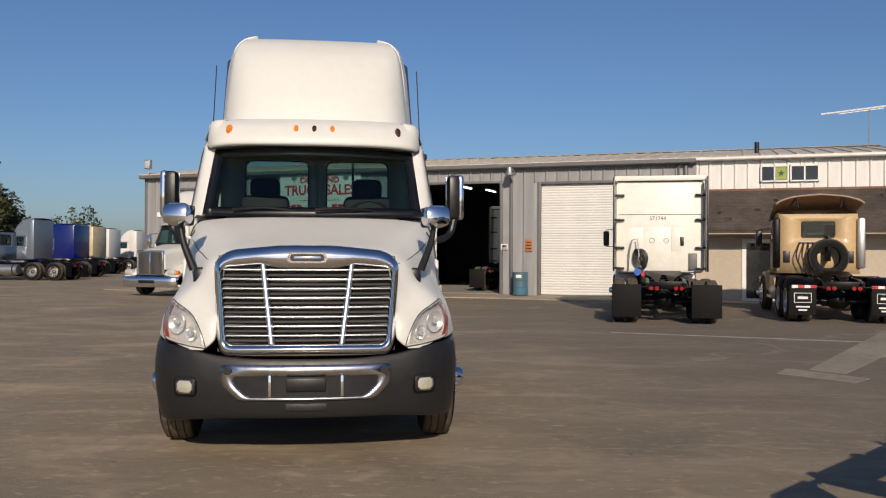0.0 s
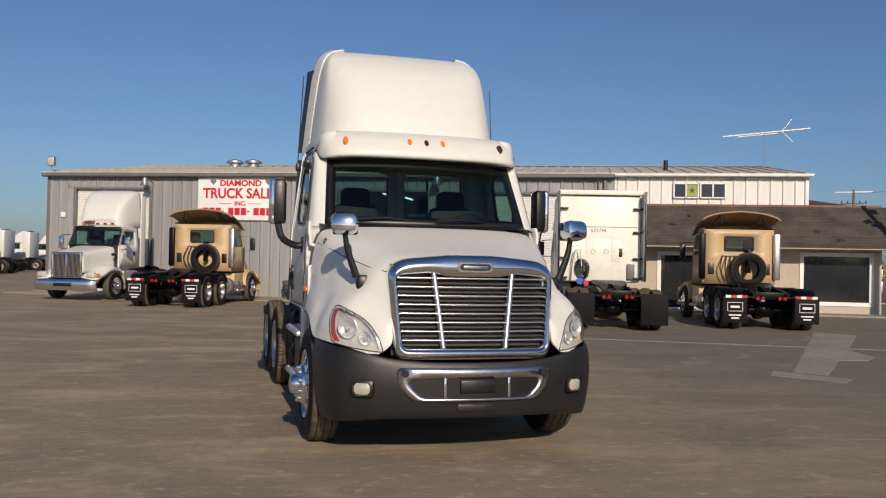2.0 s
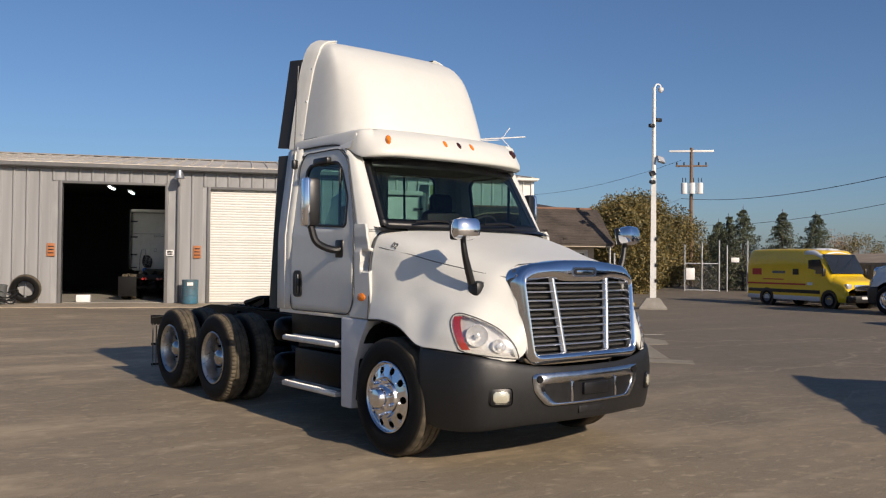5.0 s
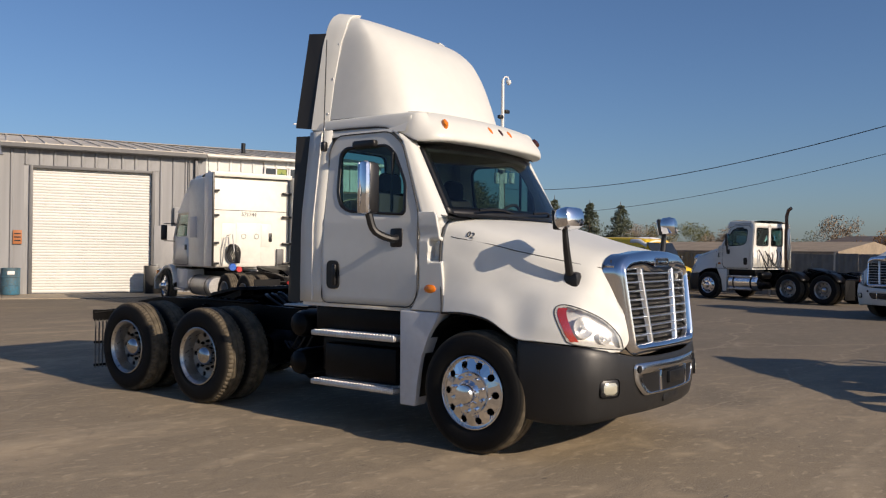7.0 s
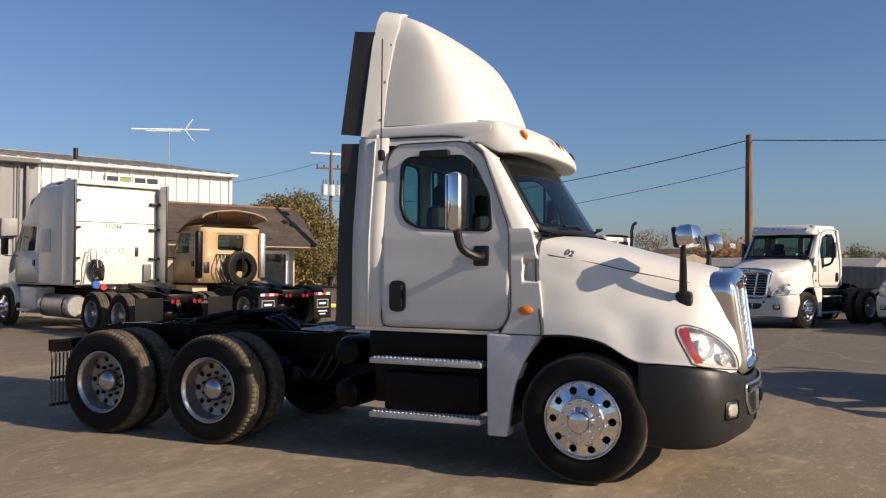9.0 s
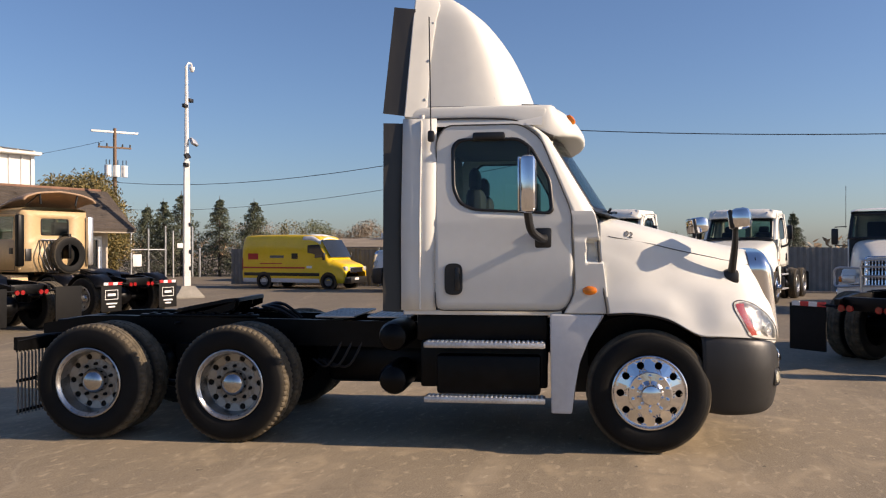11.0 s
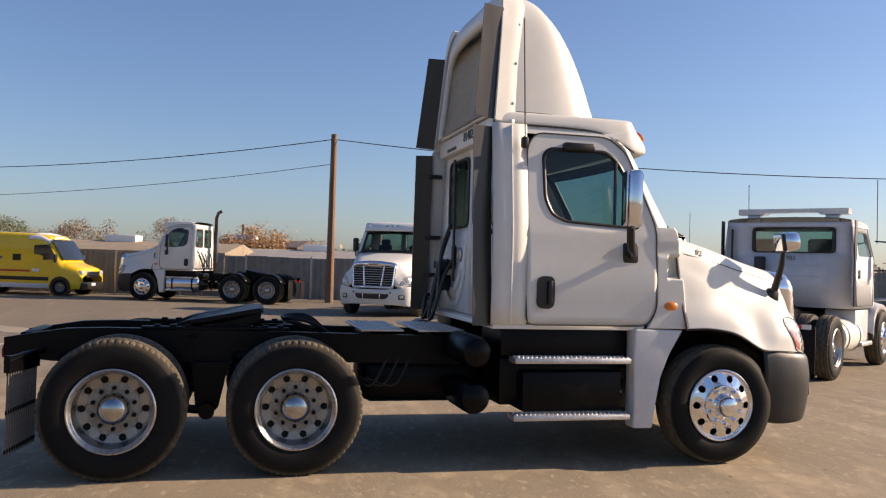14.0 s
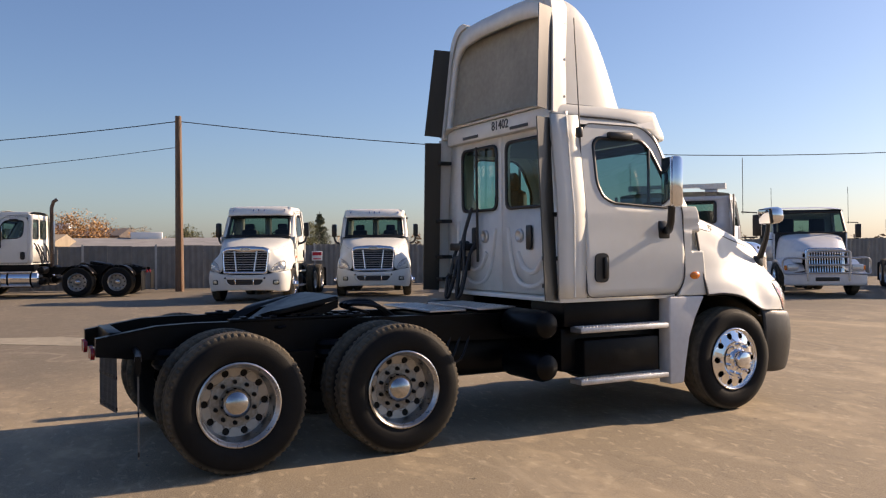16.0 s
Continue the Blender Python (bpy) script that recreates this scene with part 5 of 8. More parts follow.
        for x in (-0.45, 0.5):
            part("marker_slot", B((x - 0.16, 2.02, 2.82), (x + 0.16, 2.04, 2.85), 0.005), M_GREYDARK, rh)
        for sgn in (-1, 1):
            o, along, up, out = hood_at(0.15, 1.83, sgn)
            along = along if sgn < 0 else -along
            q = Matrix((along, out.cross(along), out)).transposed().to_4x4()
            text("fleet_number", "02", 0.075, M_GREYDARK, Matrix.Translation(o + out * 0.004) @ q, hood, depth=0.002)
        # hoses behind the cab
        for x0, x1, zt, yb in ((0.5, 0.62, 2.08, 2.14), (0.55, 0.45, 2.0, 2.18), (0.66, 0.78, 1.7, 2.16), (0.74, 0.66, 1.62, 2.2)):
            bm = tube(bmesh.new(), [(x0, 2.02, zt), (x0 + 0.03, 2.1, zt - 0.3), (x0 - 0.02, yb, 1.35), ((x0 + x1) / 2, yb + 0.04, 1.12), (x1, yb, 1.2), (x1 + 0.02, 2.08, 1.55), (x1, 2.0, 1.72)], 0.019, 8, 30)
            part("air_hose", bm, M_BLACK, t, "looped black air hose")
        part("hose_bracket", B((0.5, 1.98, 1.62), (0.86, 2.1, 1.7), 0.01), M_BLACK, t)
        part("valve_block", B((0.6, 1.97, 1.4), (0.8, 2.1, 1.56), 0.02), M_BLACK, t)
        part("hose_pole", cyl(bmesh.new(), (0.42, 2.0, 1.5), (0.4, 2.02, 2.72), 0.014, 8), M_BLACK, t)
        for y0, y1 in ((2.13, 2.55), (2.68, 3.06)):
            dp = part("deck_plate", B((-0.52, y0, 1.065), (0.52, y1, 1.085), 0.004), M_STEP, t, "tread plate deck")
            for k in range(7):
                for m_ in range(14):
                    q = pose(-0.48 + 0.074 * m_, y0 + 0.03 + (y1 - y0 - 0.06) * k / 6, 1.086, 0, 0, 45 if (k + m_) % 2 else -45)
                    child("tread_bar", TREAD, dp, q)
        bm = bmesh.new()
        for k in range(3):
            tube(bm, [(-0.46, 2.6 + 0.1 * k, 0.85), (-0.5, 2.75 + 0.1 * k, 0.6), (-0.46, 3.0 + 0.05 * k, 0.66)], 0.012, 6, 10)
        part("cable", bm, M_BLACK, t)
        part("gear_case", B((-0.35, 1.2, 0.42), (0.35, 3.0, 0.8), 0.08), M_CHASSIS, t)
    # inside the cab
    it = new("cab_interior")
    it.parent = t
    part("dashboard", grid_mesh(bmesh.new(), patch([[(-1.1, y, z), (0, y - 0.05, z), (1.1, y, z)] for y, z in ((0.3, 1.98), (0.5, 2.02), (0.72, 1.94), (0.75, 1.6))], 8, 6)), M_INT, it)
    for x in (-0.55, 0.55):
        part("seat_back", B((x - 0.26, 1.42, 1.6), (x + 0.26, 1.58, 2.28), 0.07, Matrix.Translation((0, 0, 0))), M_INT, it, "dark fabric seat")
        part("headrest", B((x - 0.16, 1.46, 2.24), (x + 0.16, 1.56, 2.47), 0.06), M_INT, it)
        part("seat_cushion", B((x - 0.26, 0.95, 1.5), (x + 0.26, 1.5, 1.66), 0.06), M_INT, it)
    bm = bmesh.new()
    n = 24
    tube(bm, [(0.55 + 0.22 * math.cos(2 * math.pi * k / n), 0.82 - 0.1 * math.sin(2 * math.pi * k / n), 2.0 + 0.19 * math.sin(2 * math.pi * k / n)) for k in range(n + 1)], 0.017, 8)
    tube(bm, [(0.55, 0.66, 1.9), (0.55, 0.82, 2.0)], 0.03, 8)
    box(bm, (0.36, 0.8, 1.985), (0.74, 0.84, 2.015))
    part("steering_wheel", bm, M_INT, it)
    part("headliner", B((-1.04, 0.78, 2.7), (1.04, 1.82, 2.76), 0.02), M_INT2, it)
    if stack:
        part("exhaust_stack", tube(bmesh.new(), [(-0.75, 2.05, 1.0), (-0.75, 2.05, 3.2), (-0.75, 2.12, 3.42), (-0.75, 2.25, 3.5)], 0.065, 12), mat("rusty_stack", (0.16, 0.1, 0.07), 0.5, 0.6, vary=0.3), t, "tall rusty exhaust stack")
        part("stack_guard", B((-0.86, 1.96, 1.5), (-0.72, 2.14, 2.7), 0.03), M_ALU2, t)
    return t


cascadia("white day-cab tractor with tall roof fairing and dark bumper", Matrix.Translation((-1.198, 7.77, 0)) @ Matrix.Rotation(radians(7.0), 4, "Z"))

# ---- the metal building ----
M_GREY = mat("grey_steel_siding", (0.3, 0.3, 0.3), 0.5, 0.0, vary=0.1, scale=1.5, bump=0.002, bscale=3, each=0.06, stretch=(1, 1, 0.3))
M_GREYTRIM = mat("dark_grey_trim", (0.14, 0.14, 0.14), 0.5, vary=0.1)
M_SIDING = mat("white_steel_siding", (0.74, 0.73, 0.69), 0.5, vary=0.06, scale=1.5, each=0.04, stretch=(1, 1, 0.3))
M_ROOFING = mat("cream_steel_roofing", (0.68, 0.63, 0.53), 0.55, vary=0.14, scale=0.8, tint=(0.46, 0.4, 0.31))
M_SLAT = mat("cream_roller_slat", (0.7, 0.69, 0.64), 0.5, vary=0.05, scale=2, each=0.04)
M_CONC = mat("tan_concrete", (0.36, 0.3, 0.22), 0.85, vary=0.15, scale=2, bump=0.003, bscale=20)
M_CONC2 = mat("pale_concrete", (0.3, 0.28, 0.24), 0.85, vary=0.12, scale=2, bump=0.003, bscale=20)
M_STUCCO = mat("beige_stucco", (0.5, 0.43, 0.34), 0.8, vary=0.06, scale=3, bump=0.004, bscale=40)
M_PATCH = mat("worn_patch_concrete", (0.3, 0.265, 0.2), 0.85, vary=0.15, scale=2, bump=0.003, bscale=40)
M_SHINGLE = mat("brown_shingle", (0.078, 0.062, 0.05), 0.85, vary=0.25, scale=6, bump=0.004, bscale=30, each=0.1)
M_ROOMSHADE = mat("room_shade", (0.02, 0.02, 0.022), 0.8, vary=0.2)
M_SIGNW = mat("white_sign_sheet", (0.8, 0.79, 0.77), 0.5, vary=0.03)
M_SIGNR = mat("red_sign_paint", (0.55, 0.015, 0.03), 0.5, vary=0.05)
M_TIN = mat("galvanised_steel", (0.45, 0.46, 0.47), 0.45, 0.8, vary=0.12)
M_DGLASS = mat("dark_window_glass", (0.02, 0.023, 0.025), 0.06, vary=0.1, coat=0.6)
M_ORANGE = mat("orange_notice", (0.42, 0.15, 0.05), 0.6, vary=0.1)
M_BLUEDRUM = mat("blue_drum_paint", (0.03, 0.14, 0.22), 0.5, vary=0.3, scale=6, tint=(0.08, 0.1, 0.1))
M_WOOD = mat("weathered_pole_wood", (0.22, 0.14, 0.09), 0.85, vary=0.25, scale=8, bump=0.006, bscale=30, stretch=(4, 4, 0.3))
M_FENCE = mat("grey_fence_sheet", (0.2, 0.2, 0.19), 0.6, vary=0.15, scale=1.5, each=0.08)
M_YELLOW = mat("yellow_van_paint", (0.85, 0.56, 0.015), 0.3, vary=0.04, coat=0.5)
M_BEIGE = mat("tan_truck_paint", (0.55, 0.39, 0.21), 0.5, vary=0.07, scale=3, coat=0.1)
M_BEIGE2 = mat("dusty_tan_roof", (0.33, 0.22, 0.14), 0.6, vary=0.15, scale=3)
M_SILVER = mat("silver_truck_paint", (0.17, 0.2, 0.24), 0.35, 0.3, vary=0.08, scale=2, coat=0.3)
M_BLUE = mat("deep_blue_paint", (0.004, 0.012, 0.13), 0.3, vary=0.1, coat=0.5)
M_STRIPE_R = mat("red_reflective_tape", (0.55, 0.03, 0.03), 0.4, vary=0.1)
M_TAPE_W = mat("white_reflective_tape", (0.75, 0.75, 0.75), 0.4, vary=0.05)

building = thing("workshop_building", "long grey and white steel workshop with roller doors", "building", FACADE)


def bpart(name, bm, material, label="", parent=None, smooth=35):
    return part(name, bm, material, parent or building, label, smooth)


EAVE, DEPTH = 5.2, 17.0
OPENINGS = [(-24.7, -21.2, 4.52), (-12.6, -8.95, 4.5), (-7.28, -3.33, 4.42)]
wall = bpart("front_wall", B((-26.0, 0.06, 4.7), (-1.4, 0.25, EAVE), 0.0), M_GREY, "grey painted ribbed steel front wall")
for a, b in ((-26.0, -24.7), (-21.2, -12.6), (-8.95, -7.28), (-3.33, -1.4)):
    bpart("wall_bay", B((a, 0.06, 0), (b, 0.25, 4.7)), M_GREY)
for a, b, h in OPENINGS:
    bpart("door_header", B((a, 0.06, h), (b, 0.25, 4.7)), M_GREY)
    bm = bmesh.new()
    box(bm, (a - 0.12, -0.02, 0), (a, 0.3, h + 0.1), 0.01)
    box(bm, (b, -0.02, 0), (b + 0.12, 0.3, h + 0.1), 0.01)
    box(bm, (a, -0.02, h), (b, 0.3, h + 0.1), 0.01)
    bpart("door_frame", bm, M_GREYTRIM, "dark steel door frame")
# ribbed wall sheets
sheet = bmesh.new()
W = 0.45
prism(sheet, [(0.0, 0.06), (0.0, 0.03), (0.03, 0.0), (0.07, 0.0), (0.10, 0.03), (W - 0.012, 0.03), (W - 0.012, 0.06)], 0.0, 1.0, "z")
SHEET = mesh_of("steel_sheet", sheet, M_GREY, 30)
sheetw = bmesh.new()
prism(sheetw, [(0.0, 0.06), (0.0, 0.03), (0.03, 0.0), (0.07, 0.0), (0.10, 0.03), (W - 0.012, 0.03), (W - 0.012, 0.06)], 0.0, 1.0, "z")
SHEETW = mesh_of("white_steel_sheet", sheetw, M_SIDING, 30)
s0 = -26.0
while s0 < -1.45:
    lo = 0.0
    for a, b, h in OPENINGS:
        if s0 + W > a - 0.12 and s0 < b + 0.12:
            lo = h + 0.1
    child("wall_sheet", SHEET, wall, Matrix.Translation((s0, 0, lo)) @ Matrix.Diagonal((1, 1, EAVE - lo, 1)))
    s0 += W
upper = bpart("upper_wall", B((-1.4, 0.06, 3.6), (5.75, 0.25, EAVE - 0.02)), M_SIDING, "white ribbed steel upper wall")
s0 = -1.4
while s0 < 5.6:
    child("wall_sheet", SHEETW, upper, Matrix.Translation((s0, 0, 3.7)) @ Matrix.Diagonal((min(W, 5.75 - s0) / W, 1, EAVE - 3.72, 1)))
    s0 += W
bpart("corner_trim", B((5.72, -0.03, 3.7), (5.85, 0.25, EAVE), 0.01), M_SIDING)
bpart("corner_trim", B((-26.1, -0.03, 0), (-25.96, 0.25, EAVE), 0.01), M_GREYTRIM)
bpart("side_wall", B((-26.05, 0.25, 0), (-25.9, DEPTH, EAVE)), M_GREY)
bpart("side_wall", B((5.65, 0.25, 0), (5.8, DEPTH, EAVE)), M_SIDING)
bpart("rear_wall", B((-26.05, DEPTH, 0), (5.8, DEPTH + 0.15, EAVE)), M_GREY)
RIDGE = EAVE + 0.145 * DEPTH / 2
bm = bmesh.new()
for xa, xb in ((-26.03, -25.92), (5.68, 5.78)):
    prism(bm, [(0.1, EAVE - 0.02), (DEPTH, EAVE - 0.02), (DEPTH / 2, RIDGE - 0.06)], xa, xb)
bpart("gable", bm, M_GREY)
rf = bpart("roof", prism(bmesh.new(), [(-0.25, EAVE + 0.0), (DEPTH / 2, RIDGE), (DEPTH + 0.25, EAVE), (DEPTH + 0.25, EAVE + 0.06), (DEPTH / 2, RIDGE + 0.06), (-0.25, EAVE + 0.06)], -26.25, 6.0), M_ROOFING, "cream ribbed steel roof with rust stains")
rib = bmesh.new()
prism(rib, [(-0.25, EAVE + 0.06), (DEPTH / 2, RIDGE + 0.06), (DEPTH / 2, RIDGE + 0.1), (-0.25, EAVE + 0.1)], -0.025, 0.025)
RIB = mesh_of("roof_rib", rib, M_ROOFING)
for k in range(54):
    child("roof_rib", RIB, rf, pose(-26.1 + 0.6 * k, 0, 0))
bpart("ridge_cap", prism(bmesh.new(), [(DEPTH / 2 - 0.3, RIDGE + 0.06), (DEPTH / 2, RIDGE + 0.13), (DEPTH / 2 + 0.3, RIDGE + 0.06), (DEPTH / 2, RIDGE + 0.04)], -26.25, 6.0), M_ROOFING)
bpart("gutter", prism(bmesh.new(), [(-0.33, EAVE + 0.03), (-0.33, EAVE - 0.1), (-0.28, EAVE - 0.14), (-0.03, EAVE - 0.14), (-0.03, EAVE + 0.02)], -26.2, -1.4), M_GREYTRIM, "dark grey gutter")
bpart("gutter", prism(bmesh.new(), [(-0.3, EAVE + 0.03), (-0.3, EAVE - 0.03), (-0.27, EAVE - 0.06), (-0.03, EAVE - 0.06), (-0.03, EAVE + 0.02)], -1.38, 5.95), M_SIDING, "white gutter")
for s1 in (-8.45, -1.75):
    bpart("downpipe", B((s1 - 0.05, -0.12, 0.0), (s1 + 0.05, -0.02, EAVE - 0.1), 0.015), M_GREYTRIM)
for s1 in (-20.6, -19.6):
    bm = lathe(bmesh.new(), [(RIDGE - 0.25, 0.0), (RIDGE - 0.25, 0.28), (RIDGE + 0.1, 0.28), (RIDGE + 0.12, 0.45), (RIDGE + 0.22, 0.42), (RIDGE + 0.3, 0.2), (RIDGE + 0.3, 0.0)], "z", 18, (s1, DEPTH / 2 - 1.0, 0))
    bpart("roof_vent", bm, M_TIN, "round roof ventilator")
bpart("vent_pipe", cyl(bmesh.new(), (0.8, 3.0, EAVE + 0.3), (0.8, 3.0, EAVE + 0.95), 0.09), M_BLACK)

# roller doors: one closed at each end, the middle one open
slat = bmesh.new()
prism(slat, [(0.0, 0.0), (-0.012, 0.02), (-0.018, 0.05), (-0.012, 0.08), (0.0, 0.098), (0.012, 0.098), (0.012, 0.0)], 0.0, 1.0, "x")
SLAT = mesh_of("roller_slat", slat, M_SLAT, 50)
for (a, b, h), nm in ((OPENINGS[0], "far"), (OPENINGS[2], "near")):
    rd = thing("roller_door", "closed cream steel roller door, dirty at the foot", "door", FACADE @ pose(a, 0.16, 0.06), "roller doors")
    n = int(h / 0.1)
    for k in range(n):
        child("slat", SLAT, rd, pose(0, 0, 0.1 * k) @ Matrix.Diagonal((b - a, 1, 1, 1)))
    part("bottom_rail", B((0, -0.02, -0.06), (b - a, 0.03, 0.0), 0.005), M_GREYTRIM, rd)
# workshop inside
inside = thing("workshop_room", "workshop interior behind the open door, its walls coloured shade-dark", "room", FACADE, kind="structure")
part("room_floor", B((-16, 0.3, 0.0), (-5, 14, 0.05)), M_CONC2, inside)
# walls and ceiling near black: the gloom indoors is put into their colour
part("room_back", B((-16, 14, 0), (-5, 14.1, 5)), M_ROOMSHADE, inside)
part("room_side", B((-16.1, 0.3, 0), (-16, 14, 5)), M_ROOMSHADE, inside)
part("room_side", B((-5, 0.3, 0), (-4.9, 14, 5)), M_ROOMSHADE, inside)
part("room_ceiling", B((-16, 0.3, 5.0), (-5, 14, 5.08)), M_ROOMSHADE, inside)
for k, (x, y) in enumerate(((-11.3, 3.0), (-10.8, 5.2))):
    lt = thing("tube_light", "white fluorescent tube light under the workshop roof", "lamp", FACADE @ pose(x, y, 4.62), "tube lights")
    part("housing", B((-0.08, -0.75, 0), (0.08, 0.75, 0.06), 0.01), M_SIGNW, lt)
    part("tube", B((-0.05, -0.72, -0.05), (0.05, 0.72, -0.005), 0.02), glow("tube_glow", (0.9, 1.0, 0.95), 5.0), lt, "glowing tube")

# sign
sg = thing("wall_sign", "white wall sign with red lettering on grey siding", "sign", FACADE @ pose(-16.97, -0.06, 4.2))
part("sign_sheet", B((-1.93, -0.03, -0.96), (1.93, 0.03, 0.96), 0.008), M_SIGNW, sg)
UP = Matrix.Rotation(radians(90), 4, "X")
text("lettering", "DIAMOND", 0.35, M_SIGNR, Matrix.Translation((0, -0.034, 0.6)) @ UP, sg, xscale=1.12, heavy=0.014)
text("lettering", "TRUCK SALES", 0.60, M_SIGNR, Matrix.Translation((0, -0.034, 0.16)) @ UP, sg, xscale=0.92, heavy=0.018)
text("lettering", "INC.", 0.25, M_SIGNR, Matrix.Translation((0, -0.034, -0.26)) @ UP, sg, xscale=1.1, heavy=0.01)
for sgn in (-1, 1):
    part("sign_rule", B((min(sgn * 0.36, sgn * 0.95), -0.036, -0.275), (max(sgn * 0.36, sgn * 0.95), -0.03, -0.25)), M_SIGNR, sg)
    bm = prism(bmesh.new(), [(sgn * 1.24 - 0.15, 0.70), (sgn * 1.24 - 0.09, 0.77), (sgn * 1.24 + 0.09, 0.77), (sgn * 1.24 + 0.15, 0.70), (sgn * 1.24, 0.52)], -0.036, -0.03, "y")
    part("gem_shape", bm, M_ALU2, sg)
for k, w in enumerate((0.24, 0.24, 0.24, 0.1, 0.24, 0.24, 0.24, 0.1, 0.24, 0.24, 0.24, 0.24)):
    x = -1.68 + 0.285 * k
    part("number_bar", B((x, -0.036, -0.75 if w > 0.2 else -0.62), (x + w, -0.03, -0.44 if w > 0.2 else -0.56)), M_SIGNR, sg)


def notice(s, z, w, h, material, label, bars=True):
    nt = thing("wall_notice", label, "notice", FACADE @ pose(s, -0.02, z))
    part("notice_sheet", B((-w / 2, -0.012, -h / 2), (w / 2, 0.0, h / 2), 0.003), material, nt)
    if bars:
        for k in range(3):
            part("text_bar", B((-w * 0.36, -0.016, h * (0.25 - 0.25 * k) - 0.02), (w * 0.36, -0.012, h * (0.25 - 0.25 * k) + 0.02)), M_BLACK, nt)


notice(-12.95, 2.02, 0.28, 0.48, M_ORANGE, "small orange warning notice on grey steel")
notice(-7.75, 2.0, 0.28, 0.48, M_ORANGE, "small orange warning notice on grey steel")
notice(-8.75, 1.95, 0.28, 0.22, M_SIGNW, "small white notice beside the open door")
notice(-25.3, 3.4, 0.22, 0.22, M_SIGNW, "small white plate on the wall", False)
eb = thing("electric_box", "grey electric box on the wall", "box", FACADE @ pose(-2.3, -0.02, 2.9))
part("case", B((-0.25, -0.16, -0.3), (0.25, 0, 0.3), 0.02), M_GREY, eb)
part("conduit", cyl(bmesh.new(), (0.3, -0.06, -2.8), (0.3, -0.06, 2.1), 0.025, 8), M_GREYTRIM, eb)
fd = thing("side_door", "flush grey steel walk door", "door", FACADE @ pose(-2.75, -0.03, 0.05))
part("leaf", B((-0.5, -0.02, 0), (0.5, 0.03, 2.45), 0.008), M_GREY, fd)
part("knob", cyl(bmesh.new(), (-0.38, -0.07, 1.0), (-0.38, -0.02, 1.0), 0.03), M_TIN, fd)
for s1, z1 in ((-8.3, 4.95), (-21.0, 4.85)):
    wl = thing("wall_lamp", "grey bell-shaped lamp on a bracket", "lamp", FACADE @ pose(s1, -0.1, z1))
    part("bracket", tube(bmesh.new(), [(0, 0.1, -0.1), (0, -0.3, 0.05), (-0.1, -0.5, -0.02)], 0.025, 8), M_TIN, wl)
    part("shade", lathe(bmesh.new(), [(0.22, 0.03), (0.15, 0.1), (0.0, 0.12), (-0.15, 0.2), (-0.15, 0.18), (0.0, 0.1)], "z", 16, (-0.1, -0.5, -0.05)), M_TIN, wl, "dull metal shade")
cl = thing("corner_floodlight", "small twin floodlight on the roof corner", "lamp", FACADE @ pose(-25.95, 0.05, EAVE + 0.15))
part("head", B((-0.16, -0.12, 0.2), (0.16, 0.06, 0.62), 0.02), M_TIN, cl)
part("lens", B((-0.13, -0.135, 0.24), (0.13, -0.12, 0.58), 0.005), M_LENS, cl)
part("stem", cyl(bmesh.new(), (0, 0, -0.1), (0, 0, 0.2), 0.03), M_TIN, cl)

# upper windows in the white wall
for k, (a, b) in enumerate(((0.86, 1.82), (1.86, 2.83))):
    wd = thing("upper_window", "white sliding window in the upper wall", "window", FACADE @ pose(a, -0.05, 4.31), "upper windows")
    w, h = b - a, 0.6
    bm = bmesh.new()
    for lo, hi in (((0, 0), (w, 0.05)), ((0, h - 0.05), (w, h)), ((0, 0), (0.05, h)), ((w - 0.05, 0), (w, h)), ((w / 2 - 0.025, 0), (w / 2 + 0.025, h))):
        box(bm, (lo[0], -0.03, lo[1]), (hi[0], 0.05, hi[1]))
    part("window_frame", bm, M_SIGNW, wd)
    for j in range(2):
        part("pane", B((0.05 + j * (w / 2 - 0.02), 0.0, 0.05), (w / 2 - 0.025 + j * (w / 2 - 0.03), 0.015, h - 0.05)), M_DGLASS, wd)
    if k == 0:
        part("poster", B((w / 2 + 0.04, -0.008, 0.07), (w - 0.07, -0.002, h - 0.07)), mat("lime_poster", (0.3, 0.36, 0.08), 0.6), wd, "lime green poster with a star")
        star = [((0.14 if i % 2 == 0 else 0.055) * math.sin(math.pi * i / 5), (0.14 if i % 2 == 0 else 0.055) * math.cos(math.pi * i / 5)) for i in range(10)]
        part("star_shape", prism(bmesh.new(), [(w * 0.73 + u, h / 2 + v) for u, v in star], -0.012, -0.008, "y"), mat("dark_green", (0.02, 0.09, 0.03), 0.6), wd)

# low office with its shingled skirt roof
office = thing("low_office", "low beige office with a brown shingled skirt roof", "building", FACADE)
OFF = -1.0
part("front_wall", B((-1.35, OFF, 0), (0.3, OFF + 0.2, 2.55)), M_STUCCO, office)
part("front_wall", B((0.3, OFF, 2.15), (1.6, OFF + 0.2, 2.55)), M_STUCCO, office)
part("front_wall", B((1.6, OFF, 0), (5.4, OFF + 0.2, 2.55)), M_STUCCO, office)
part("front_wall", B((5.4, OFF, 0), (7.8, OFF + 0.2, 0.4)), M_STUCCO, office)
part("front_wall", B((5.4, OFF, 2.2), (7.8, OFF + 0.2, 2.55)), M_STUCCO, office)
part("front_wall", B((7.8, OFF, 0), (8.15, OFF + 0.2, 2.55)), M_STUCCO, office)
part("end_wall", B((7.95, OFF + 0.2, 0), (8.15, 9.0, 2.55)), M_STUCCO, office)
part("end_wall", B((-1.35, OFF + 0.2, 0), (-1.2, 0.0, 2.55)), M_STUCCO, office)
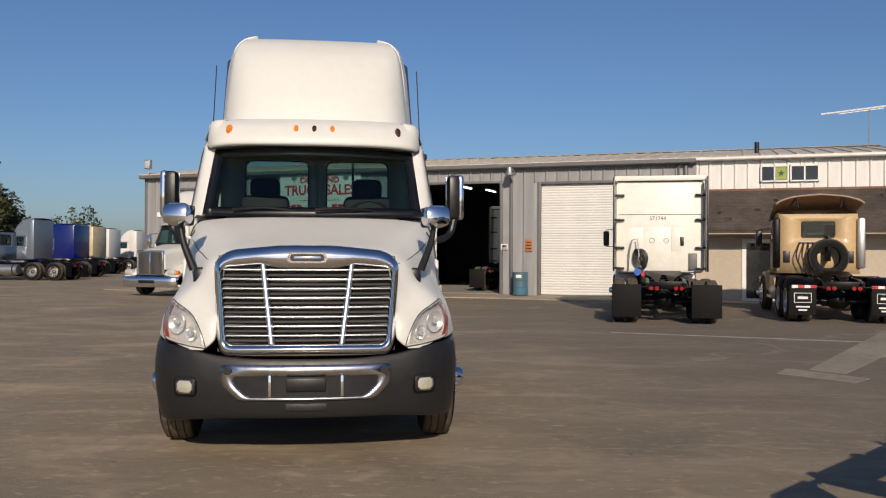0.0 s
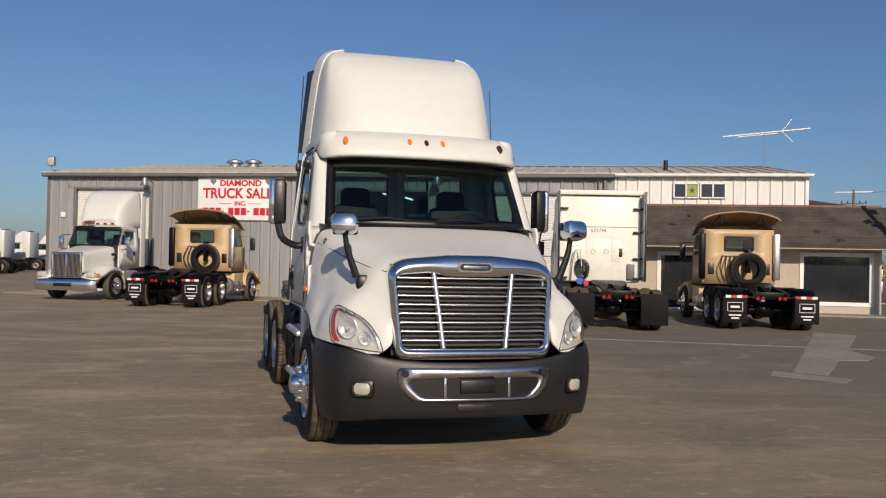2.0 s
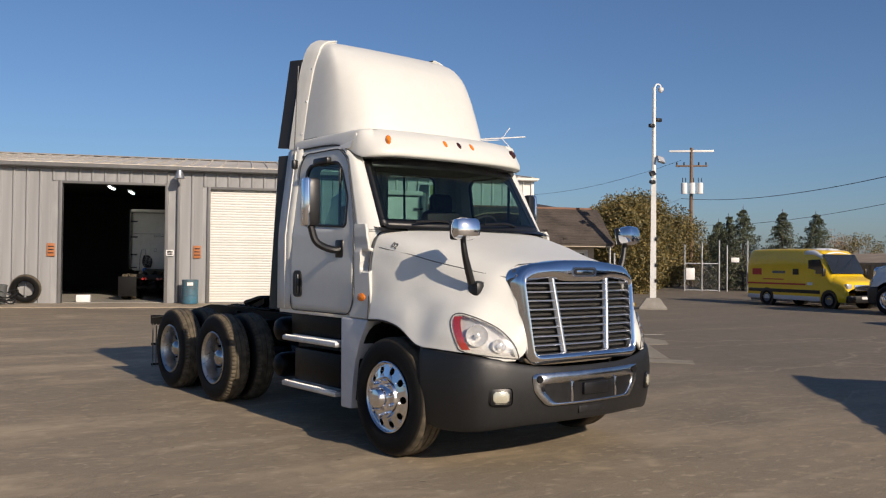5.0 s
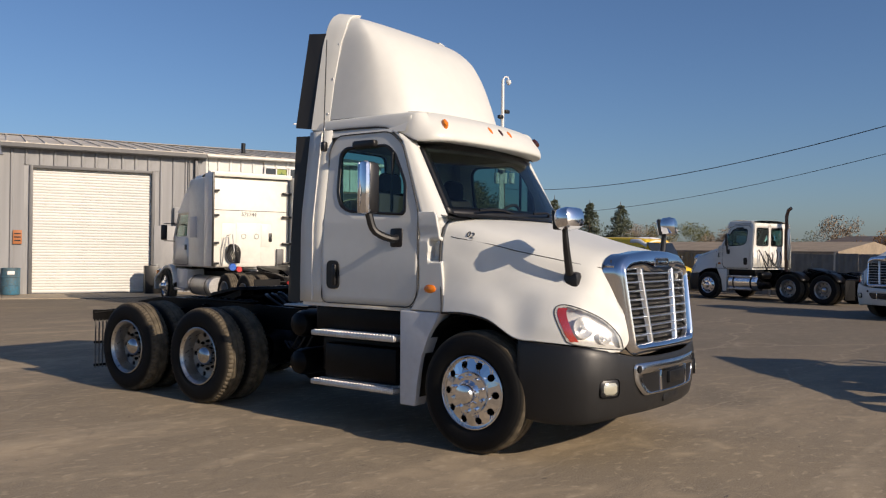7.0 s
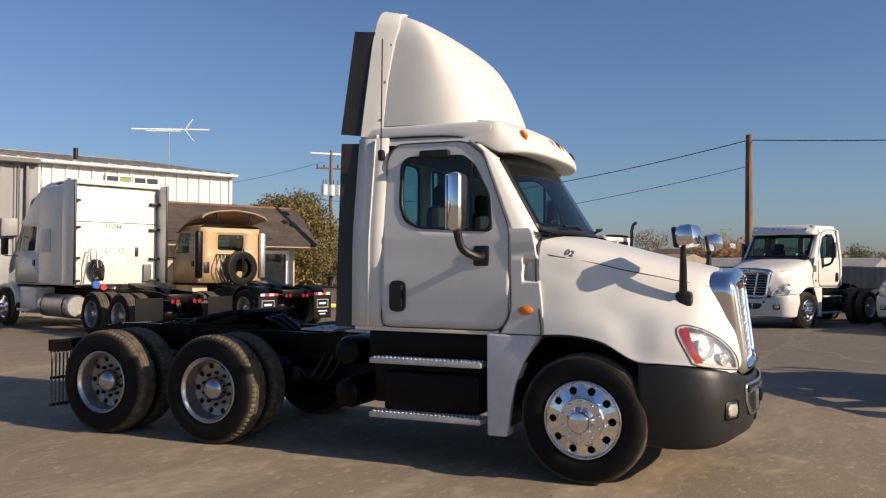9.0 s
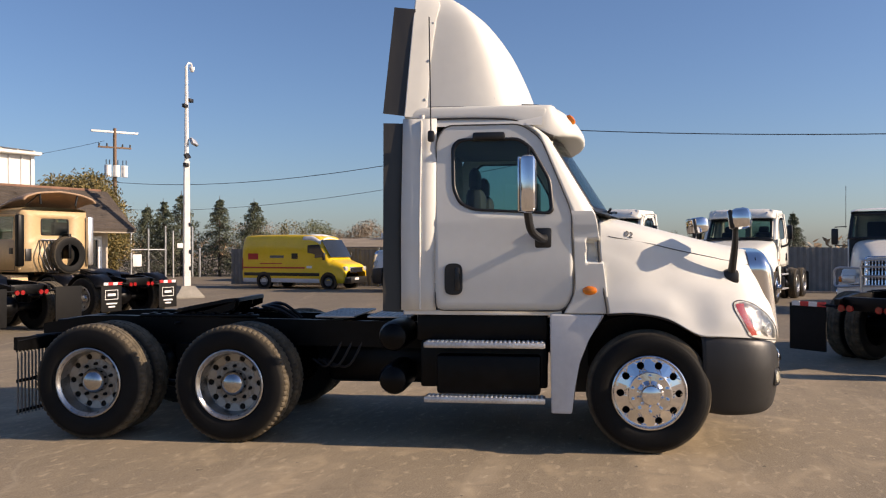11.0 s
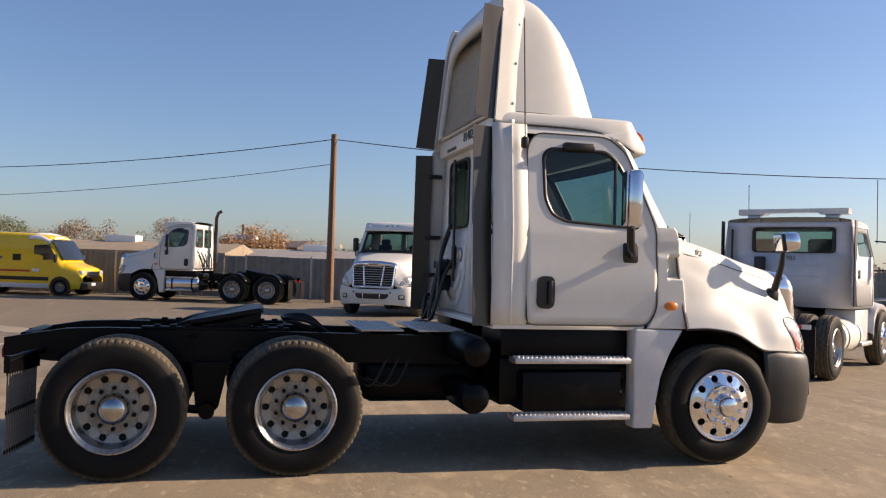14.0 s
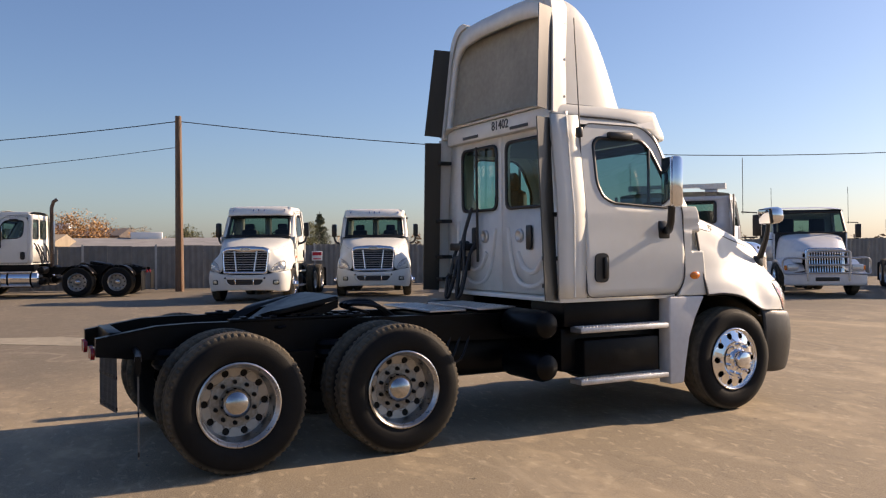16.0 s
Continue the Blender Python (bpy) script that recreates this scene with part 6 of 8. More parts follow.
for nm, a, b, lo, hi in (("office_window", 5.4, 7.8, 0.4, 2.2), ("office_door", 0.3, 1.6, 0.05, 2.15)):
    ow = thing(nm, "large dark office window in a white frame" if "window" in nm else "dark glass office door in a pale frame", nm.split("_")[1], FACADE @ pose(a, OFF + 0.06, lo))
    w, h = b - a, hi - lo
    bm = bmesh.new()
    for l, q in (((-0.07, -0.07), (w + 0.07, 0.07)), ((-0.07, h - 0.07), (w + 0.07, h + 0.07)), ((-0.07, 0), (0.07, h)), ((w - 0.07, 0), (w + 0.07, h))):
        box(bm, (l[0], -0.1, l[1]), (q[0], 0.06, q[1]))
    part("frame", bm, M_SIGNW, ow)
    part("pane", B((0.07, -0.01, 0.07), (w - 0.07, 0.01, h - 0.07)), M_DGLASS, ow)
skirt = part("skirt_roof", prism(bmesh.new(), [(-2.05, 2.42), (-2.05, 2.5), (-0.35, 3.98), (-0.2, 4.0), (-0.2, 2.42)], -1.4, 8.6), M_SHINGLE, office, "brown shingled skirt roof")
rnd = random.Random(4)
for r in range(13):
    f0, f1 = r / 13, (r + 1) / 13
    bm = bmesh.new()
    ya, za, yb, zb = -2.07 + 1.72 * f0, 2.5 + 1.5 * f0, -2.07 + 1.72 * f1, 2.5 + 1.5 * f1
    prism(bm, [(ya, za + 0.035), (ya, za), (yb, zb), (yb, zb + 0.012)], -1.42, 8.62 - 0.36 * f0)
    part("shingle_course", bm, M_SHINGLE, skirt)
for k in range(70):
    f = rnd.randrange(13) / 13
    x = rnd.uniform(-1.4, 7.9)
    ya, za, yb, zb = -2.075 + 1.72 * f, 2.505 + 1.5 * f, -2.075 + 1.72 * (f + 0.07), 2.505 + 1.5 * (f + 0.07)
    part("shingle", prism(bmesh.new(), [(ya, za + 0.036), (ya, za), (yb, zb), (yb, zb + 0.014)], x, x + rnd.uniform(0.2, 0.5)), M_SHINGLE, skirt)
part("hip_roof", grid_mesh(bmesh.new(), [[(5.85, 0.2, 4.02), (8.25, -0.35, 3.95)], [(5.85, 4.0, 4.72), (8.9, 4.0, 4.3)], [(5.85, 9.0, 4.3), (9.2, 9.0, 2.6)]]), M_SHINGLE, office)
part("hip_end", grid_mesh(bmesh.new(), [[(8.6, -2.05, 2.45), (9.25, 9.0, 2.45)], [(8.27, -0.35, 3.95), (8.9, 4.0, 4.3)]]), M_SHINGLE, office)
part("ridge_trim", B((-1.4, -0.4, 3.96), (8.3, -0.2, 4.06), 0.02), mat("rusty_flashing", (0.2, 0.1, 0.06), 0.7, vary=0.2), office)
part("soffit", B((-1.4, -2.03, 2.38), (8.55, OFF, 2.42)), M_STUCCO, office)
for z1, h1 in ((1.35, 0.35), (0.85, 0.4)):
    mb = thing("meter_box", "small grey meter box on the office end wall", "box", FACADE @ pose(8.16, OFF + 0.5, z1), "meter boxes")
    part("case", B((0, -0.15, 0), (0.15, 0.15, h1), 0.015), M_TIN, mb)

# apron, patches, painted lines
def slab(name, pts, z, material, label, local=None):
    bm = prism(bmesh.new(), pts, -0.05, z, "z")
    ob = tagged(part(name, bm, material, None, "", 0), label, "pavement", kind="structure")
    if local is not None:
        ob.matrix_basis = local
    return ob


for k in range(9):
    a = -26.2 + 3.0 * k
    slab("pavement", [(a, -2.6 - 0.4 * (k % 2)), (a + 2.985, -2.6 - 0.4 * (k % 3 == 0)), (a + 2.985, 0.1), (a, 0.1)], 0.03 + 0.003 * (k % 3), M_CONC, "tan dusty concrete apron before the workshop", FACADE)
slab("pavement", [(0.8, -2.4), (8.8, -2.4), (8.8, -0.9), (0.8, -0.9)], 0.06, M_CONC2, "pale concrete walk before the office", FACADE)
slab("pavement", [(10.8, 20.28), (11.31, 19.26), (8.6, 15.7), (8.3, 14.45), (7.76, 13.86), (7.2, 13.9), (5.64, 11.88), (5.32, 12.32)], 0.006, M_PATCH, "pale worn concrete strip let into the asphalt")
slab("pavement", [(5.03, 12.41), (5.75, 11.43), (5.39, 11.07), (4.69, 11.91)], 0.0075, M_PATCH, "pale worn concrete strip let into the asphalt")
M_LINE = mat("worn_line_paint", (0.36, 0.34, 0.3), 0.8, vary=0.25, scale=8)
slab("road_marking", [(3.6, 18.15), (9.6, 15.8), (9.55, 15.68), (3.55, 18.03)], 0.004, M_LINE, "worn white painted line")

# ---- poles, wires, fence ----
lp = thing("light_pole", "white square lamp post on a pale pyramid footing", "lamp post", pose(18.15, 24.3, 0))
part("footing", lathe(bmesh.new(), [(0.0, 0.72), (0.06, 0.72), (0.42, 0.34), (0.44, 0.0)], "z", 4), M_CONC2, lp)
bm = lathe(bmesh.new(), [(0.4, 0.165), (5.0, 0.125), (5.0, 0.0)], "z", 4)
lathe(bm, [(5.0, 0.085), (8.5, 0.055), (8.5, 0.0)], "z", 8)
part("pole", bm, mat("pole_white_paint", (0.8, 0.79, 0.75), 0.5, vary=0.08), lp, "white painted pole")
for z in (1.0, 1.6, 2.6):
    part("pole_hole", B((-0.05, -0.16, z), (0.05, -0.12, z + 0.14), 0.01), M_BLACK, lp)
for x, z, ry, k in ((0.14, 5.66, 8, 0.75), (-0.25, 5.12, -15, 0.55)):
    part("floodlight", B((-0.25, -0.2, -0.18), (0.25, -0.06, 0.18), 0.02, Matrix.Translation((x, -0.12, z)) @ Matrix.Rotation(radians(ry), 4, "Y") @ Matrix.Rotation(radians(-30), 4, "X") @ Matrix.Scale(k, 4)), M_TIN if x > 0 else M_BUMPER, lp, "flat floodlight head")
    part("flood_lens", B((-0.22, -0.21, -0.15), (0.22, -0.2, 0.15), 0.005, Matrix.Translation((x, -0.12, z)) @ Matrix.Rotation(radians(ry), 4, "Y") @ Matrix.Rotation(radians(-30), 4, "X") @ Matrix.Scale(k, 4)), M_LENS if x > 0 else M_BLACK, lp)
for x, z in ((0.2, 7.25), (-0.18, 7.0), (-0.12, 4.85)):
    part("camera_unit", B((x - 0.12, -0.12, z - 0.07), (x + 0.12, 0.02, z + 0.07), 0.03), M_BUMPER, lp)
part("dome_arm", tube(bmesh.new(), [(0, 0, 8.45), (0.1, -0.02, 8.62), (0.26, -0.05, 8.6), (0.3, -0.05, 8.48)], 0.03, 8, 10), M_SIGNW, lp)
part("dome_camera", lathe(bmesh.new(), [(8.5, 0.0), (8.5, 0.1), (8.42, 0.1), (8.34, 0.06), (8.3, 0.0)], "z", 14, (0.3, -0.05, 0)), M_SIGNW, lp)


def timber_pole(x, y, h, label, arms=False):
    p = thing("utility_pole", label, "pole", pose(x, y, 0))
    part("post", cyl(bmesh.new(), (0, 0, 0), (0.0, 0.0, h), 0.17, 14, 0.12), M_WOOD, p)
    if arms:
        q = Matrix.Rotation(radians(-40), 4, "Z")
        part("cross_arm", B((-1.7, -0.08, h - 0.35), (1.7, 0.08, h - 0.2), 0.01, q), M_SIGNW, p, "pale cross arm")
        part("cross_arm", B((-1.2, -0.08, h - 1.5), (1.2, 0.08, h - 1.38), 0.01, q), M_WOOD, p)
        for k in (-1.6, -0.8, 0.8, 1.6):
            part("insulator", cyl(bmesh.new(), q @ Vector((k * 0.7, 0, h - 1.4)), q @ Vector((k * 0.7, 0, h - 1.15)), 0.06, 8), M_BUMPER, p)
        if h > 10:
            for k in (-0.6, 0.0, 0.6):
                can = part("transformer", cyl(bmesh.new(), q @ Vector((k, -0.36, h - 3.65)), q @ Vector((k, -0.36, h - 2.8)), 0.24, 14), M_SIGNW, p, "white transformer can")
                for d in (-0.12, 0.12):
                    part("bushing", cyl(bmesh.new(), q @ Vector((k + d, -0.38, h - 2.75)), q @ Vector((k + d, -0.38, h - 2.4)), 0.035, 6), M_BUMPER, can)
    else:
        part("conduit", cyl(bmesh.new(), (-0.17, -0.05, 0), (-0.14, -0.03, h * 0.86), 0.035, 8), mat("rusty_conduit", (0.2, 0.1, 0.05), 0.7), p)
        part("bracket", B((-0.02, -0.05, h - 0.3), (0.25, 0.05, h - 0.15), 0.01), M_TIN, p)
    return p


timber_pole(25.1, 11.2, 6.8, "brown timber utility pole beside the fence")
timber_pole(45.9, 47.0, 10.9, "timber utility pole with grey transformers", True)
timber_pole(52.0, 78.0, 9.8, "timber utility pole with a cross arm", True)
timber_pole(70.0, -30.0, 8.0, "timber utility pole with a cross arm", True)
timber_pole(75.0, 20.0, 5.0, "distant timber utility pole", False)


def wire(a, b, sag, r=0.018):
    pts = []
    for k in range(25):
        f = k / 24
        pts.append((a[0] + (b[0] - a[0]) * f, a[1] + (b[1] - a[1]) * f, a[2] + (b[2] - a[2]) * f - sag * 4 * f * (1 - f)))
    w = tagged(part("overhead_wire", tube(bmesh.new(), pts, r, 5), M_BLACK, None), "thin black overhead wire", "wire", "overhead wires")
    return w


wire((25.1, 11.2, 6.6), (45.2, 47.4, 6.9), 1.0)
wire((25.1, 11.2, 5.6), (45.2, 47.4, 4.9), 0.9, 0.012)
wire((25.1, 11.2, 6.6), (16.0, -34.0, 7.0), 1.3)
wire((45.2, 47.4, 9.9), (52.0, 78.0, 9.4), 0.7, 0.014)
wire((45.2, 47.4, 6.9), (21.0, 33.0, 3.9), 0.4, 0.012)

fence = thing("sheet_fence", "grey corrugated sheet fence along the yard", "fence", None, kind="structure")
fs = bmesh.new()
prof = []
for k in range(9):
    prof.append((0.0 if k % 2 == 0 else 0.03, 0.1 * k))
grid_mesh(fs, [[(x, y, z) for x, y in prof] for z in (0.0, 1.0)])
FS = mesh_of("fence_sheet", fs, M_FENCE, 20)


def fence_run(x0, y0, x1, y1, h, n):
    a = math.atan2(y1 - y0, x1 - x0) - math.pi / 2
    L = math.hypot(x1 - x0, y1 - y0) / n
    for k in range(n):
        f = k / n
        child("sheet", FS, fence, Matrix.Translation((x0 + (x1 - x0) * f, y0 + (y1 - y0) * f, 0.02)) @ Matrix.Rotation(a, 4, "Z") @ Matrix.Diagonal((1, L / 0.8 * 0.995, h + 0.02 * (k % 3), 1)))
        if k % 3 == 0:
            child("post", FENCE_POST, fence, Matrix.Translation((x0 + (x1 - x0) * f, y0 + (y1 - y0) * f, 0)) @ Matrix.Rotation(a, 4, "Z") @ Matrix.Diagonal((1, 1, h + 0.1, 1)))


FENCE_POST = mesh_of("fence_post", B((-0.02, -0.04, 0), (0.06, 0.04, 1.0), 0.0), M_TIN)
fence_run(26.6, 0.0, 26.9, 12.0, 1.74, 13)
fence_run(26.9, 12.0, 29.3, 28.5, 1.74, 18)
fence_run(26.6, 0.0, 22.0, -22.0, 1.85, 24)
fn = thing("fence_notice", "small red and white notice on the sheet fence", "sign", pose(26.66, 5.45, 1.3, 0, 0, -90))
part("sheet", B((-0.23, -0.03, -0.2), (0.23, -0.015, 0.2), 0.003), M_SIGNW, fn)
for z0, z1, w in ((0.02, 0.16, 0.2), (-0.15, -0.1, 0.16)):
    part("print_bar", B((-w, -0.036, z0), (w, -0.03, z1)), M_SIGNR, fn)
M_WIRE = mat("chain_link_wire", (0.3, 0.3, 0.29), 0.5, 0.6, vary=0.1)


def chain_link(parent, x0, x1, h, step=0.16):
    """A panel of crossed wires between two posts, in the parent's xz plane."""
    bm = bmesh.new()
    w = x1 - x0
    for k in range(int((w + h) / step)):
        for flip in (0, 1):
            a, b = k * step - h, k * step
            ua, ub = max(0.0, a), min(w, b)
            pa, pb = (ua, ua - a), (ub, ub - a)
            if flip:
                pa, pb = (w - pa[0], pa[1]), (w - pb[0], pb[1])
            if ub - ua > 0.02:
                cyl(bm, (x0 + pa[0], 0, pa[1] + 0.05), (x0 + pb[0], 0, pb[1] + 0.05), 0.006, 3, None, False)
    return part("mesh_panel", bm, M_WIRE, parent, "galvanised chain-link mesh")


def yard_gate(m, posts, panels, h, sign):
    g = thing("yard_gate", "open chain-link gate with steel posts", "gate", m, "yard gates")
    for x, hp in posts:
        part("post", cyl(bmesh.new(), (x, 0, 0), (x, 0, hp), 0.055, 10), M_TIN, g)
    for x0, x1 in panels:
        chain_link(g, x0, x1, h)
        for z in (0.08, h):
            part("rail", cyl(bmesh.new(), (x0, 0, z), (x1, 0, z), 0.03, 8), M_TIN, g)
    for x, z, w, hs in sign:
        part("notice_plate", B((x - w / 2, -0.09, z), (x + w / 2, -0.06, z + hs), 0.004), M_SIGNW, g, "small white notice plate")
    return g


yard_gate(pose(26.2, 35.2, 0, 0, 0, -28), ((0, 2.7), (0.25, 2.3), (-2.4, 1.5)), ((-2.4, 0.0),), 1.4, ())
yard_gate(pose(36.5, 39.2, 0, 0, 0, -35), ((0.0, 3.0), (1.1, 3.1), (2.2, 3.3), (2.7, 3.0), (4.0, 3.3), (4.5, 1.9)), ((0.0, 1.1), (1.1, 2.2)), 1.8, ((0.35, 0.75, 0.55, 0.75), (3.2, 1.9, 0.5, 0.3)))
for x, y in ((19.3, 28.3), (18.6, 26.0)):
    ws_ = thing("wheel_stop", "yellow concrete wheel stop", "wheel stop", pose(x, y, 0, 0, 0, -20), "wheel stops")
    part("block", B((-0.18, -0.1, 0), (0.18, 0.1, 0.16), 0.04), M_YELLOW, ws_)

# antenna on the roof
an = thing("roof_antenna", "long silver television aerial on a thin mast", "antenna", FACADE @ pose(4.95, 4.0, 0))
part("mast", cyl(bmesh.new(), (0, 0, EAVE + 0.4), (0.0, 0, 7.5), 0.02, 6), M_TIN, an)
part("boom", cyl(bmesh.new(), (-1.75, -0.3, 7.25), (1.95, 0.3, 7.68), 0.03, 6), M_SIGNW, an)
part("boom", cyl(bmesh.new(), (-1.1, -0.2, 7.25), (0.6, 0.1, 7.45), 0.02, 6), M_SIGNW, an)
for k in range(9):
    x = -1.5 + 0.27 * k
    part("element", cyl(bmesh.new(), (x - 0.05, -0.45, 7.25 + 0.117 * (x + 1.75)), (x + 0.08, 0.45, 7.3 + 0.117 * (x + 1.75)), 0.009, 5), M_SIGNW, an)
for a, b in (((0.75, 0.1, 7.52), (1.15, 0.2, 8.05)), ((0.75, 0.1, 7.52), (1.2, 0.2, 7.1))):
    part("director", cyl(bmesh.new(), a, b, 0.018, 6), M_SIGNW, an)

# drum, bin, tyre by the doors
dm = thing("oil_drum", "rusty blue steel drum on the apron", "drum", FACADE @ pose(-7.95, -0.6, 0.05))
part("shell", lathe(bmesh.new(), [(0.0, 0.0), (0.0, 0.29), (0.02, 0.3), (0.3, 0.295), (0.31, 0.31), (0.33, 0.295), (0.58, 0.295), (0.59, 0.31), (0.61, 0.295), (0.88, 0.3), (0.9, 0.3), (0.9, 0.27), (0.86, 0.27), (0.86, 0.0)], "z", 24), M_BLUEDRUM, dm)
part("paper", B((-0.1, -0.315, 0.68), (0.12, -0.3, 0.8), 0.003), M_SIGNW, dm)
bn = thing("waste_bin", "grey plastic bin beside the wall", "bin", FACADE @ pose(-14.5, -0.7, 0.05))
part("body", lathe(bmesh.new(), [(0, 0), (0, 0.2), (0.62, 0.26), (0.66, 0.28), (0.7, 0.2), (0.72, 0)], "z", 20), mat("grey_plastic", (0.12, 0.13, 0.13), 0.6), bn)
ot = thing("loose_tyre", "old tyre leaning against the wall", "tyre", FACADE @ pose(-13.75, -0.3, 0.55) @ Matrix.Rotation(radians(90), 4, "Z") @ Matrix.Rotation(radians(-12), 4, "Y"))
child("tyre", TY_DRIVE, ot)
for s1, h1 in ((-3.4, 1.0), (-2.95, 0.75)):
    bb = thing("black_box", "black plastic box beside the roller door", "box", FACADE @ pose(s1, -0.6, 0.04), "black boxes")
    part("body", B((-0.25, -0.2, 0), (0.25, 0.2, h1), 0.03), M_BLACK, bb)
cr = thing("white_bucket", "white plastic tub inside the open door", "bucket", FACADE @ pose(-11.9, 0.6, 0.05))
part("body", B((-0.25, -0.18, 0), (0.25, 0.18, 0.28), 0.03), M_SIGNW, cr)
hz = thing("hose_reel", "heap of black hose by the bin", "hose", FACADE @ pose(-14.2, -1.0, 0.05))
for k in range(4):
    part("coil", tube(bmesh.new(), [(0.3 * math.cos(a) * (1 + 0.1 * k), 0.25 * math.sin(a + k), 0.12 + 0.1 * k + 0.1 * math.sin(2 * a + k)) for a in np.linspace(0, 6.28, 18)], 0.02, 6), M_BLACK, hz)

# ---- the other vehicles ----
def hollow_cab(t, paint, y0, y1, z0, zb, z1, hw=1.12, slant=0.35, rear=(-0.45, 0.45, 2.1, 2.6), lean=0.06, doors=True):
    """A cab of plates with real window openings."""
    def px(z):
        return hw - lean * max(0.0, z - zb) / (z1 - zb)
    for sgn in (-1, 1):
        out = rounded([(y1, z0), (y1, z1), (y0 + slant, z1), (y0, zb), (y0, z0)], 0.08, 3)
        win = rounded([(y1 - 0.3, zb + 0.04), (y1 - 0.3, z1 - 0.16), (y0 + slant + 0.02, z1 - 0.16), (y0 + 0.14, zb + 0.04)], 0.06, 3)
        pl = lambda y, z, s=sgn: (s * px(z), y, z)
        dr = shell(part("cab_side", holed(bmesh.new(), out, win, pl), paint, t, "", 40), 0.04)
        part("side_pane", flat(bmesh.new(), win, lambda y, z, s=sgn: (s * (px(z) - 0.02), y, z)), M_GLASS, dr).visible_shadow = False
        if doors:
            part("door_gap", tube(bmesh.new(), [(sgn * (px(z) + 0.002), y, z) for y, z in ((y1 - 0.2, z0 + 0.05), (y1 - 0.2, z1 - 0.08), (y0 + slant, z1 - 0.08), (y0 + 0.05, zb), (y0 + 0.1, z0 + 0.05), (y1 - 0.2, z0 + 0.05))], 0.008, 5), M_SEAM, dr)
            part("handle", B((sgn * hw - 0.015, y1 - 0.42, zb - 0.36), (sgn * hw + 0.025, y1 - 0.28, zb - 0.2), 0.01), M_BLACK, dr)
    out = [(-hw, z0), (hw, z0), (px(z1), z1), (-px(z1), z1)]
    win = rounded([(rear[0], rear[2]), (rear[1], rear[2]), (rear[1], rear[3]), (rear[0], rear[3])], 0.07, 3)
    rw = shell(part("rear_wall", holed(bmesh.new(), out, win, lambda u, z: (u, y1, z)), paint, t, "", 40), 0.04)
    c0 = np.mean(np.array(win), axis=0)
    shell(part("window_seal", holed(bmesh.new(), [tuple(c0 + (np.array(p) - c0) * 1.06) for p in win], [tuple(c0 + (np.array(p) - c0) * 0.97) for p in win], lambda u, z: (u, y1 + 0.012, z)), M_BLACK, rw), 0.02)
    part("rear_pane", flat(bmesh.new(), win, lambda u, z: (u, y1 - 0.01, z)), M_GLASS, rw).visible_shadow = False
    def fr(u, f, d=0.0):
        z = zb + (z1 - zb) * f
        return (u * px(z), y0 + slant * f - 0.14 * (1 - u * u) - d, z)
    o = [(-1, 0), (1, 0), (1, 1), (-1, 1)]
    i = [(-0.92, 0.06), (0.92, 0.06), (0.92, 0.86), (-0.92, 0.86)]
    bm = grid_mesh(bmesh.new(), [[fr(u, f) for u in np.linspace(-1, 1, 13)] for f in (0.0, 0.06)])
    grid_mesh(bm, [[fr(u, f) for u in np.linspace(-1, 1, 13)] for f in (0.86, 1.0)])
    for sgn in (-1, 1):
        grid_mesh(bm, [[fr(sgn * u, f) for f in (0, 0.06, 0.86, 1)] for u in (0.92, 1.0)])
    shell(part("screen_frame", bm, M_BLACK, t), 0.03)
    part("windscreen", grid_mesh(bmesh.new(), [[fr(u, f, -0.01) for u in np.linspace(-0.92, 0.92, 12)] for f in (0.06, 0.86)]), M_SHIELD, t).visible_shadow = False
    rows = [[(0, y, z1 + 0.1), (0.6 * hw, y, z1 + 0.09), (0.92 * hw, y, z1 + 0.05), (px(z1) + 0.005, y, z1 - 0.01)] for y in (y0 + slant - 0.14, y0 + slant + 0.2, y1)]
    rows[0] = [(x, y - 0.0, z - 0.06) for x, y, z in rows[0]]
    bm = grid_mesh(bmesh.new(), patch(rows, 6, 10), mirror=True)
    bmesh.ops.remove_doubles(bm, verts=bm.verts, dist=0.0005)
    part("cab_roof", bm, paint, t, "", 60)
    part("cab_floor", B((-hw + 0.05, y0, z0), (hw - 0.05, y1 - 0.02, z0 + 0.06)), M_INT, t)
    part("firewall", B((-hw + 0.03, y0 + 0.02, z0), (hw - 0.03, y0 + 0.1, zb)), M_INT, t)
    for x in (-0.5, 0.5):
        part("seat", B((x - 0.25, y1 - 0.55, z0 + 0.3), (x + 0.25, y1 - 0.38, z1 - 0.28), 0.06), M_INT, t, "dark seat")
    return rw


def arm_mirror(t, y, z, x=1.12, shell_mat=None):
    for sgn in (-1, 1):
        mr = part("side_mirror", B((sgn * (x + 0.28) - 0.09, y - 0.06, z - 0.02), (sgn * (x + 0.28) + 0.09, y + 0.05, z + 0.44), 0.03), shell_mat or M_BLACK, t)
        for z1, z2, z3 in ((0.5, 0.48, 0.42), (-0.05, -0.04, 0.0)):
            bm = tube(bmesh.new(), [(sgn * (x - 0.03), y + 0.1, z + z1), (sgn * (x + 0.28), y, z + z2), (sgn * (x + 0.28), y, z + z3)], 0.014, 6)
            part("mirror_bar", bm, M_BLACK, mr)


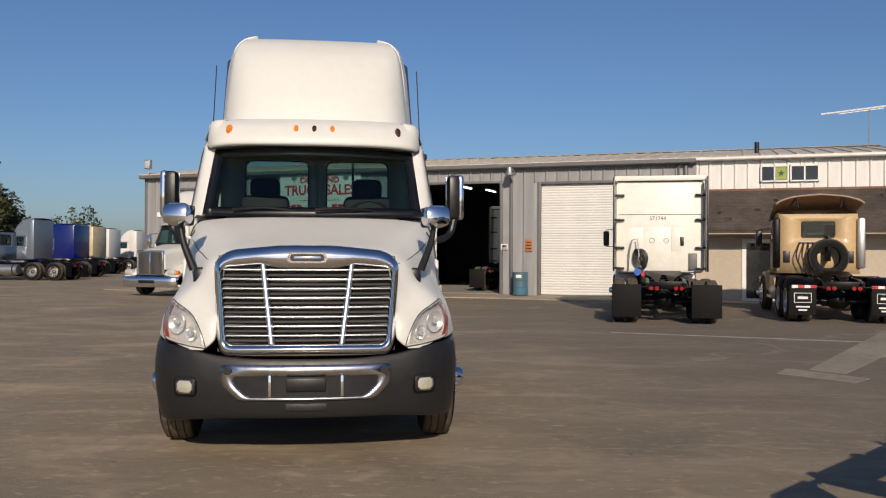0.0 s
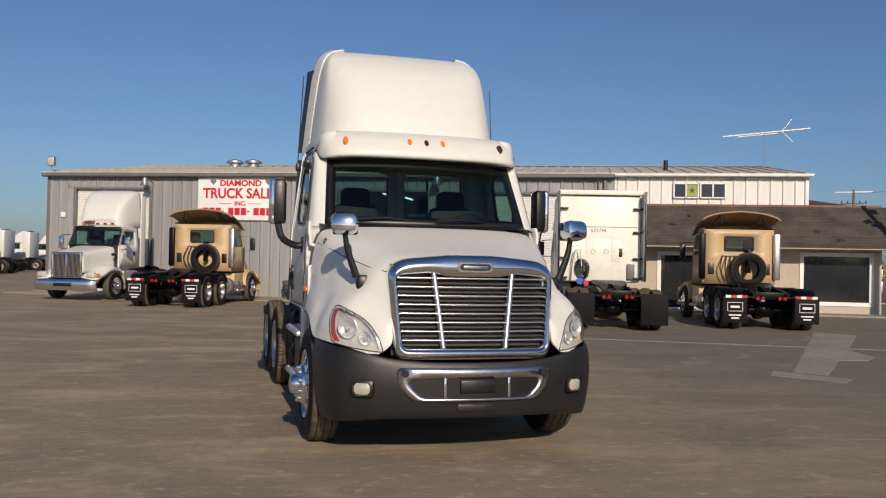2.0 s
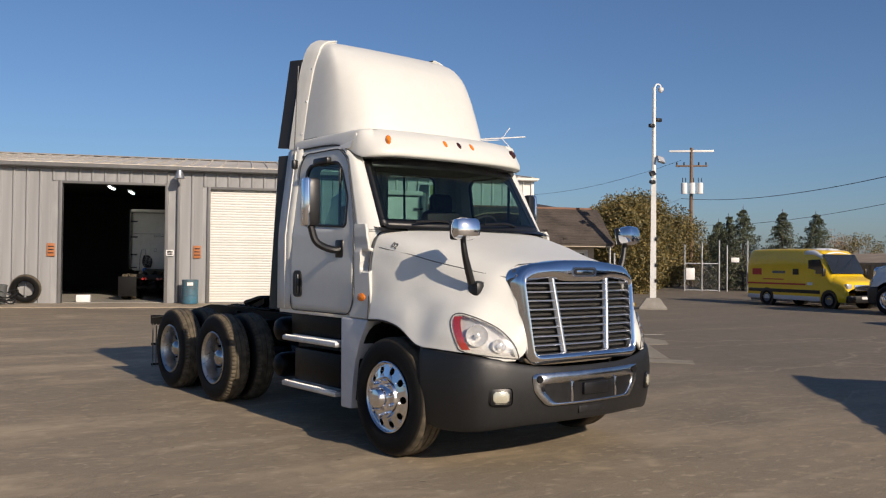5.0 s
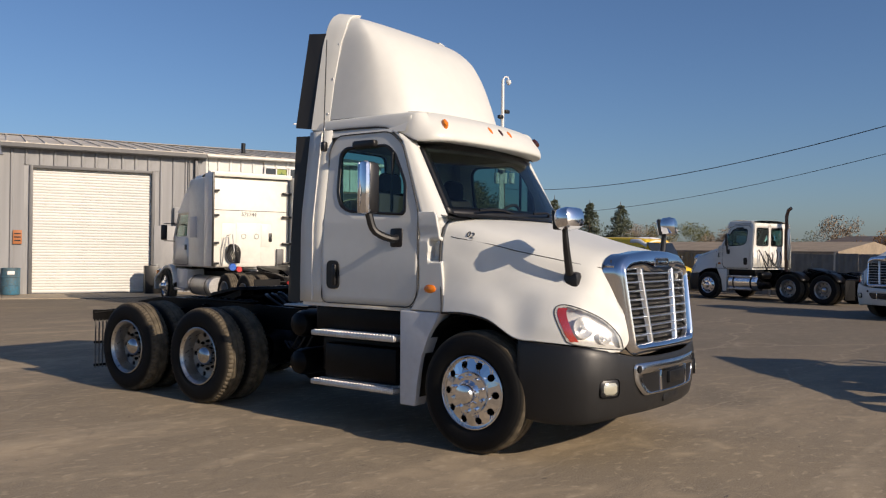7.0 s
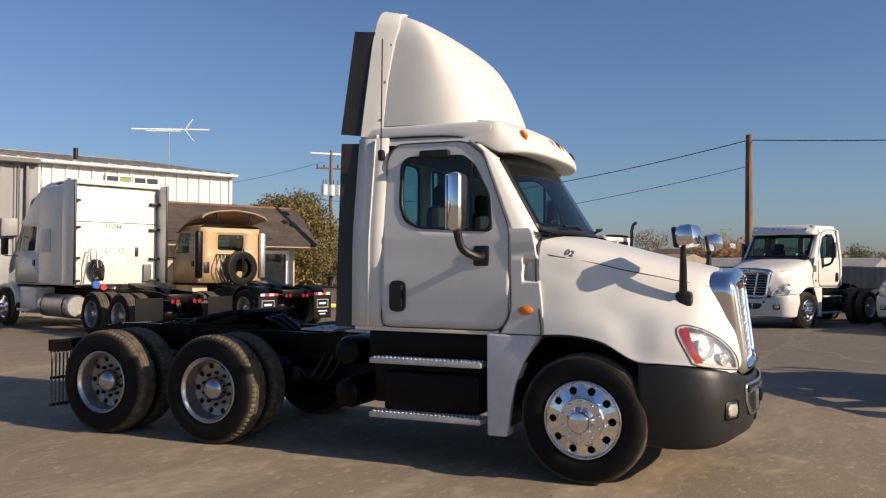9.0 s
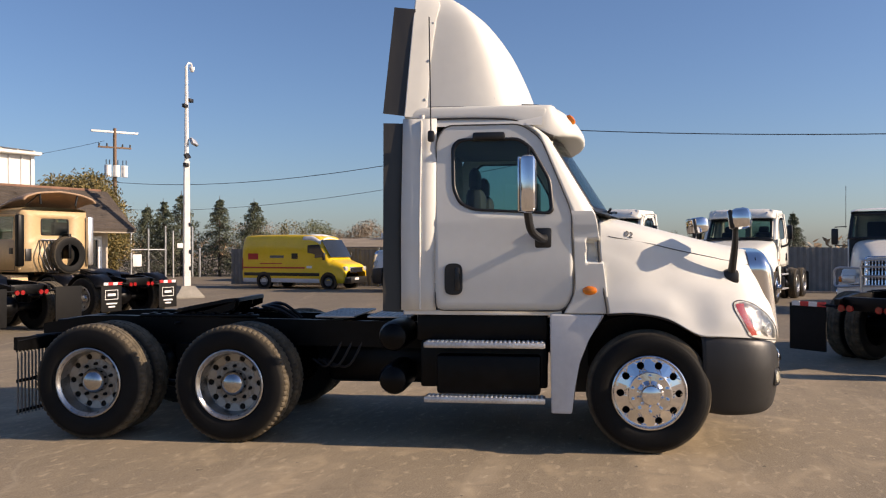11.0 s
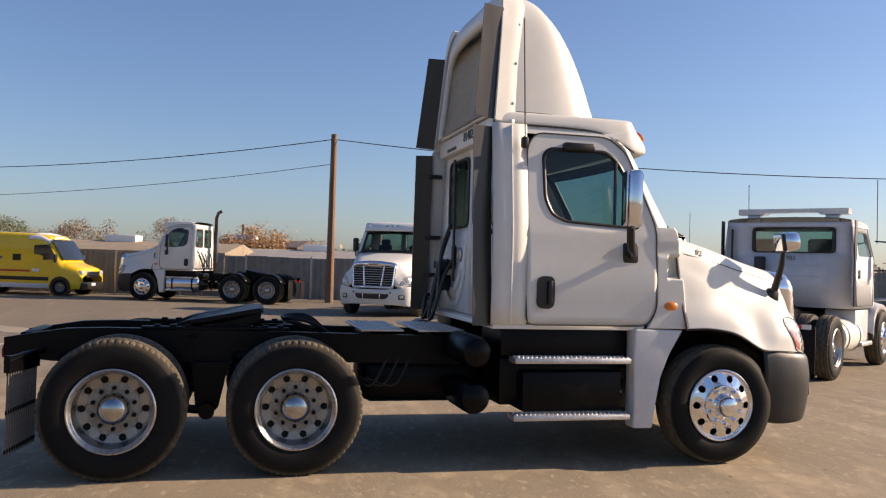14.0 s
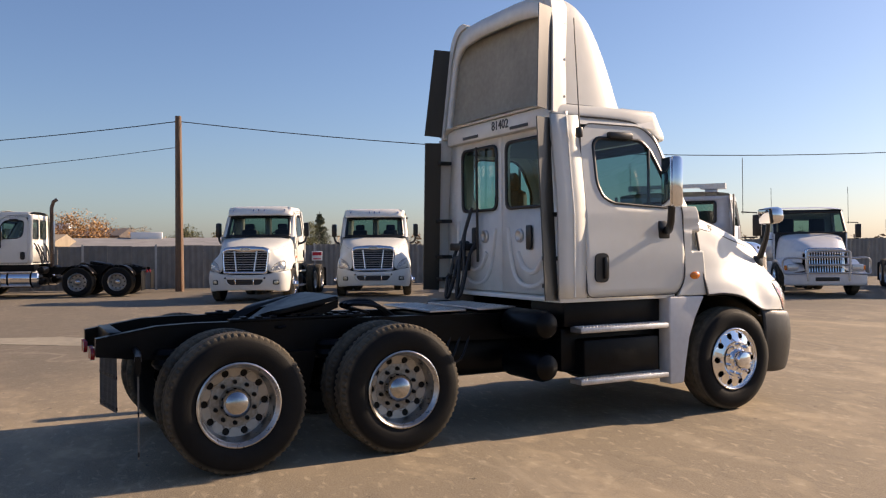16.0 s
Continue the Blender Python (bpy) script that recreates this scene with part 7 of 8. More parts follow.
def tank(t, y0, y1, material, x=0.88, r=0.3, z=0.62):
    for sgn in (-1, 1):
        bm = lathe(bmesh.new(), [(y0, 0.0), (y0, r * 0.86), (y0 + 0.04, r), (y1 - 0.04, r), (y1, r * 0.86), (y1, 0)], "y", 24, (sgn * x, 0, z))
        tk = part("fuel_tank", bm, material, t, "round aluminium fuel tank")
        for y in (y0 + 0.25, y1 - 0.25):
            part("tank_strap", lathe(bmesh.new(), [(y - 0.03, r + 0.006), (y + 0.03, r + 0.006)], "y", 24, (sgn * x, 0, z)), M_CHASSIS, tk)


def flap_tape(t, end, white=False):
    for sgn in (-1, 1):
        for k in range(4):
            x = sgn * (0.68 + 0.145 * k)
            part("reflector_tape", B((x - 0.068, end + 0.0, 0.86), (x + 0.068, end + 0.012, 0.93)), M_STRIPE_R if k % 2 == 0 else M_TAPE_W, t)
        if white:
            for z, w in ((0.4, 0.16), (0.32, 0.1)):
                part("print_bar", B((sgn * 0.93 - w, end - 0.008, z - 0.018), (sgn * 0.93 + w, end - 0.004, z + 0.018)), M_TAPE_W, t)
            bm = holed(bmesh.new(), [(sgn * 0.93 - 0.2, 0.5), (sgn * 0.93 + 0.2, 0.5), (sgn * 0.93 + 0.2, 0.74), (sgn * 0.93 - 0.2, 0.74)], [(sgn * 0.93 - 0.187, 0.513), (sgn * 0.93 + 0.187, 0.513), (sgn * 0.93 + 0.187, 0.727), (sgn * 0.93 - 0.187, 0.727)], lambda u, z: (u, end - 0.006, z))
            part("print_frame", bm, M_TAPE_W, t)
            part("print_bar", B((sgn * 0.93 - 0.12, end - 0.008, 0.59), (sgn * 0.93 + 0.12, end - 0.004, 0.65)), M_TAPE_W, t)


def nose(t, paint, kind):
    """Bonnet, wings, grille, bumper and lamps ahead of the cab (cowl at y = 0.45)."""
    if kind == "square":
        rows = [[(0, y, zt), (w * 0.75, y, zt - 0.02), (w, y, zt - 0.14), (w + 0.02, y, 1.35), (w + 0.03, y, 1.0)] for y, zt, w in ((0.5, 2.0, 0.86), (0.0, 1.92, 0.74), (-0.6, 1.82, 0.64), (-1.15, 1.74, 0.58))]
        fx, fz = 1.2, 1.17
    else:
        rows = [[(0, y, zt), (w * 0.7, y, zt - 0.03), (w, y, zt - 0.16), (w + 0.1, y, 1.4), (w + 0.12, y, 1.05)] for y, zt, w in ((0.5, 2.0, 0.98), (0.0, 1.9, 0.86), (-0.6, 1.72, 0.7), (-1.15, 1.5, 0.56))]
        fx, fz = 1.2, 1.16
    bm = grid_mesh(bmesh.new(), patch(rows, 16, 18), mirror=True)
    bmesh.ops.remove_doubles(bm, verts=bm.verts, dist=0.0005)
    hd = shell(part("bonnet", bm, paint, t, "", 50), 0.02)
    for sgn in (-1, 1):
        arc = [(0.66, 0.62), (0.6, 0.92), (0.36, 1.12), (0.0, fz), (-0.36, 1.1), (-0.68, 0.96), (-1.0, 0.86), (-1.2, 0.7)]
        c = spline(arc, 22)
        bm = grid_mesh(bmesh.new(), [[(sgn * 0.6, y, z + 0.12) for y, z in c], [(sgn * 0.95, y, z + 0.07) for y, z in c], [(sgn * fx, y, z) for y, z in c], [(sgn * (fx + 0.01), y + 0.0, z - 0.1) for y, z in c]])
        wg = shell(part("wing", bm, paint, t, "", 50), 0.02)
        part("headlight", B((sgn * 0.95 - 0.17, -1.24, 0.82), (sgn * 0.95 + 0.17, -1.05, 1.02), 0.05), M_LENS, wg, "clear headlight")
        part("turn_lamp", B((sgn * 1.15 - 0.05, -1.16, 0.83), (sgn * 1.15 + 0.05, -1.0, 0.98), 0.03), M_AMBER, wg)
        part("cab_step", B((min(sgn * 0.85, sgn * 1.2), 0.7, 0.42), (max(sgn * 0.85, sgn * 1.2), 1.5, 0.5), 0.02), M_STEP, t)
        part("step_box", B((min(sgn * 0.6, sgn * 1.12), 0.72, 0.5), (max(sgn * 0.6, sgn * 1.12), 1.7, 1.08), 0.03), paint if kind != "square" else M_ALU2, t)
    gw, g0, g1 = (0.52, 0.85, 1.66) if kind == "square" else (0.5, 0.72, 1.45)
    gy_ = lambda z: -1.2 + (0.0 if kind == "square" else 0.12 * max(0, z - 0.7))
    bm = holed(bmesh.new(), rounded([(-gw - 0.07, g0 - 0.05), (gw + 0.07, g0 - 0.05), (gw + 0.07, g1 + 0.07), (-gw - 0.07, g1 + 0.07)], 0.1, 4), rounded([(-gw, g0), (gw, g0), (gw, g1), (-gw, g1)], 0.06, 4), lambda u, z: (u, gy_(z) - 0.02, z))
    gr = shell(part("grille", bm, M_CHROME, t, "chrome framed grille"), 0.12)
    part("grille_back", flat(bmesh.new(), [(-gw, g0), (gw, g0), (gw, g1), (-gw, g1)], lambda u, z: (u, gy_(z) + 0.06, z)), M_BLACK, gr)
    if kind == "square":
        for k in range(21):
            x = -gw + 2 * gw * (k + 0.5) / 21
            part("grille_bar", B((x - 0.013, -1.215, g0), (x + 0.013, -1.19, g1), 0.0), M_CHROME, gr)
        part("grille_post", B((-0.03, -1.235, g0), (0.03, -1.21, g1), 0.008), M_CHROME, gr)
    else:
        for k in range(13):
            x = -gw + 2 * gw * (k + 0.5) / 13
            bm = prism(bmesh.new(), [(gy_(g0) - 0.03, g0), (gy_(g1) - 0.03, g1), (gy_(g1), g1), (gy_(g0), g0)], x - 0.014, x + 0.014)
            part("grille_bar", bm, M_CHROME, gr)
    bmat = M_CHROME if kind == "square" else paint
    bp = part("bumper", grid_mesh(bmesh.new(), patch([[(x, -1.42 + 0.2 * (x / 1.2) ** 4 + dy, z) for x in (-1.22, -0.9, 0, 0.9, 1.22)] for z, dy in ((0.36, 0.05), (0.42, 0.0), (0.7, 0.0), (0.76, 0.05))], 6, 24)), bmat, t, "polished bumper" if kind == "square" else "", 50)
    shell(bp, 0.04)
    part("bumper_slot", B((-0.35, -1.435, 0.5), (0.35, -1.41, 0.62), 0.01), M_BLACK, bp)
    part("engine_bay", B((-0.52, -1.1, 0.55), (0.52, 0.45, 1.3), 0.03), M_CHASSIS, t)


def canopy(t, material, y0, y1, z0, z1, hw, drop=0.28):
    rows = [[(0, y, z), (hw * 0.55, y, z - drop * 0.22), (hw * 0.88, y + 0.02, z - drop * 0.62), (hw, y + 0.03, z - drop)] for y, z in ((y0, z0), (y0 + (y1 - y0) * 0.35, z0 + (z1 - z0) * 0.6), (y0 + (y1 - y0) * 0.75, z0 + (z1 - z0) * 0.95), (y1, z1))]
    bm = grid_mesh(bmesh.new(), patch(rows, 14, 14), mirror=True)
    bmesh.ops.remove_doubles(bm, verts=bm.verts, dist=0.0005)
    cp = shell(part("roof_deflector", bm, material, t, "curved dusty roof deflector", 60), 0.05)
    for sgn in (-1, 1):
        part("strut", cyl(bmesh.new(), (sgn * 0.55, y1 - 0.1, z0 + 0.05), (sgn * 0.6, y1 - 0.08, z1 - 0.1), 0.03), M_BLACK, cp)
        part("strut", cyl(bmesh.new(), (sgn * 0.8, y1 - 0.4, z0), (sgn * 0.6, y1 - 0.1, z1 - 0.12), 0.02), M_BLACK, cp)
    return cp


def spare(t, x, y, z):
    sp = new("spare_tyre")
    sp.parent = t
    sp.matrix_basis = Matrix.Translation((x, y, z)) @ Matrix.Rotation(radians(90), 4, "Z")
    child("tyre", TY_DRIVE, sp, Matrix.Translation((-0.14, 0, 0)))
    part("holder", B((-0.2, -0.05, -0.1), (0.1, 0.05, 0.6), 0.02), M_CHASSIS, sp)


def quarter_fenders(t, rear, material, half=False):
    for y in rear:
        for sgn in (-1, 1):
            arc = [(y + 0.6 * math.cos(a), 0.52 + 0.6 * math.sin(a)) for a in np.linspace(radians(25), radians(155), 12)]
            bm = grid_mesh(bmesh.new(), [[(sgn * 0.62, p, z) for p, z in arc], [(sgn * 1.24, p, z) for p, z in arc]])
            shell(part("rear_fender", bm, material, t, "", 50), 0.012)


def tan_truck(m):
    t = thing("tan_tractor", "tan day-cab tractor with a spare tyre behind the cab", "truck", m, "tan tractors")
    rear, end = (3.3, 4.6), 5.35
    chassis(t, rear=rear, end=end, nuts=False, flap="plain")
    rw = hollow_cab(t, M_BEIGE, 0.45, 2.0, 1.15, 2.0, 2.82, 1.08, rear=(-0.42, 0.42, 2.16, 2.6))
    nose(t, M_BEIGE, "sloped")
    canopy(t, M_BEIGE2, 0.75, 2.25, 2.95, 3.38, 1.16)
    spare(t, -0.22, 2.25, 1.6)
    arm_mirror(t, 0.55, 1.95)
    tank(t, 1.0, 2.2, M_ALU2)
    flap_tape(t, end, True)
    quarter_fenders(t, rear, M_CHASSIS)
    for x in (-0.83, 0.83):
        part("rear_vent", B((x - 0.09, 2.0, 1.45), (x + 0.09, 2.03, 1.78), 0.01), M_BLACK, rw)
        part("exhaust_guard", B((x * 1.33 - 0.1, 1.95, 1.3), (x * 1.33 + 0.1, 2.12, 2.7), 0.05), M_ALU2 if x < 0 else M_CHASSIS, t, "tall exhaust shield")
    for k in range(4):
        part("air_line", tube(bmesh.new(), [(0.5 - 0.12 * k, 2.03, 2.0), (0.6 - 0.15 * k, 2.2, 1.6), (0.4 - 0.1 * k, 2.25, 1.2), (0.3, 2.5, 1.12)], 0.02, 6, 14), M_BLACK, t)
    part("grab_rail", cyl(bmesh.new(), (-0.5, 2.06, 2.03), (0.5, 2.06, 2.03), 0.018, 8), M_TIN, rw)
    return t


def facing(x, y, fx, fy):
    """The pose of a vehicle with its front axle at (x, y), facing the way (fx, fy)."""
    return Matrix.Translation((x, y, 0)) @ Matrix.Rotation(math.atan2(fx, -fy), 4, "Z")


F1, F2 = 0.24, 0.97
tan = tan_truck(facing(9.75 + 5.2 * F1, 20.7 + 5.2 * F2, F1, F2))
copy_thing(tan, facing(-7.0 + 5.3 * F1, 28.0 + 5.3 * F2, F1, F2))

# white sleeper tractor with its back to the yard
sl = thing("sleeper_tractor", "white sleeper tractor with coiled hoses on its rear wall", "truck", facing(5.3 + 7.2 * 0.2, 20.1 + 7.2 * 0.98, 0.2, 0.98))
rear, end = (5.0, 6.3), 7.1
chassis(sl, rear=rear, end=end, nuts=False, flap="plain")
hollow_cab(sl, M_WHITE2, 0.45, 2.0, 1.15, 2.0, 2.85, 1.15, rear=(-0.3, 0.3, 2.2, 2.5))
nose(sl, M_WHITE2, "sloped")
sb = part("sleeper_box", B((-1.2, 1.95, 1.15), (1.2, 3.75, 3.72), 0.12), M_CREAM, sl, "tall white sleeper box")
rows = [[(0, y, z), (0.8, y, z - 0.03), (1.1, y, z - 0.15), (1.18, y, 2.75)] for y, z in ((0.85, 2.95), (1.3, 3.4), (2.0, 3.8), (2.8, 3.86))]
bm = grid_mesh(bmesh.new(), patch(rows, 12, 12), mirror=True)
bmesh.ops.remove_doubles(bm, verts=bm.verts, dist=0.0005)
part("roof_fairing", bm, M_WHITE2, sl, "", 60)
bmr = M_SEAM
part("wall_seam", B((-1.1, 3.75, 2.76), (1.1, 3.757, 2.775)), bmr, sb)
part("roof_rim", B((-1.22, 3.6, 3.7), (1.22, 3.86, 3.84), 0.03), M_CREAM, sb)
# thin dark strip drawn as the shadow line beneath the roof rim
part("rim_shade_strip", B((-1.12, 3.75, 3.68), (1.12, 3.77, 3.7)), M_SEAM, sb)
for x in (-0.18, 0.2):
    part("vent_roundel", lathe(bmesh.new(), [(3.745, 0.085), (3.765, 0.08), (3.77, 0.06), (3.76, 0.05), (3.76, 0)], "y", 20, (x, 0, 2.05)), M_CREAM, sb)
    part("vent_ring", lathe(bmesh.new(), [(3.768, 0.07), (3.774, 0.065), (3.768, 0.058)], "y", 20, (x, 0, 2.05)), M_GREYTRIM, sb)
part("vent_slot", B((-0.65, 3.74, 1.9), (-0.55, 3.77, 2.15), 0.01), M_BLACK, sb)
for x0, x1, z0, z1 in ((-0.62, -0.32, 1.75, 2.4), (-0.3, 0.42, 1.3, 2.42), (0.44, 0.85, 1.75, 2.4)):
    part("pressed_panel", B((x0, 3.74, z0), (x1, 3.756, z1), 0.006), M_CREAM, sb)
for sgn in (-1, 1):
    part("side_extender", B((sgn * 1.24 - 0.02, 3.5, 1.2), (sgn * 1.24 + 0.02, 4.15, 3.78), 0.015), M_WHITE2, sl, "white side extender")
    for z in (1.28, 1.85, 2.62, 3.3):
        part("extender_bracket", B((min(sgn * 0.95, sgn * 1.22), 3.76, z - 0.03), (max(sgn * 0.95, sgn * 1.22), 3.86, z + 0.03), 0.01), M_BLACK, sl)
    part("extender_edge", B((sgn * 1.24 - 0.026, 4.13, 1.2), (sgn * 1.24 + 0.026, 4.18, 3.78), 0.008), M_BLACK, sl, "black rubber edge")
    part("flap_board", B((min(sgn * 0.58, sgn * 1.27), end + 0.0, 0.16), (max(sgn * 0.58, sgn * 1.27), end + 0.02, 0.95), 0.01), M_RUBBER, sl, "broad black mudflap")
    part("grille_vent", B((sgn * 1.21 - 0.01, 2.2, 2.0), (sgn * 1.21 + 0.01, 2.75, 2.6), 0.004), M_SKIRT, sb)
text("unit_number", "571744", 0.15, M_GREYTRIM, Matrix.Translation((0.05, 3.757, 2.66)) @ Matrix.Rotation(math.pi, 4, "Z") @ UP, sb)
for k in range(6):
    a0 = 0.3 * k
    part("hose_coil", tube(bmesh.new(), [(0.52 + 0.2 * math.cos(a) * (1 - 0.08 * k), 3.84 + 0.02 * k, 1.55 + 0.26 * math.sin(a + a0)) for a in np.linspace(0, 6.28, 20)], 0.016, 6), M_BLACK, sl, "coiled air hoses")
part("hose_hook", tube(bmesh.new(), [(0.85, 3.8, 1.2), (0.82, 3.9, 1.7), (0.75, 3.9, 2.05), (0.6, 3.95, 2.1), (0.55, 3.95, 1.6)], 0.018, 6), M_TIN, sl)
part("glad_hand", lathe(bmesh.new(), [(-0.05, 0), (-0.05, 0.1), (0.05, 0.1), (0.05, 0)], "y", 12, (0.6, 3.95, 1.18)), mat("blue_coupling", (0.02, 0.12, 0.5), 0.4), sl, "blue hose coupling")
part("glad_hand", lathe(bmesh.new(), [(-0.05, 0), (-0.05, 0.08), (0.05, 0.08), (0.05, 0)], "y", 12, (0.42, 3.97, 1.12)), M_STRIPE_R, sl, "red hose coupling")
part("rear_ladder", B((-1.0, 3.77, 1.25), (-0.78, 3.82, 1.7), 0.015), M_GREYTRIM, sl)
arm_mirror(sl, 0.6, 1.95, 1.2)
tank(sl, 1.9, 3.6, M_ALU2)
quarter_fenders(sl, (), M_CHASSIS)

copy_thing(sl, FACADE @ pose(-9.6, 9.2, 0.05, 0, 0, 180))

# white square-nosed tractor facing the yard
pt = thing("square_nosed_tractor", "white square-nosed tractor with chrome grille and bumper", "truck", facing(-10.6, 33.0, -0.32, -0.947))
chassis(pt, rear=(3.9, 5.2), end=6.0, nuts=False, flap="plain", nose=-1.0)
hollow_cab(pt, M_WHITE, 0.45, 1.9, 1.15, 2.0, 2.72, 1.05)
nose(pt, M_WHITE, "square")
rows = [[(0, y, z), (w * 0.8, y, z - 0.02), (w, y + 0.05, z - 0.25), (w + 0.05, y + 0.1, 2.72)] for y, z, w in ((0.75, 2.95, 0.75), (1.0, 3.55, 0.85), (1.5, 4.05, 0.95), (1.95, 4.2, 1.0))]
bm = grid_mesh(bmesh.new(), patch(rows, 14, 12), mirror=True)
bmesh.ops.remove_doubles(bm, verts=bm.verts, dist=0.0005)
shell(part("roof_fairing", bm, M_WHITE, pt, "tall white roof fairing", 60), 0.03)
part("side_panel", B((-1.12, 1.9, 1.2), (-1.08, 2.25, 4.0), 0.01), M_WHITE, pt)
part("side_panel", B((1.08, 1.9, 1.2), (1.12, 2.25, 4.0), 0.01), M_WHITE, pt)
for k in range(5):
    x = -0.6 + 0.3 * k
    part("marker_lamp", B((x - 0.05, 0.66, 2.8), (x + 0.05, 0.76, 2.87), 0.02), M_RED if k else M_AMBER, pt)
arm_mirror(pt, 0.5, 1.9, 1.08, M_CHROME)
tank(pt, 1.1, 2.3, M_CHROME)
part("air_cleaner", B((1.0, 0.0, 1.62), (1.07, 0.32, 1.72), 0.03), M_BLACK, pt)


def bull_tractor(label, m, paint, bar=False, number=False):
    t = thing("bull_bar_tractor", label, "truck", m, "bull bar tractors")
    rear, end = ((3.4,), 4.72) if number else ((3.7, 5.0), 5.8)
    chassis(t, rear=rear, end=end, nuts=False, flap="plain")
    rw = hollow_cab(t, paint, 0.45, 2.0, 1.1, 2.0, 2.63 if number else 2.78, 1.15, 0.42, rear=(-0.8, 0.58, 2.09, 2.53) if number else (-0.62, 0.62, 2.06, 2.46))
    nose(t, paint, "sloped")
    arm_mirror(t, 0.45, 1.85, 1.2)
    tank(t, 1.3, 2.6, M_WHITE2)
    flap_tape(t, end)
    g = new("bull_bar")
    g.parent = t
    for z in (0.75, 1.0, 1.25):
        part("bar", tube(bmesh.new(), [(-0.62, -1.45, z), (-0.6, -1.55, z), (0.6, -1.55, z), (0.62, -1.45, z)], 0.03, 8), M_ALU2, g)
    for sgn in (-1, 1):
        part("hoop", tube(bmesh.new(), [(sgn * 0.6, -1.55, 0.5), (sgn * 0.62, -1.55, 1.3), (sgn * 0.5, -1.55, 1.42), (0, -1.55, 1.44)], 0.035, 8, 14), M_ALU2, g)
        part("wing_hoop", tube(bmesh.new(), [(sgn * 0.62, -1.5, 0.75), (sgn * 1.2, -1.4, 0.72), (sgn * 1.27, -1.3, 0.9), (sgn * 1.22, -1.35, 1.2), (sgn * 0.62, -1.5, 1.2)], 0.03, 8, 16), M_ALU2, g)
        part("side_extender", B((sgn * 1.17 - 0.012, 1.95, 1.15), (sgn * 1.17 + 0.012, 2.1 if number else 2.4, 2.66 if number else 2.75), 0.01), M_BUMPER, t, "dark side extender")
        part("whip_aerial", cyl(bmesh.new(), (sgn * 1.2, 0.5, 2.3), (sgn * 1.2, 0.55, 3.5), 0.008, 5), M_BLACK, t)
    if bar:
        bm = bmesh.new()
        prism(bm, [(-0.98, 2.79), (-0.5, 2.79), (-0.46, 2.83), (0.46, 2.83), (0.5, 2.79), (0.98, 2.79), (0.98, 2.9), (-0.98, 2.9)], 1.5, 1.75, "y")
        part("light_bar", bm, M_ALU2, t, "long flat grey roof bar")
        for x in (-0.7, 0.7):
            part("bar_foot", B((x - 0.12, 1.55, 2.62), (x + 0.12, 1.7, 2.79), 0.01), M_ALU2, t)
        part("wall_slot", B((0.85, 1.99, 1.5), (0.95, 2.02, 1.75), 0.01), M_GREYTRIM, rw)
        for k in range(3):
            part("pressed_line", B((-0.6, 2.0, 1.45 + 0.2 * k), (0.7, 2.008, 1.46 + 0.2 * k)), M_SKIRT, rw)
        part("hose_post", cyl(bmesh.new(), (0.98, 2.06, 1.15), (0.98, 2.06, 2.5), 0.022, 8), M_BLACK, t)
        part("valve_box", B((0.58, 2.01, 1.43), (0.72, 2.1, 1.68), 0.012), M_BLACK, t, "small black valve box")
        part("hose_holder", B((0.36, 2.01, 1.55), (0.55, 2.14, 2.0), 0.03), M_BLACK, t, "black hose holder")
        for x, z, d in ((0.94, 1.75, 0.1), (0.9, 1.5, 0.16), (0.84, 1.35, 0.1), (0.5, 1.6, 0.12)):
            part("air_line", tube(bmesh.new(), [(x + 0.04, 2.08, z + 0.3), (x, 2.16, z), (x - d, 2.2, z - 0.3), (x - 2 * d, 2.14, z - 0.2), (x - 2.2 * d, 2.08, z + 0.1)], 0.018, 6, 18), M_BLACK, t)
        coil = [(0.7 + 0.05 * math.cos(k), 2.12 + 0.05 * math.sin(k), 1.4 - 0.011 * k) for k in np.arange(0, 38, 0.6)]
        part("coiled_line", tube(bmesh.new(), coil, 0.01, 5), M_BLACK, t, "coiled black air line")
    if number:
        text("unit_number", "1982", 0.115, M_GREYTRIM, Matrix.Translation((-0.05, 2.006, 1.98)) @ Matrix.Rotation(math.pi, 4, "Z") @ UP, rw)
    return t


M_GREYPAINT = mat("pale_grey_truck_paint", (0.74, 0.74, 0.75), 0.35, vary=0.05, scale=2, coat=0.3)
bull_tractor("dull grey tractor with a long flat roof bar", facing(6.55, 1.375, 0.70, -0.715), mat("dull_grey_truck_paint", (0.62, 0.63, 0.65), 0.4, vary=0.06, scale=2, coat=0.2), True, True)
bull_tractor("pale grey tractor with a tubular bull bar", facing(15.6, 1.4, -0.95, 0.3), M_WHITE2)
bull_tractor("silver-grey tractor with a tubular bull bar", facing(12.0, -7.6, -0.87, 0.49), M_GREYPAINT)

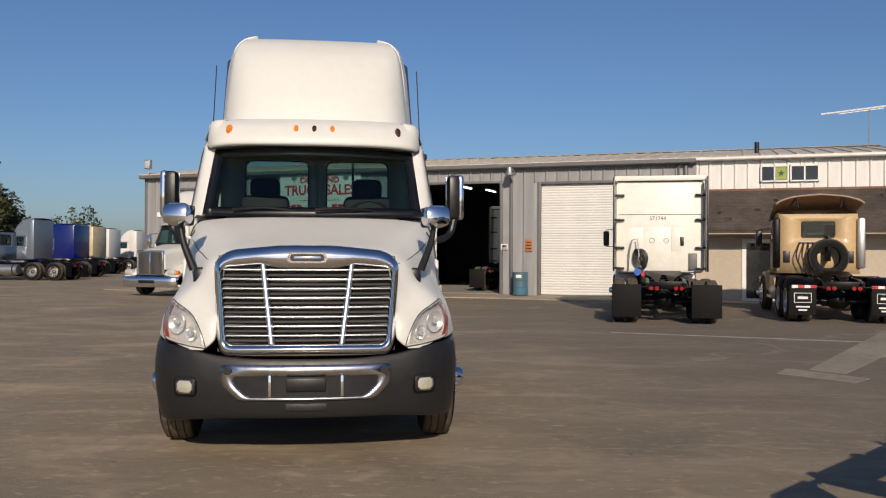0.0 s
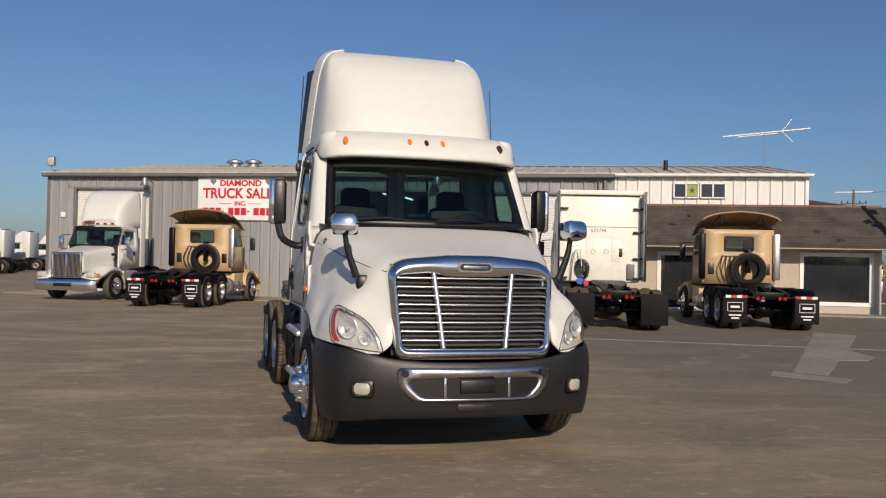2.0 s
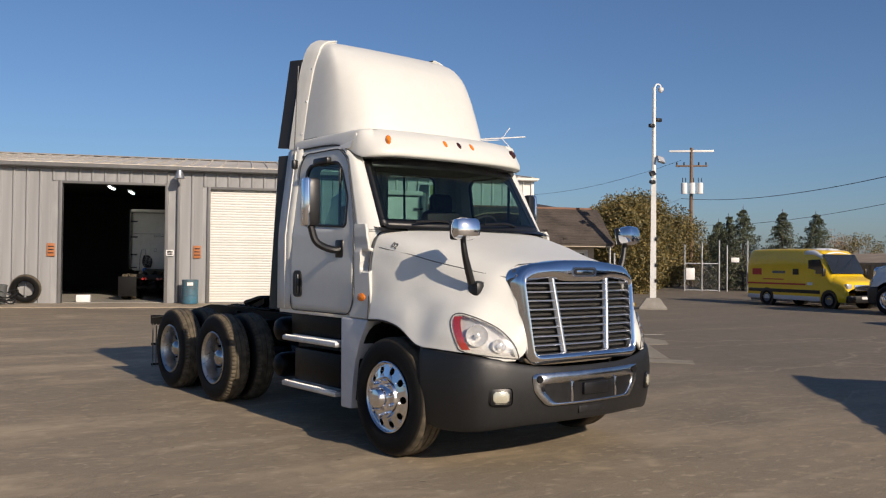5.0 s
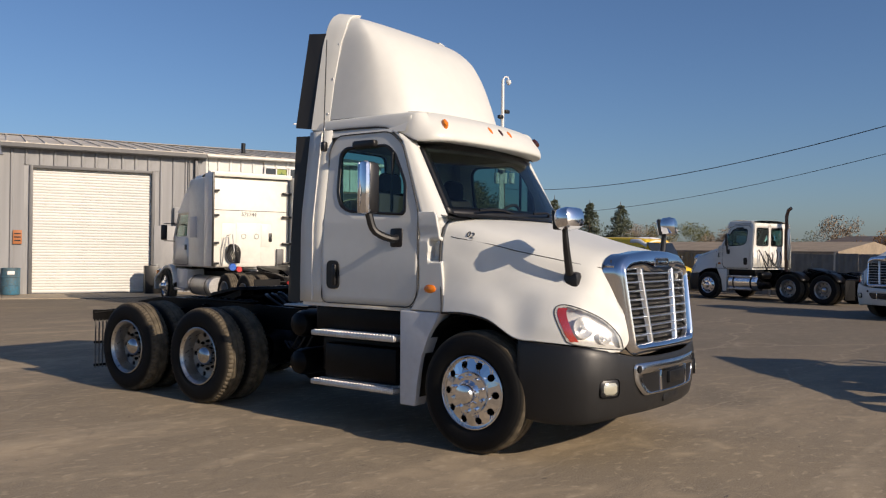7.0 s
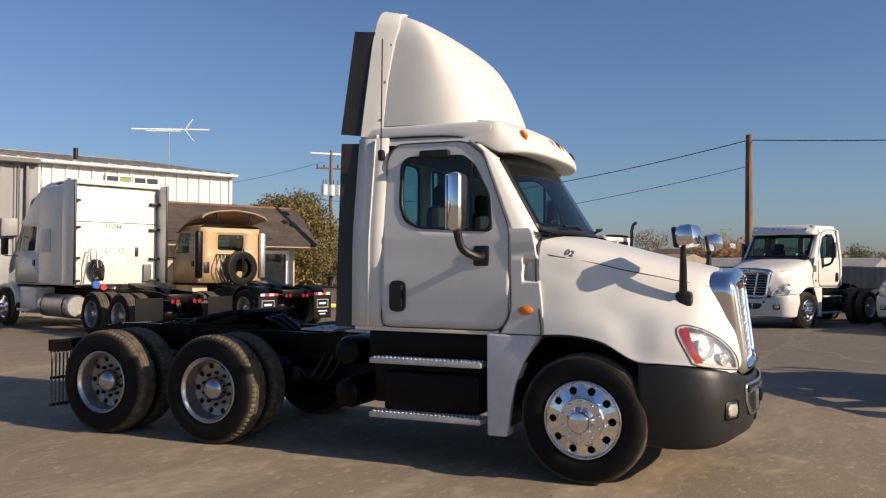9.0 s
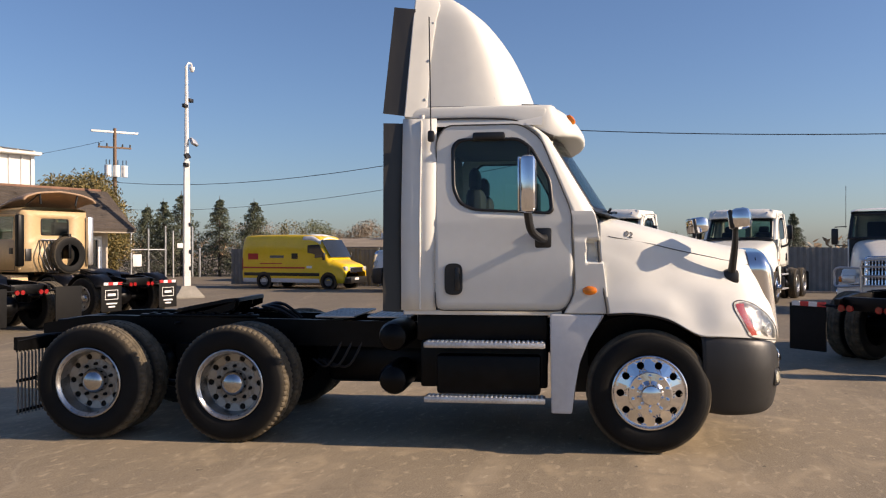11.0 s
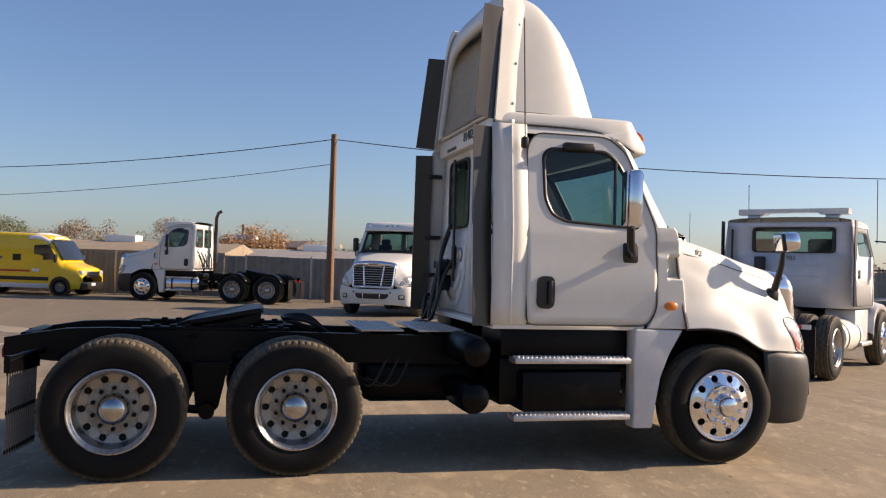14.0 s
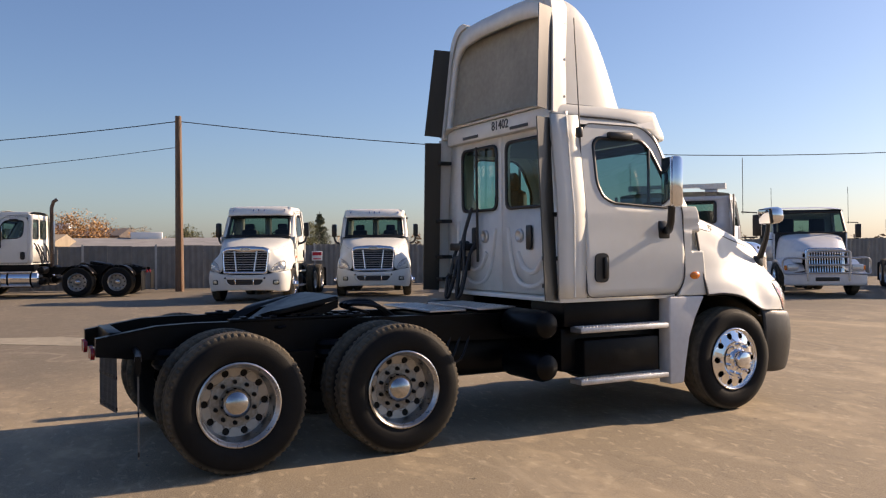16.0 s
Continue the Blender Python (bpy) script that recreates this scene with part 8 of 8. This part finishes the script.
# yard day-cabs
ya = cascadia("white day-cab tractor with white bumper, parked by the fence", facing(17.85, 9.38, -0.92, 0.39), False, M_WHITE, group="white yard tractors")
copy_thing(ya, facing(18.9, 5.15, -0.95, 0.31))
copy_thing(ya, facing(10.6, -11.6, -0.75, 0.66))
st_ = cascadia("white day-cab tractor with a tall exhaust stack", facing(24.5, 17.85, 0.2, 0.98), False, M_BUMPER, True, "white yard tractors")
tank(st_, 0.9, 2.15, M_CHROME, 0.97, 0.31, 0.66)
quarter_fenders(st_, (3.4, 4.72), M_CHASSIS)
for x0, x1, z0, z1 in ((0.75, 0.3, 1.9, 1.25), (0.6, 0.05, 1.75, 1.3), (0.35, -0.25, 1.85, 1.4), (0.1, -0.5, 1.7, 1.3)):
    part("air_hose", tube(bmesh.new(), [(x0, 1.88, z0), (x0 - 0.05, 2.0, z0 - 0.25), ((x0 + x1) / 2, 2.08, min(z0, z1) - 0.1), (x1, 2.0, z1 + 0.25), (x1 - 0.1, 1.9, z1 + 0.5)], 0.022, 6, 20), M_BLACK, st_, "looped black air hose")


# distant trucks at the far end of the yard
def far_tractor(label, m, paint, sleeper=2.0, roof=3.6):
    t = thing("parked_tractor", label, "truck", m, "far parked tractors")
    y1 = 2.0
    chassis(t, rear=(4.4, 5.7), end=6.5, nuts=False, flap="plain")
    hollow_cab(t, paint, 0.45, y1, 1.15, 2.0, 2.8, 1.12, doors=False)
    nose(t, paint, "sloped")
    if sleeper:
        part("sleeper_box", B((-1.17, 1.95, 1.15), (1.17, 1.95 + sleeper, roof - 0.1), 0.12), paint, t)
        rows = [[(0, y, z), (0.8, y, z - 0.03), (1.08, y, z - 0.15), (1.14, y, 2.7)] for y, z in ((0.85, 2.9), (1.3, roof - 0.35), (1.9, roof - 0.02), (2.4, roof))]
        bm = grid_mesh(bmesh.new(), patch(rows, 8, 8), mirror=True)
        part("roof_fairing", bm, paint, t, "", 60)
    tank(t, 1.3, 3.4, M_ALU2)
    arm_mirror(t, 0.5, 1.9)
    return t


far_tractor("silver day-cab tractor at the far row", facing(-27.9, 50.5, -1, 0.1), M_SILVER, 0)
far_tractor("silver tractor with raised roof at the far row", facing(-29.1, 57.0, -1, 0.1), M_SILVER, 0.5, 3.9)
far_tractor("deep blue sleeper tractor at the far row", facing(-30.9, 64.8, -1, 0.1), M_BLUE, 1.6, 3.8)
far_tractor("cream tractor with a tall rounded roof", facing(-31.6, 72.0, -1, 0.1), mat("cream_yellow_paint", (0.6, 0.5, 0.3), 0.4), 0.7, 3.9)
w1 = far_tractor("white sleeper tractor at the far row", facing(-33.5, 80.0, -1, 0.1), M_WHITE, 0.8, 3.9)
copy_thing(w1, facing(-33.3, 86.5, -1, 0.1))
copy_thing(w1, facing(-33.0, 93.0, -1, 0.1))
copy_thing(w1, facing(-32.4, 100.0, -1, 0.1))

# yellow van
van = thing("delivery_van", "yellow high-roof delivery van with a white cap", "van", facing(26.15, 21.4, -0.196, -0.98) @ Matrix.Diagonal((1, 0.95, 0.92, 1)))
prof = [  # y, bottom z, roof z, half width at belt, half width at roof
    (-0.86, 0.42, 0.92, 0.8, 0.72), (-0.83, 0.32, 1.08, 0.9, 0.8), (-0.7, 0.3, 1.22, 0.95, 0.84), (-0.25, 0.3, 1.38, 0.98, 0.84),
    (-0.05, 0.3, 1.5, 0.98, 0.82), (0.22, 0.3, 1.95, 0.98, 0.8), (0.52, 0.3, 2.4, 0.98, 0.78), (0.95, 0.3, 2.6, 0.99, 0.78), (2.6, 0.3, 2.66, 0.99, 0.8), (4.6, 0.3, 2.64, 0.99, 0.8), (4.95, 0.35, 2.58, 0.97, 0.78)]
rows = [[(0, y, zt), (wr * 0.7, y, zt - 0.015), (wr, y, zt - 0.1), (wb * 0.985, y, zt - 0.3 * (zt - zb)), (wb, y, zb + 0.4 * (zt - zb)), (wb, y, zb + 0.15), (wb - 0.04, y, zb)] for y, zb, zt, wb, wr in prof]
bm = grid_mesh(bmesh.new(), patch(rows, 60, 26), mirror=True)
bmesh.ops.remove_doubles(bm, verts=bm.verts, dist=0.0005)
part("body", bm, M_YELLOW, van, "", 40)
part("tail", flat(bmesh.new(), [(-0.97, 0.35), (0.97, 0.35), (0.95, 1.9), (0.78, 2.5), (-0.78, 2.5), (-0.95, 1.9)], lambda u, z: (u, 4.94, z)), M_YELLOW, van)
rows = [[(x, y, z + 0.045) for x, z in ((-0.87, zt - 0.3), (-0.76, zt - 0.1), (0, zt), (0.76, zt - 0.1), (0.87, zt - 0.3))] for y, zt in ((0.5, 2.4), (0.95, 2.6), (1.5, 2.62))]
shell(part("roof_cap", grid_mesh(bmesh.new(), patch(rows, 8, 12)), M_SIGNW, van, "white roof cap", 60), 0.02)
part("windscreen", grid_mesh(bmesh.new(), patch([[(x, y - 0.05 * (1 - (x / 0.85) ** 2) - 0.015, z) for x in (-0.85, -0.4, 0, 0.4, 0.85)] for y, z in ((-0.04, 1.53), (0.22, 1.95), (0.51, 2.38))], 6, 10)), M_DGLASS, van, "dark windscreen")
for sgn in (-1, 1):
    part("side_window", prism(bmesh.new(), rounded([(0.18, 1.53), (1.15, 1.48), (1.15, 2.12), (0.52, 2.15)], 0.06, 3), sgn * 0.96, sgn * 0.992), M_DGLASS, van)
    part("side_moulding", B((min(sgn * 0.97, sgn * 1.0), 0.5, 0.62), (max(sgn * 0.97, sgn * 1.0), 4.85, 0.78), 0.006), M_BLACK, van)
    part("sill", B((min(sgn * 0.95, sgn * 0.995), 0.5, 0.3), (max(sgn * 0.95, sgn * 0.995), 4.9, 0.5), 0.01), M_SKIRT, van, "grey lower sill")
    part("stripe", B((min(sgn * 0.985, sgn * 0.998), 1.3, 0.98), (max(sgn * 0.985, sgn * 0.998), 4.9, 1.06)), M_STRIPE_R, van, "red side stripe")
    for y0, y1, z0, z1, mt in ((4.0, 4.6, 1.42, 1.72, M_STRIPE_R), (2.5, 3.3, 1.5, 1.62, M_GREYTRIM), (1.7, 2.05, 1.45, 1.72, M_BLACK), (2.6, 3.9, 1.2, 1.25, M_STRIPE_R), (0.9, 1.2, 1.0, 1.12, M_SIGNW)):
        part("decal_shape", B((min(sgn * 0.98, sgn * 1.0), y0, z0), (max(sgn * 0.98, sgn * 1.0), y1, z1)), mt, van)
    part("wing_mirror", B((sgn * 1.12 - 0.07, 0.1, 1.4), (sgn * 1.12 + 0.07, 0.2, 1.75), 0.03), M_BLACK, van)
    part("headlight", B((sgn * 0.76 - 0.13, -0.875, 0.86), (sgn * 0.76 + 0.13, -0.66, 1.1), 0.06), M_LENS, van)
    part("tail_lamp", B((sgn * 0.95 - 0.03, 4.92, 0.9), (sgn * 0.95 + 0.03, 4.97, 1.5), 0.01), M_RED, van)
    for y in (0.0, 3.66):
        w = new("wheel")
        w.parent = van
        w.matrix_basis = Matrix.Translation((sgn * 1.01, y, 0.36)) @ (SPIN[1] if sgn < 0 else SPIN[-1])
        child("tyre", TY_STEER, w, Matrix.Diagonal((0.8, 0.7, 0.7, 1)))
        part("rim", lathe(bmesh.new(), [(0.02, 0.21), (0.0, 0.19), (0.04, 0.1), (0.02, 0.0)], "x", 18), M_GREYTRIM, w)
        part("wheel_arch", lathe(bmesh.new(), [(0.012, 0.3), (0.012, 0.44), (0.2, 0.44)], "x", 24, (0.0, 0, 0.02)), M_BLACK, w)
part("van_grille", B((-0.52, -0.9, 0.8), (0.52, -0.8, 1.06), 0.03), M_CHROME, van, "silver grille")
for k in range(3):
    part("grille_slot", B((-0.46, -0.908, 0.835 + 0.07 * k), (0.46, -0.895, 0.86 + 0.07 * k), 0.004), M_BLACK, van)
part("front_bumper", B((-0.9, -0.9, 0.28), (0.9, -0.72, 0.6), 0.06), M_BUMPER, van)
part("plate_bar", B((-0.16, -0.912, 0.44), (0.16, -0.9, 0.55)), M_TAPE_W, van)

# ---- trees and distance ----
def leaf_mat(name, a, b):
    m = bpy.data.materials.new(name)
    m.use_nodes = True
    nt, n = m.node_tree, m.node_tree.nodes
    p = n["Principled BSDF"]
    g, r = n.new("ShaderNodeNewGeometry"), n.new("ShaderNodeMix")
    r.data_type = "RGBA"
    r.inputs[6].default_value, r.inputs[7].default_value = (*a, 1), (*b, 1)
    nt.links.new(g.outputs["Random Per Island"], r.inputs[0])
    nt.links.new(r.outputs[2], p.inputs["Base Color"])
    p.inputs["Roughness"].default_value = 0.6
    p.inputs["Subsurface Weight"].default_value = 0.0
    return m


L_GREEN = leaf_mat("dull_green_leaves", (0.05, 0.06, 0.018), (0.17, 0.16, 0.045))
L_OLIVE = leaf_mat("olive_yellow_leaves", (0.045, 0.048, 0.016), (0.24, 0.175, 0.05))
L_ORANGE = leaf_mat("orange_autumn_leaves", (0.26, 0.12, 0.035), (0.5, 0.26, 0.07))
L_BROWN = leaf_mat("brown_autumn_leaves", (0.16, 0.115, 0.07), (0.32, 0.22, 0.13))
L_PINE = leaf_mat("dark_conifer_needles", (0.05, 0.066, 0.038), (0.13, 0.145, 0.08))
L_DARK = leaf_mat("dark_green_leaves", (0.022, 0.03, 0.012), (0.07, 0.08, 0.025))
M_BARK = mat("grey_bark", (0.12, 0.095, 0.07), 0.9, vary=0.25, scale=8, bump=0.01, bscale=20)


def leaves(name, centres, size, count, spread, material, parent, rnd, droop=0.0):
    verts, faces = [], []
    for c, r in centres:
        for _ in range(count):
            d = Vector((rnd.gauss(0, 1), rnd.gauss(0, 1), rnd.gauss(0, 1)))
            p = Vector(c) + d.normalized() * r * rnd.random() ** 0.4 * spread
            n = Vector((rnd.uniform(-1, 1), rnd.uniform(-1, 1), rnd.uniform(-0.6, 1.2))).normalized()
            u = n.orthogonal().normalized()
            u = (Matrix.Rotation(rnd.uniform(0, 6.28), 3, n) @ u) * size * rnd.uniform(0.6, 1.3)
            w = n.cross(u) * rnd.uniform(0.35, 0.6)
            k = len(verts)
            verts += [p - u, p - w * 0.9 + u * 0.1, p + u + Vector((0, 0, -droop * size)), p + w * 0.9 + u * 0.1]
            faces.append((k, k + 1, k + 2, k + 3))
    me = bpy.data.meshes.new(name)
    me.from_pydata(verts, [], faces)
    me.materials.append(material)
    ob = new(name, me)
    ob.parent = parent
    return ob


def broad_tree(x, y, h, r, material, label, seed, clumps=34, count=46, size=0.16, low=0.3):
    rnd = random.Random(seed)
    t = thing("tree", label, "tree", pose(x, y, 0))
    bm = tube(bmesh.new(), [(0, 0, -0.1), (0.05, 0.02, h * 0.25), (rnd.uniform(-0.2, 0.2), 0.1, h * 0.55)], lambda f: 0.05 * h * 0.6 * (1 - 0.55 * f) + 0.03, 8, 8)
    cs = []
    for k in range(clumps):
        a, f = rnd.uniform(0, 6.28), rnd.uniform(low, 0.97)
        rr = r * (0.35 + 0.65 * math.sin(math.pi * min(1, max(0.08, (f - low) / (1.05 - low)))) ** 0.7) * rnd.uniform(0.35, 1.0)
        c = (rr * math.cos(a), rr * math.sin(a), h * f)
        cs.append((c, r * rnd.uniform(0.2, 0.36)))
        if k < 12:
            tube(bm, [(0, 0, h * rnd.uniform(0.2, 0.45)), (c[0] * 0.5, c[1] * 0.5, h * (f * 0.5 + 0.2)), c], lambda q: 0.05 * (1 - 0.7 * q) * h / 6, 5, 6)
    part("trunk", bm, M_BARK, t)
    leaves("crown", cs, size, count, 1.0, material, t, rnd)
    return t


def conifer(x, y, h, r, seed):
    rnd = random.Random(seed)
    t = thing("tree", "dark green conifer behind the fence", "tree", pose(x, y, 0), "conifers")
    bm = cyl(bmesh.new(), (0, 0, 0), (0, 0, h), 0.12, 8, 0.015)
    cs = []
    n = 20
    for k in range(n):
        z = h * (0.08 + 0.9 * k / n)
        rr = 1.25 * r * (1 - k / n) ** 0.9 + 0.06
        for j in range(8):
            a = rnd.uniform(0, 6.28)
            e = rr * rnd.uniform(0.75, 1.15)
            tip = (e * math.cos(a), e * math.sin(a), z - 0.22 * e + rnd.uniform(-0.1, 0.1))
            cyl(bm, (0, 0, z), tip, 0.02, 4, 0.006)
            for q in (0.35, 0.65, 0.95):
                cs.append(((tip[0] * q, tip[1] * q, z + (tip[2] - z) * q), 0.17 * rr + 0.05))
    part("trunk", bm, M_BARK, t)
    leaves("crown", cs, 0.075, 15, 1.1, L_PINE, t, rnd, 0.5)
    return t


for i, (x, y, h, r) in enumerate(((28.9, 37.2, 5.2, 2.4), (32.5, 40.0, 5.9, 2.7), (37.3, 43.7, 5.9, 3.0), (42.5, 47.0, 5.6, 3.0), (49.5, 52.0, 5.4, 3.2))):
    broad_tree(x, y, h, r, L_OLIVE, "broad olive-green tree behind the yard fence", 10 + i, 110, 190, 0.095, 0.04)
for i, (x, y, h, r) in enumerate(((43.2, 41.2, 5.4, 1.5), (42.1, 39.1, 5.8, 1.7), (43.3, 36.9, 5.5, 1.7), (42.5, 33.9, 5.2, 1.6), (45.5, 44.0, 5.2, 1.5))):
    conifer(x, y, h, r * 1.1, 30 + i)
for i, (x, y, h, r, mt) in enumerate(((45.3, 32.7, 3.6, 1.6, L_OLIVE), (51.5, 33.3, 3.8, 2.0, L_GREEN), (42.4, 15.5, 3.5, 1.9, L_ORANGE), (46.4, 14.9, 3.2, 2.2, L_ORANGE), (44.0, 17.6, 3.0, 1.8, L_ORANGE), (49.6, 22.2, 4.1, 1.8, L_BROWN), (49.2, 24.4, 3.2, 2.0, L_GREEN), (50.5, 12.2, 2.9, 1.6, L_BROWN), (46.6, 26.5, 3.7, 2.4, L_BROWN), (50.6, 9.0, 3.0, 1.6, L_GREEN), (46.0, 7.0, 2.6, 1.6, L_OLIVE), (59.2, -0.7, 3.6, 1.5, L_GREEN), (55, 4, 2.8, 1.8, L_OLIVE), (52, -6, 2.7, 2.0, L_BROWN), (60, -14, 3.0, 2.4, L_BROWN), (48, 29, 3.3, 2.0, L_BROWN), (55, 40, 4.0, 2.4, L_BROWN), (57, 19, 3.2, 2.4, L_BROWN))):
    broad_tree(x, y, h, r, mt, {"orange_autumn_leaves": "orange autumn tree beyond the fence", "brown_autumn_leaves": "bare brown autumn tree beyond the fence"}.get(mt.name, "green tree beyond the fence"), 50 + i, 46, 130, 0.06, 0.1)
conifer(63.8, -3.0, 4.8, 1.3, 91)
broad_tree(-39.2, 70.0, 8.0, 4.0, L_DARK, "dark green broad tree beyond the far trucks", 95, 110, 200, 0.2, 0.05)
broad_tree(-43.0, 71.0, 7.4, 4.0, L_DARK, "dark green broad tree beyond the far trucks", 97, 110, 200, 0.2, 0.05)
broad_tree(-36.0, 84.0, 5.8, 2.6, L_DARK, "dark green broad tree beyond the far trucks", 96, 40, 40, 0.2, 0.2)
yl = thing("street_lamp", "dark street lamp among the far trees", "street lamp", pose(-35.3, 66.0, 0))
part("post", cyl(bmesh.new(), (0, 0, 0), (0, 0, 8.3), 0.09, 8, 0.06), M_BUMPER, yl)
part("head", B((-0.1, -0.15, -0.08), (0.9, 0.15, 0.08), 0.04, Matrix.Translation((0, 0, 8.35)) @ Matrix.Rotation(radians(-18), 4, "Y")), M_BUMPER, yl)

# low houses beyond the fence
for x, y, a, L, h, rc in ((36.5, 22.0, 82, 12.0, 2.15, (0.3, 0.24, 0.17)), (39.0, 12.0, 86, 9.0, 2.0, (0.28, 0.27, 0.26)), (48.0, 17.0, 80, 8.0, 2.7, (0.1, 0.08, 0.07))):
    hs = thing("low_house", "low flat-roofed building beyond the fence", "building", pose(x, y, 0, 0, 0, a))
    part("wall", B((-L / 2, -3, 0), (L / 2, 3, h - 0.25)), M_STUCCO, hs)
    part("roof", prism(bmesh.new(), [(-3.5, h - 0.25), (0, h + 0.25), (3.5, h - 0.25), (3.5, h - 0.35), (-3.5, h - 0.35)], -L / 2 - 0.3, L / 2 + 0.3), mat("felt_roof", rc, 0.8, vary=0.15), hs)
    part("roof_unit", B((-0.8, -0.6, h), (0.8, 0.4, h + 0.55), 0.03), M_SIGNW, hs)

# a far belt of woods all round the horizon
rnd = random.Random(7)
belt = []
for k in range(520):
    a = rnd.uniform(0, 2 * math.pi)
    d = rnd.uniform(150, 330)
    belt.append(((d * math.sin(a), d * math.cos(a), rnd.uniform(0.6, 1.6) * d / 150), rnd.uniform(1.6, 3.6) * d / 170))
woods = leaves("far_woods", belt, 0.9, 34, 1.0, L_BROWN, None, rnd)
tagged(woods, "hazy brown-green belt of distant trees", "woods", kind="stuff")
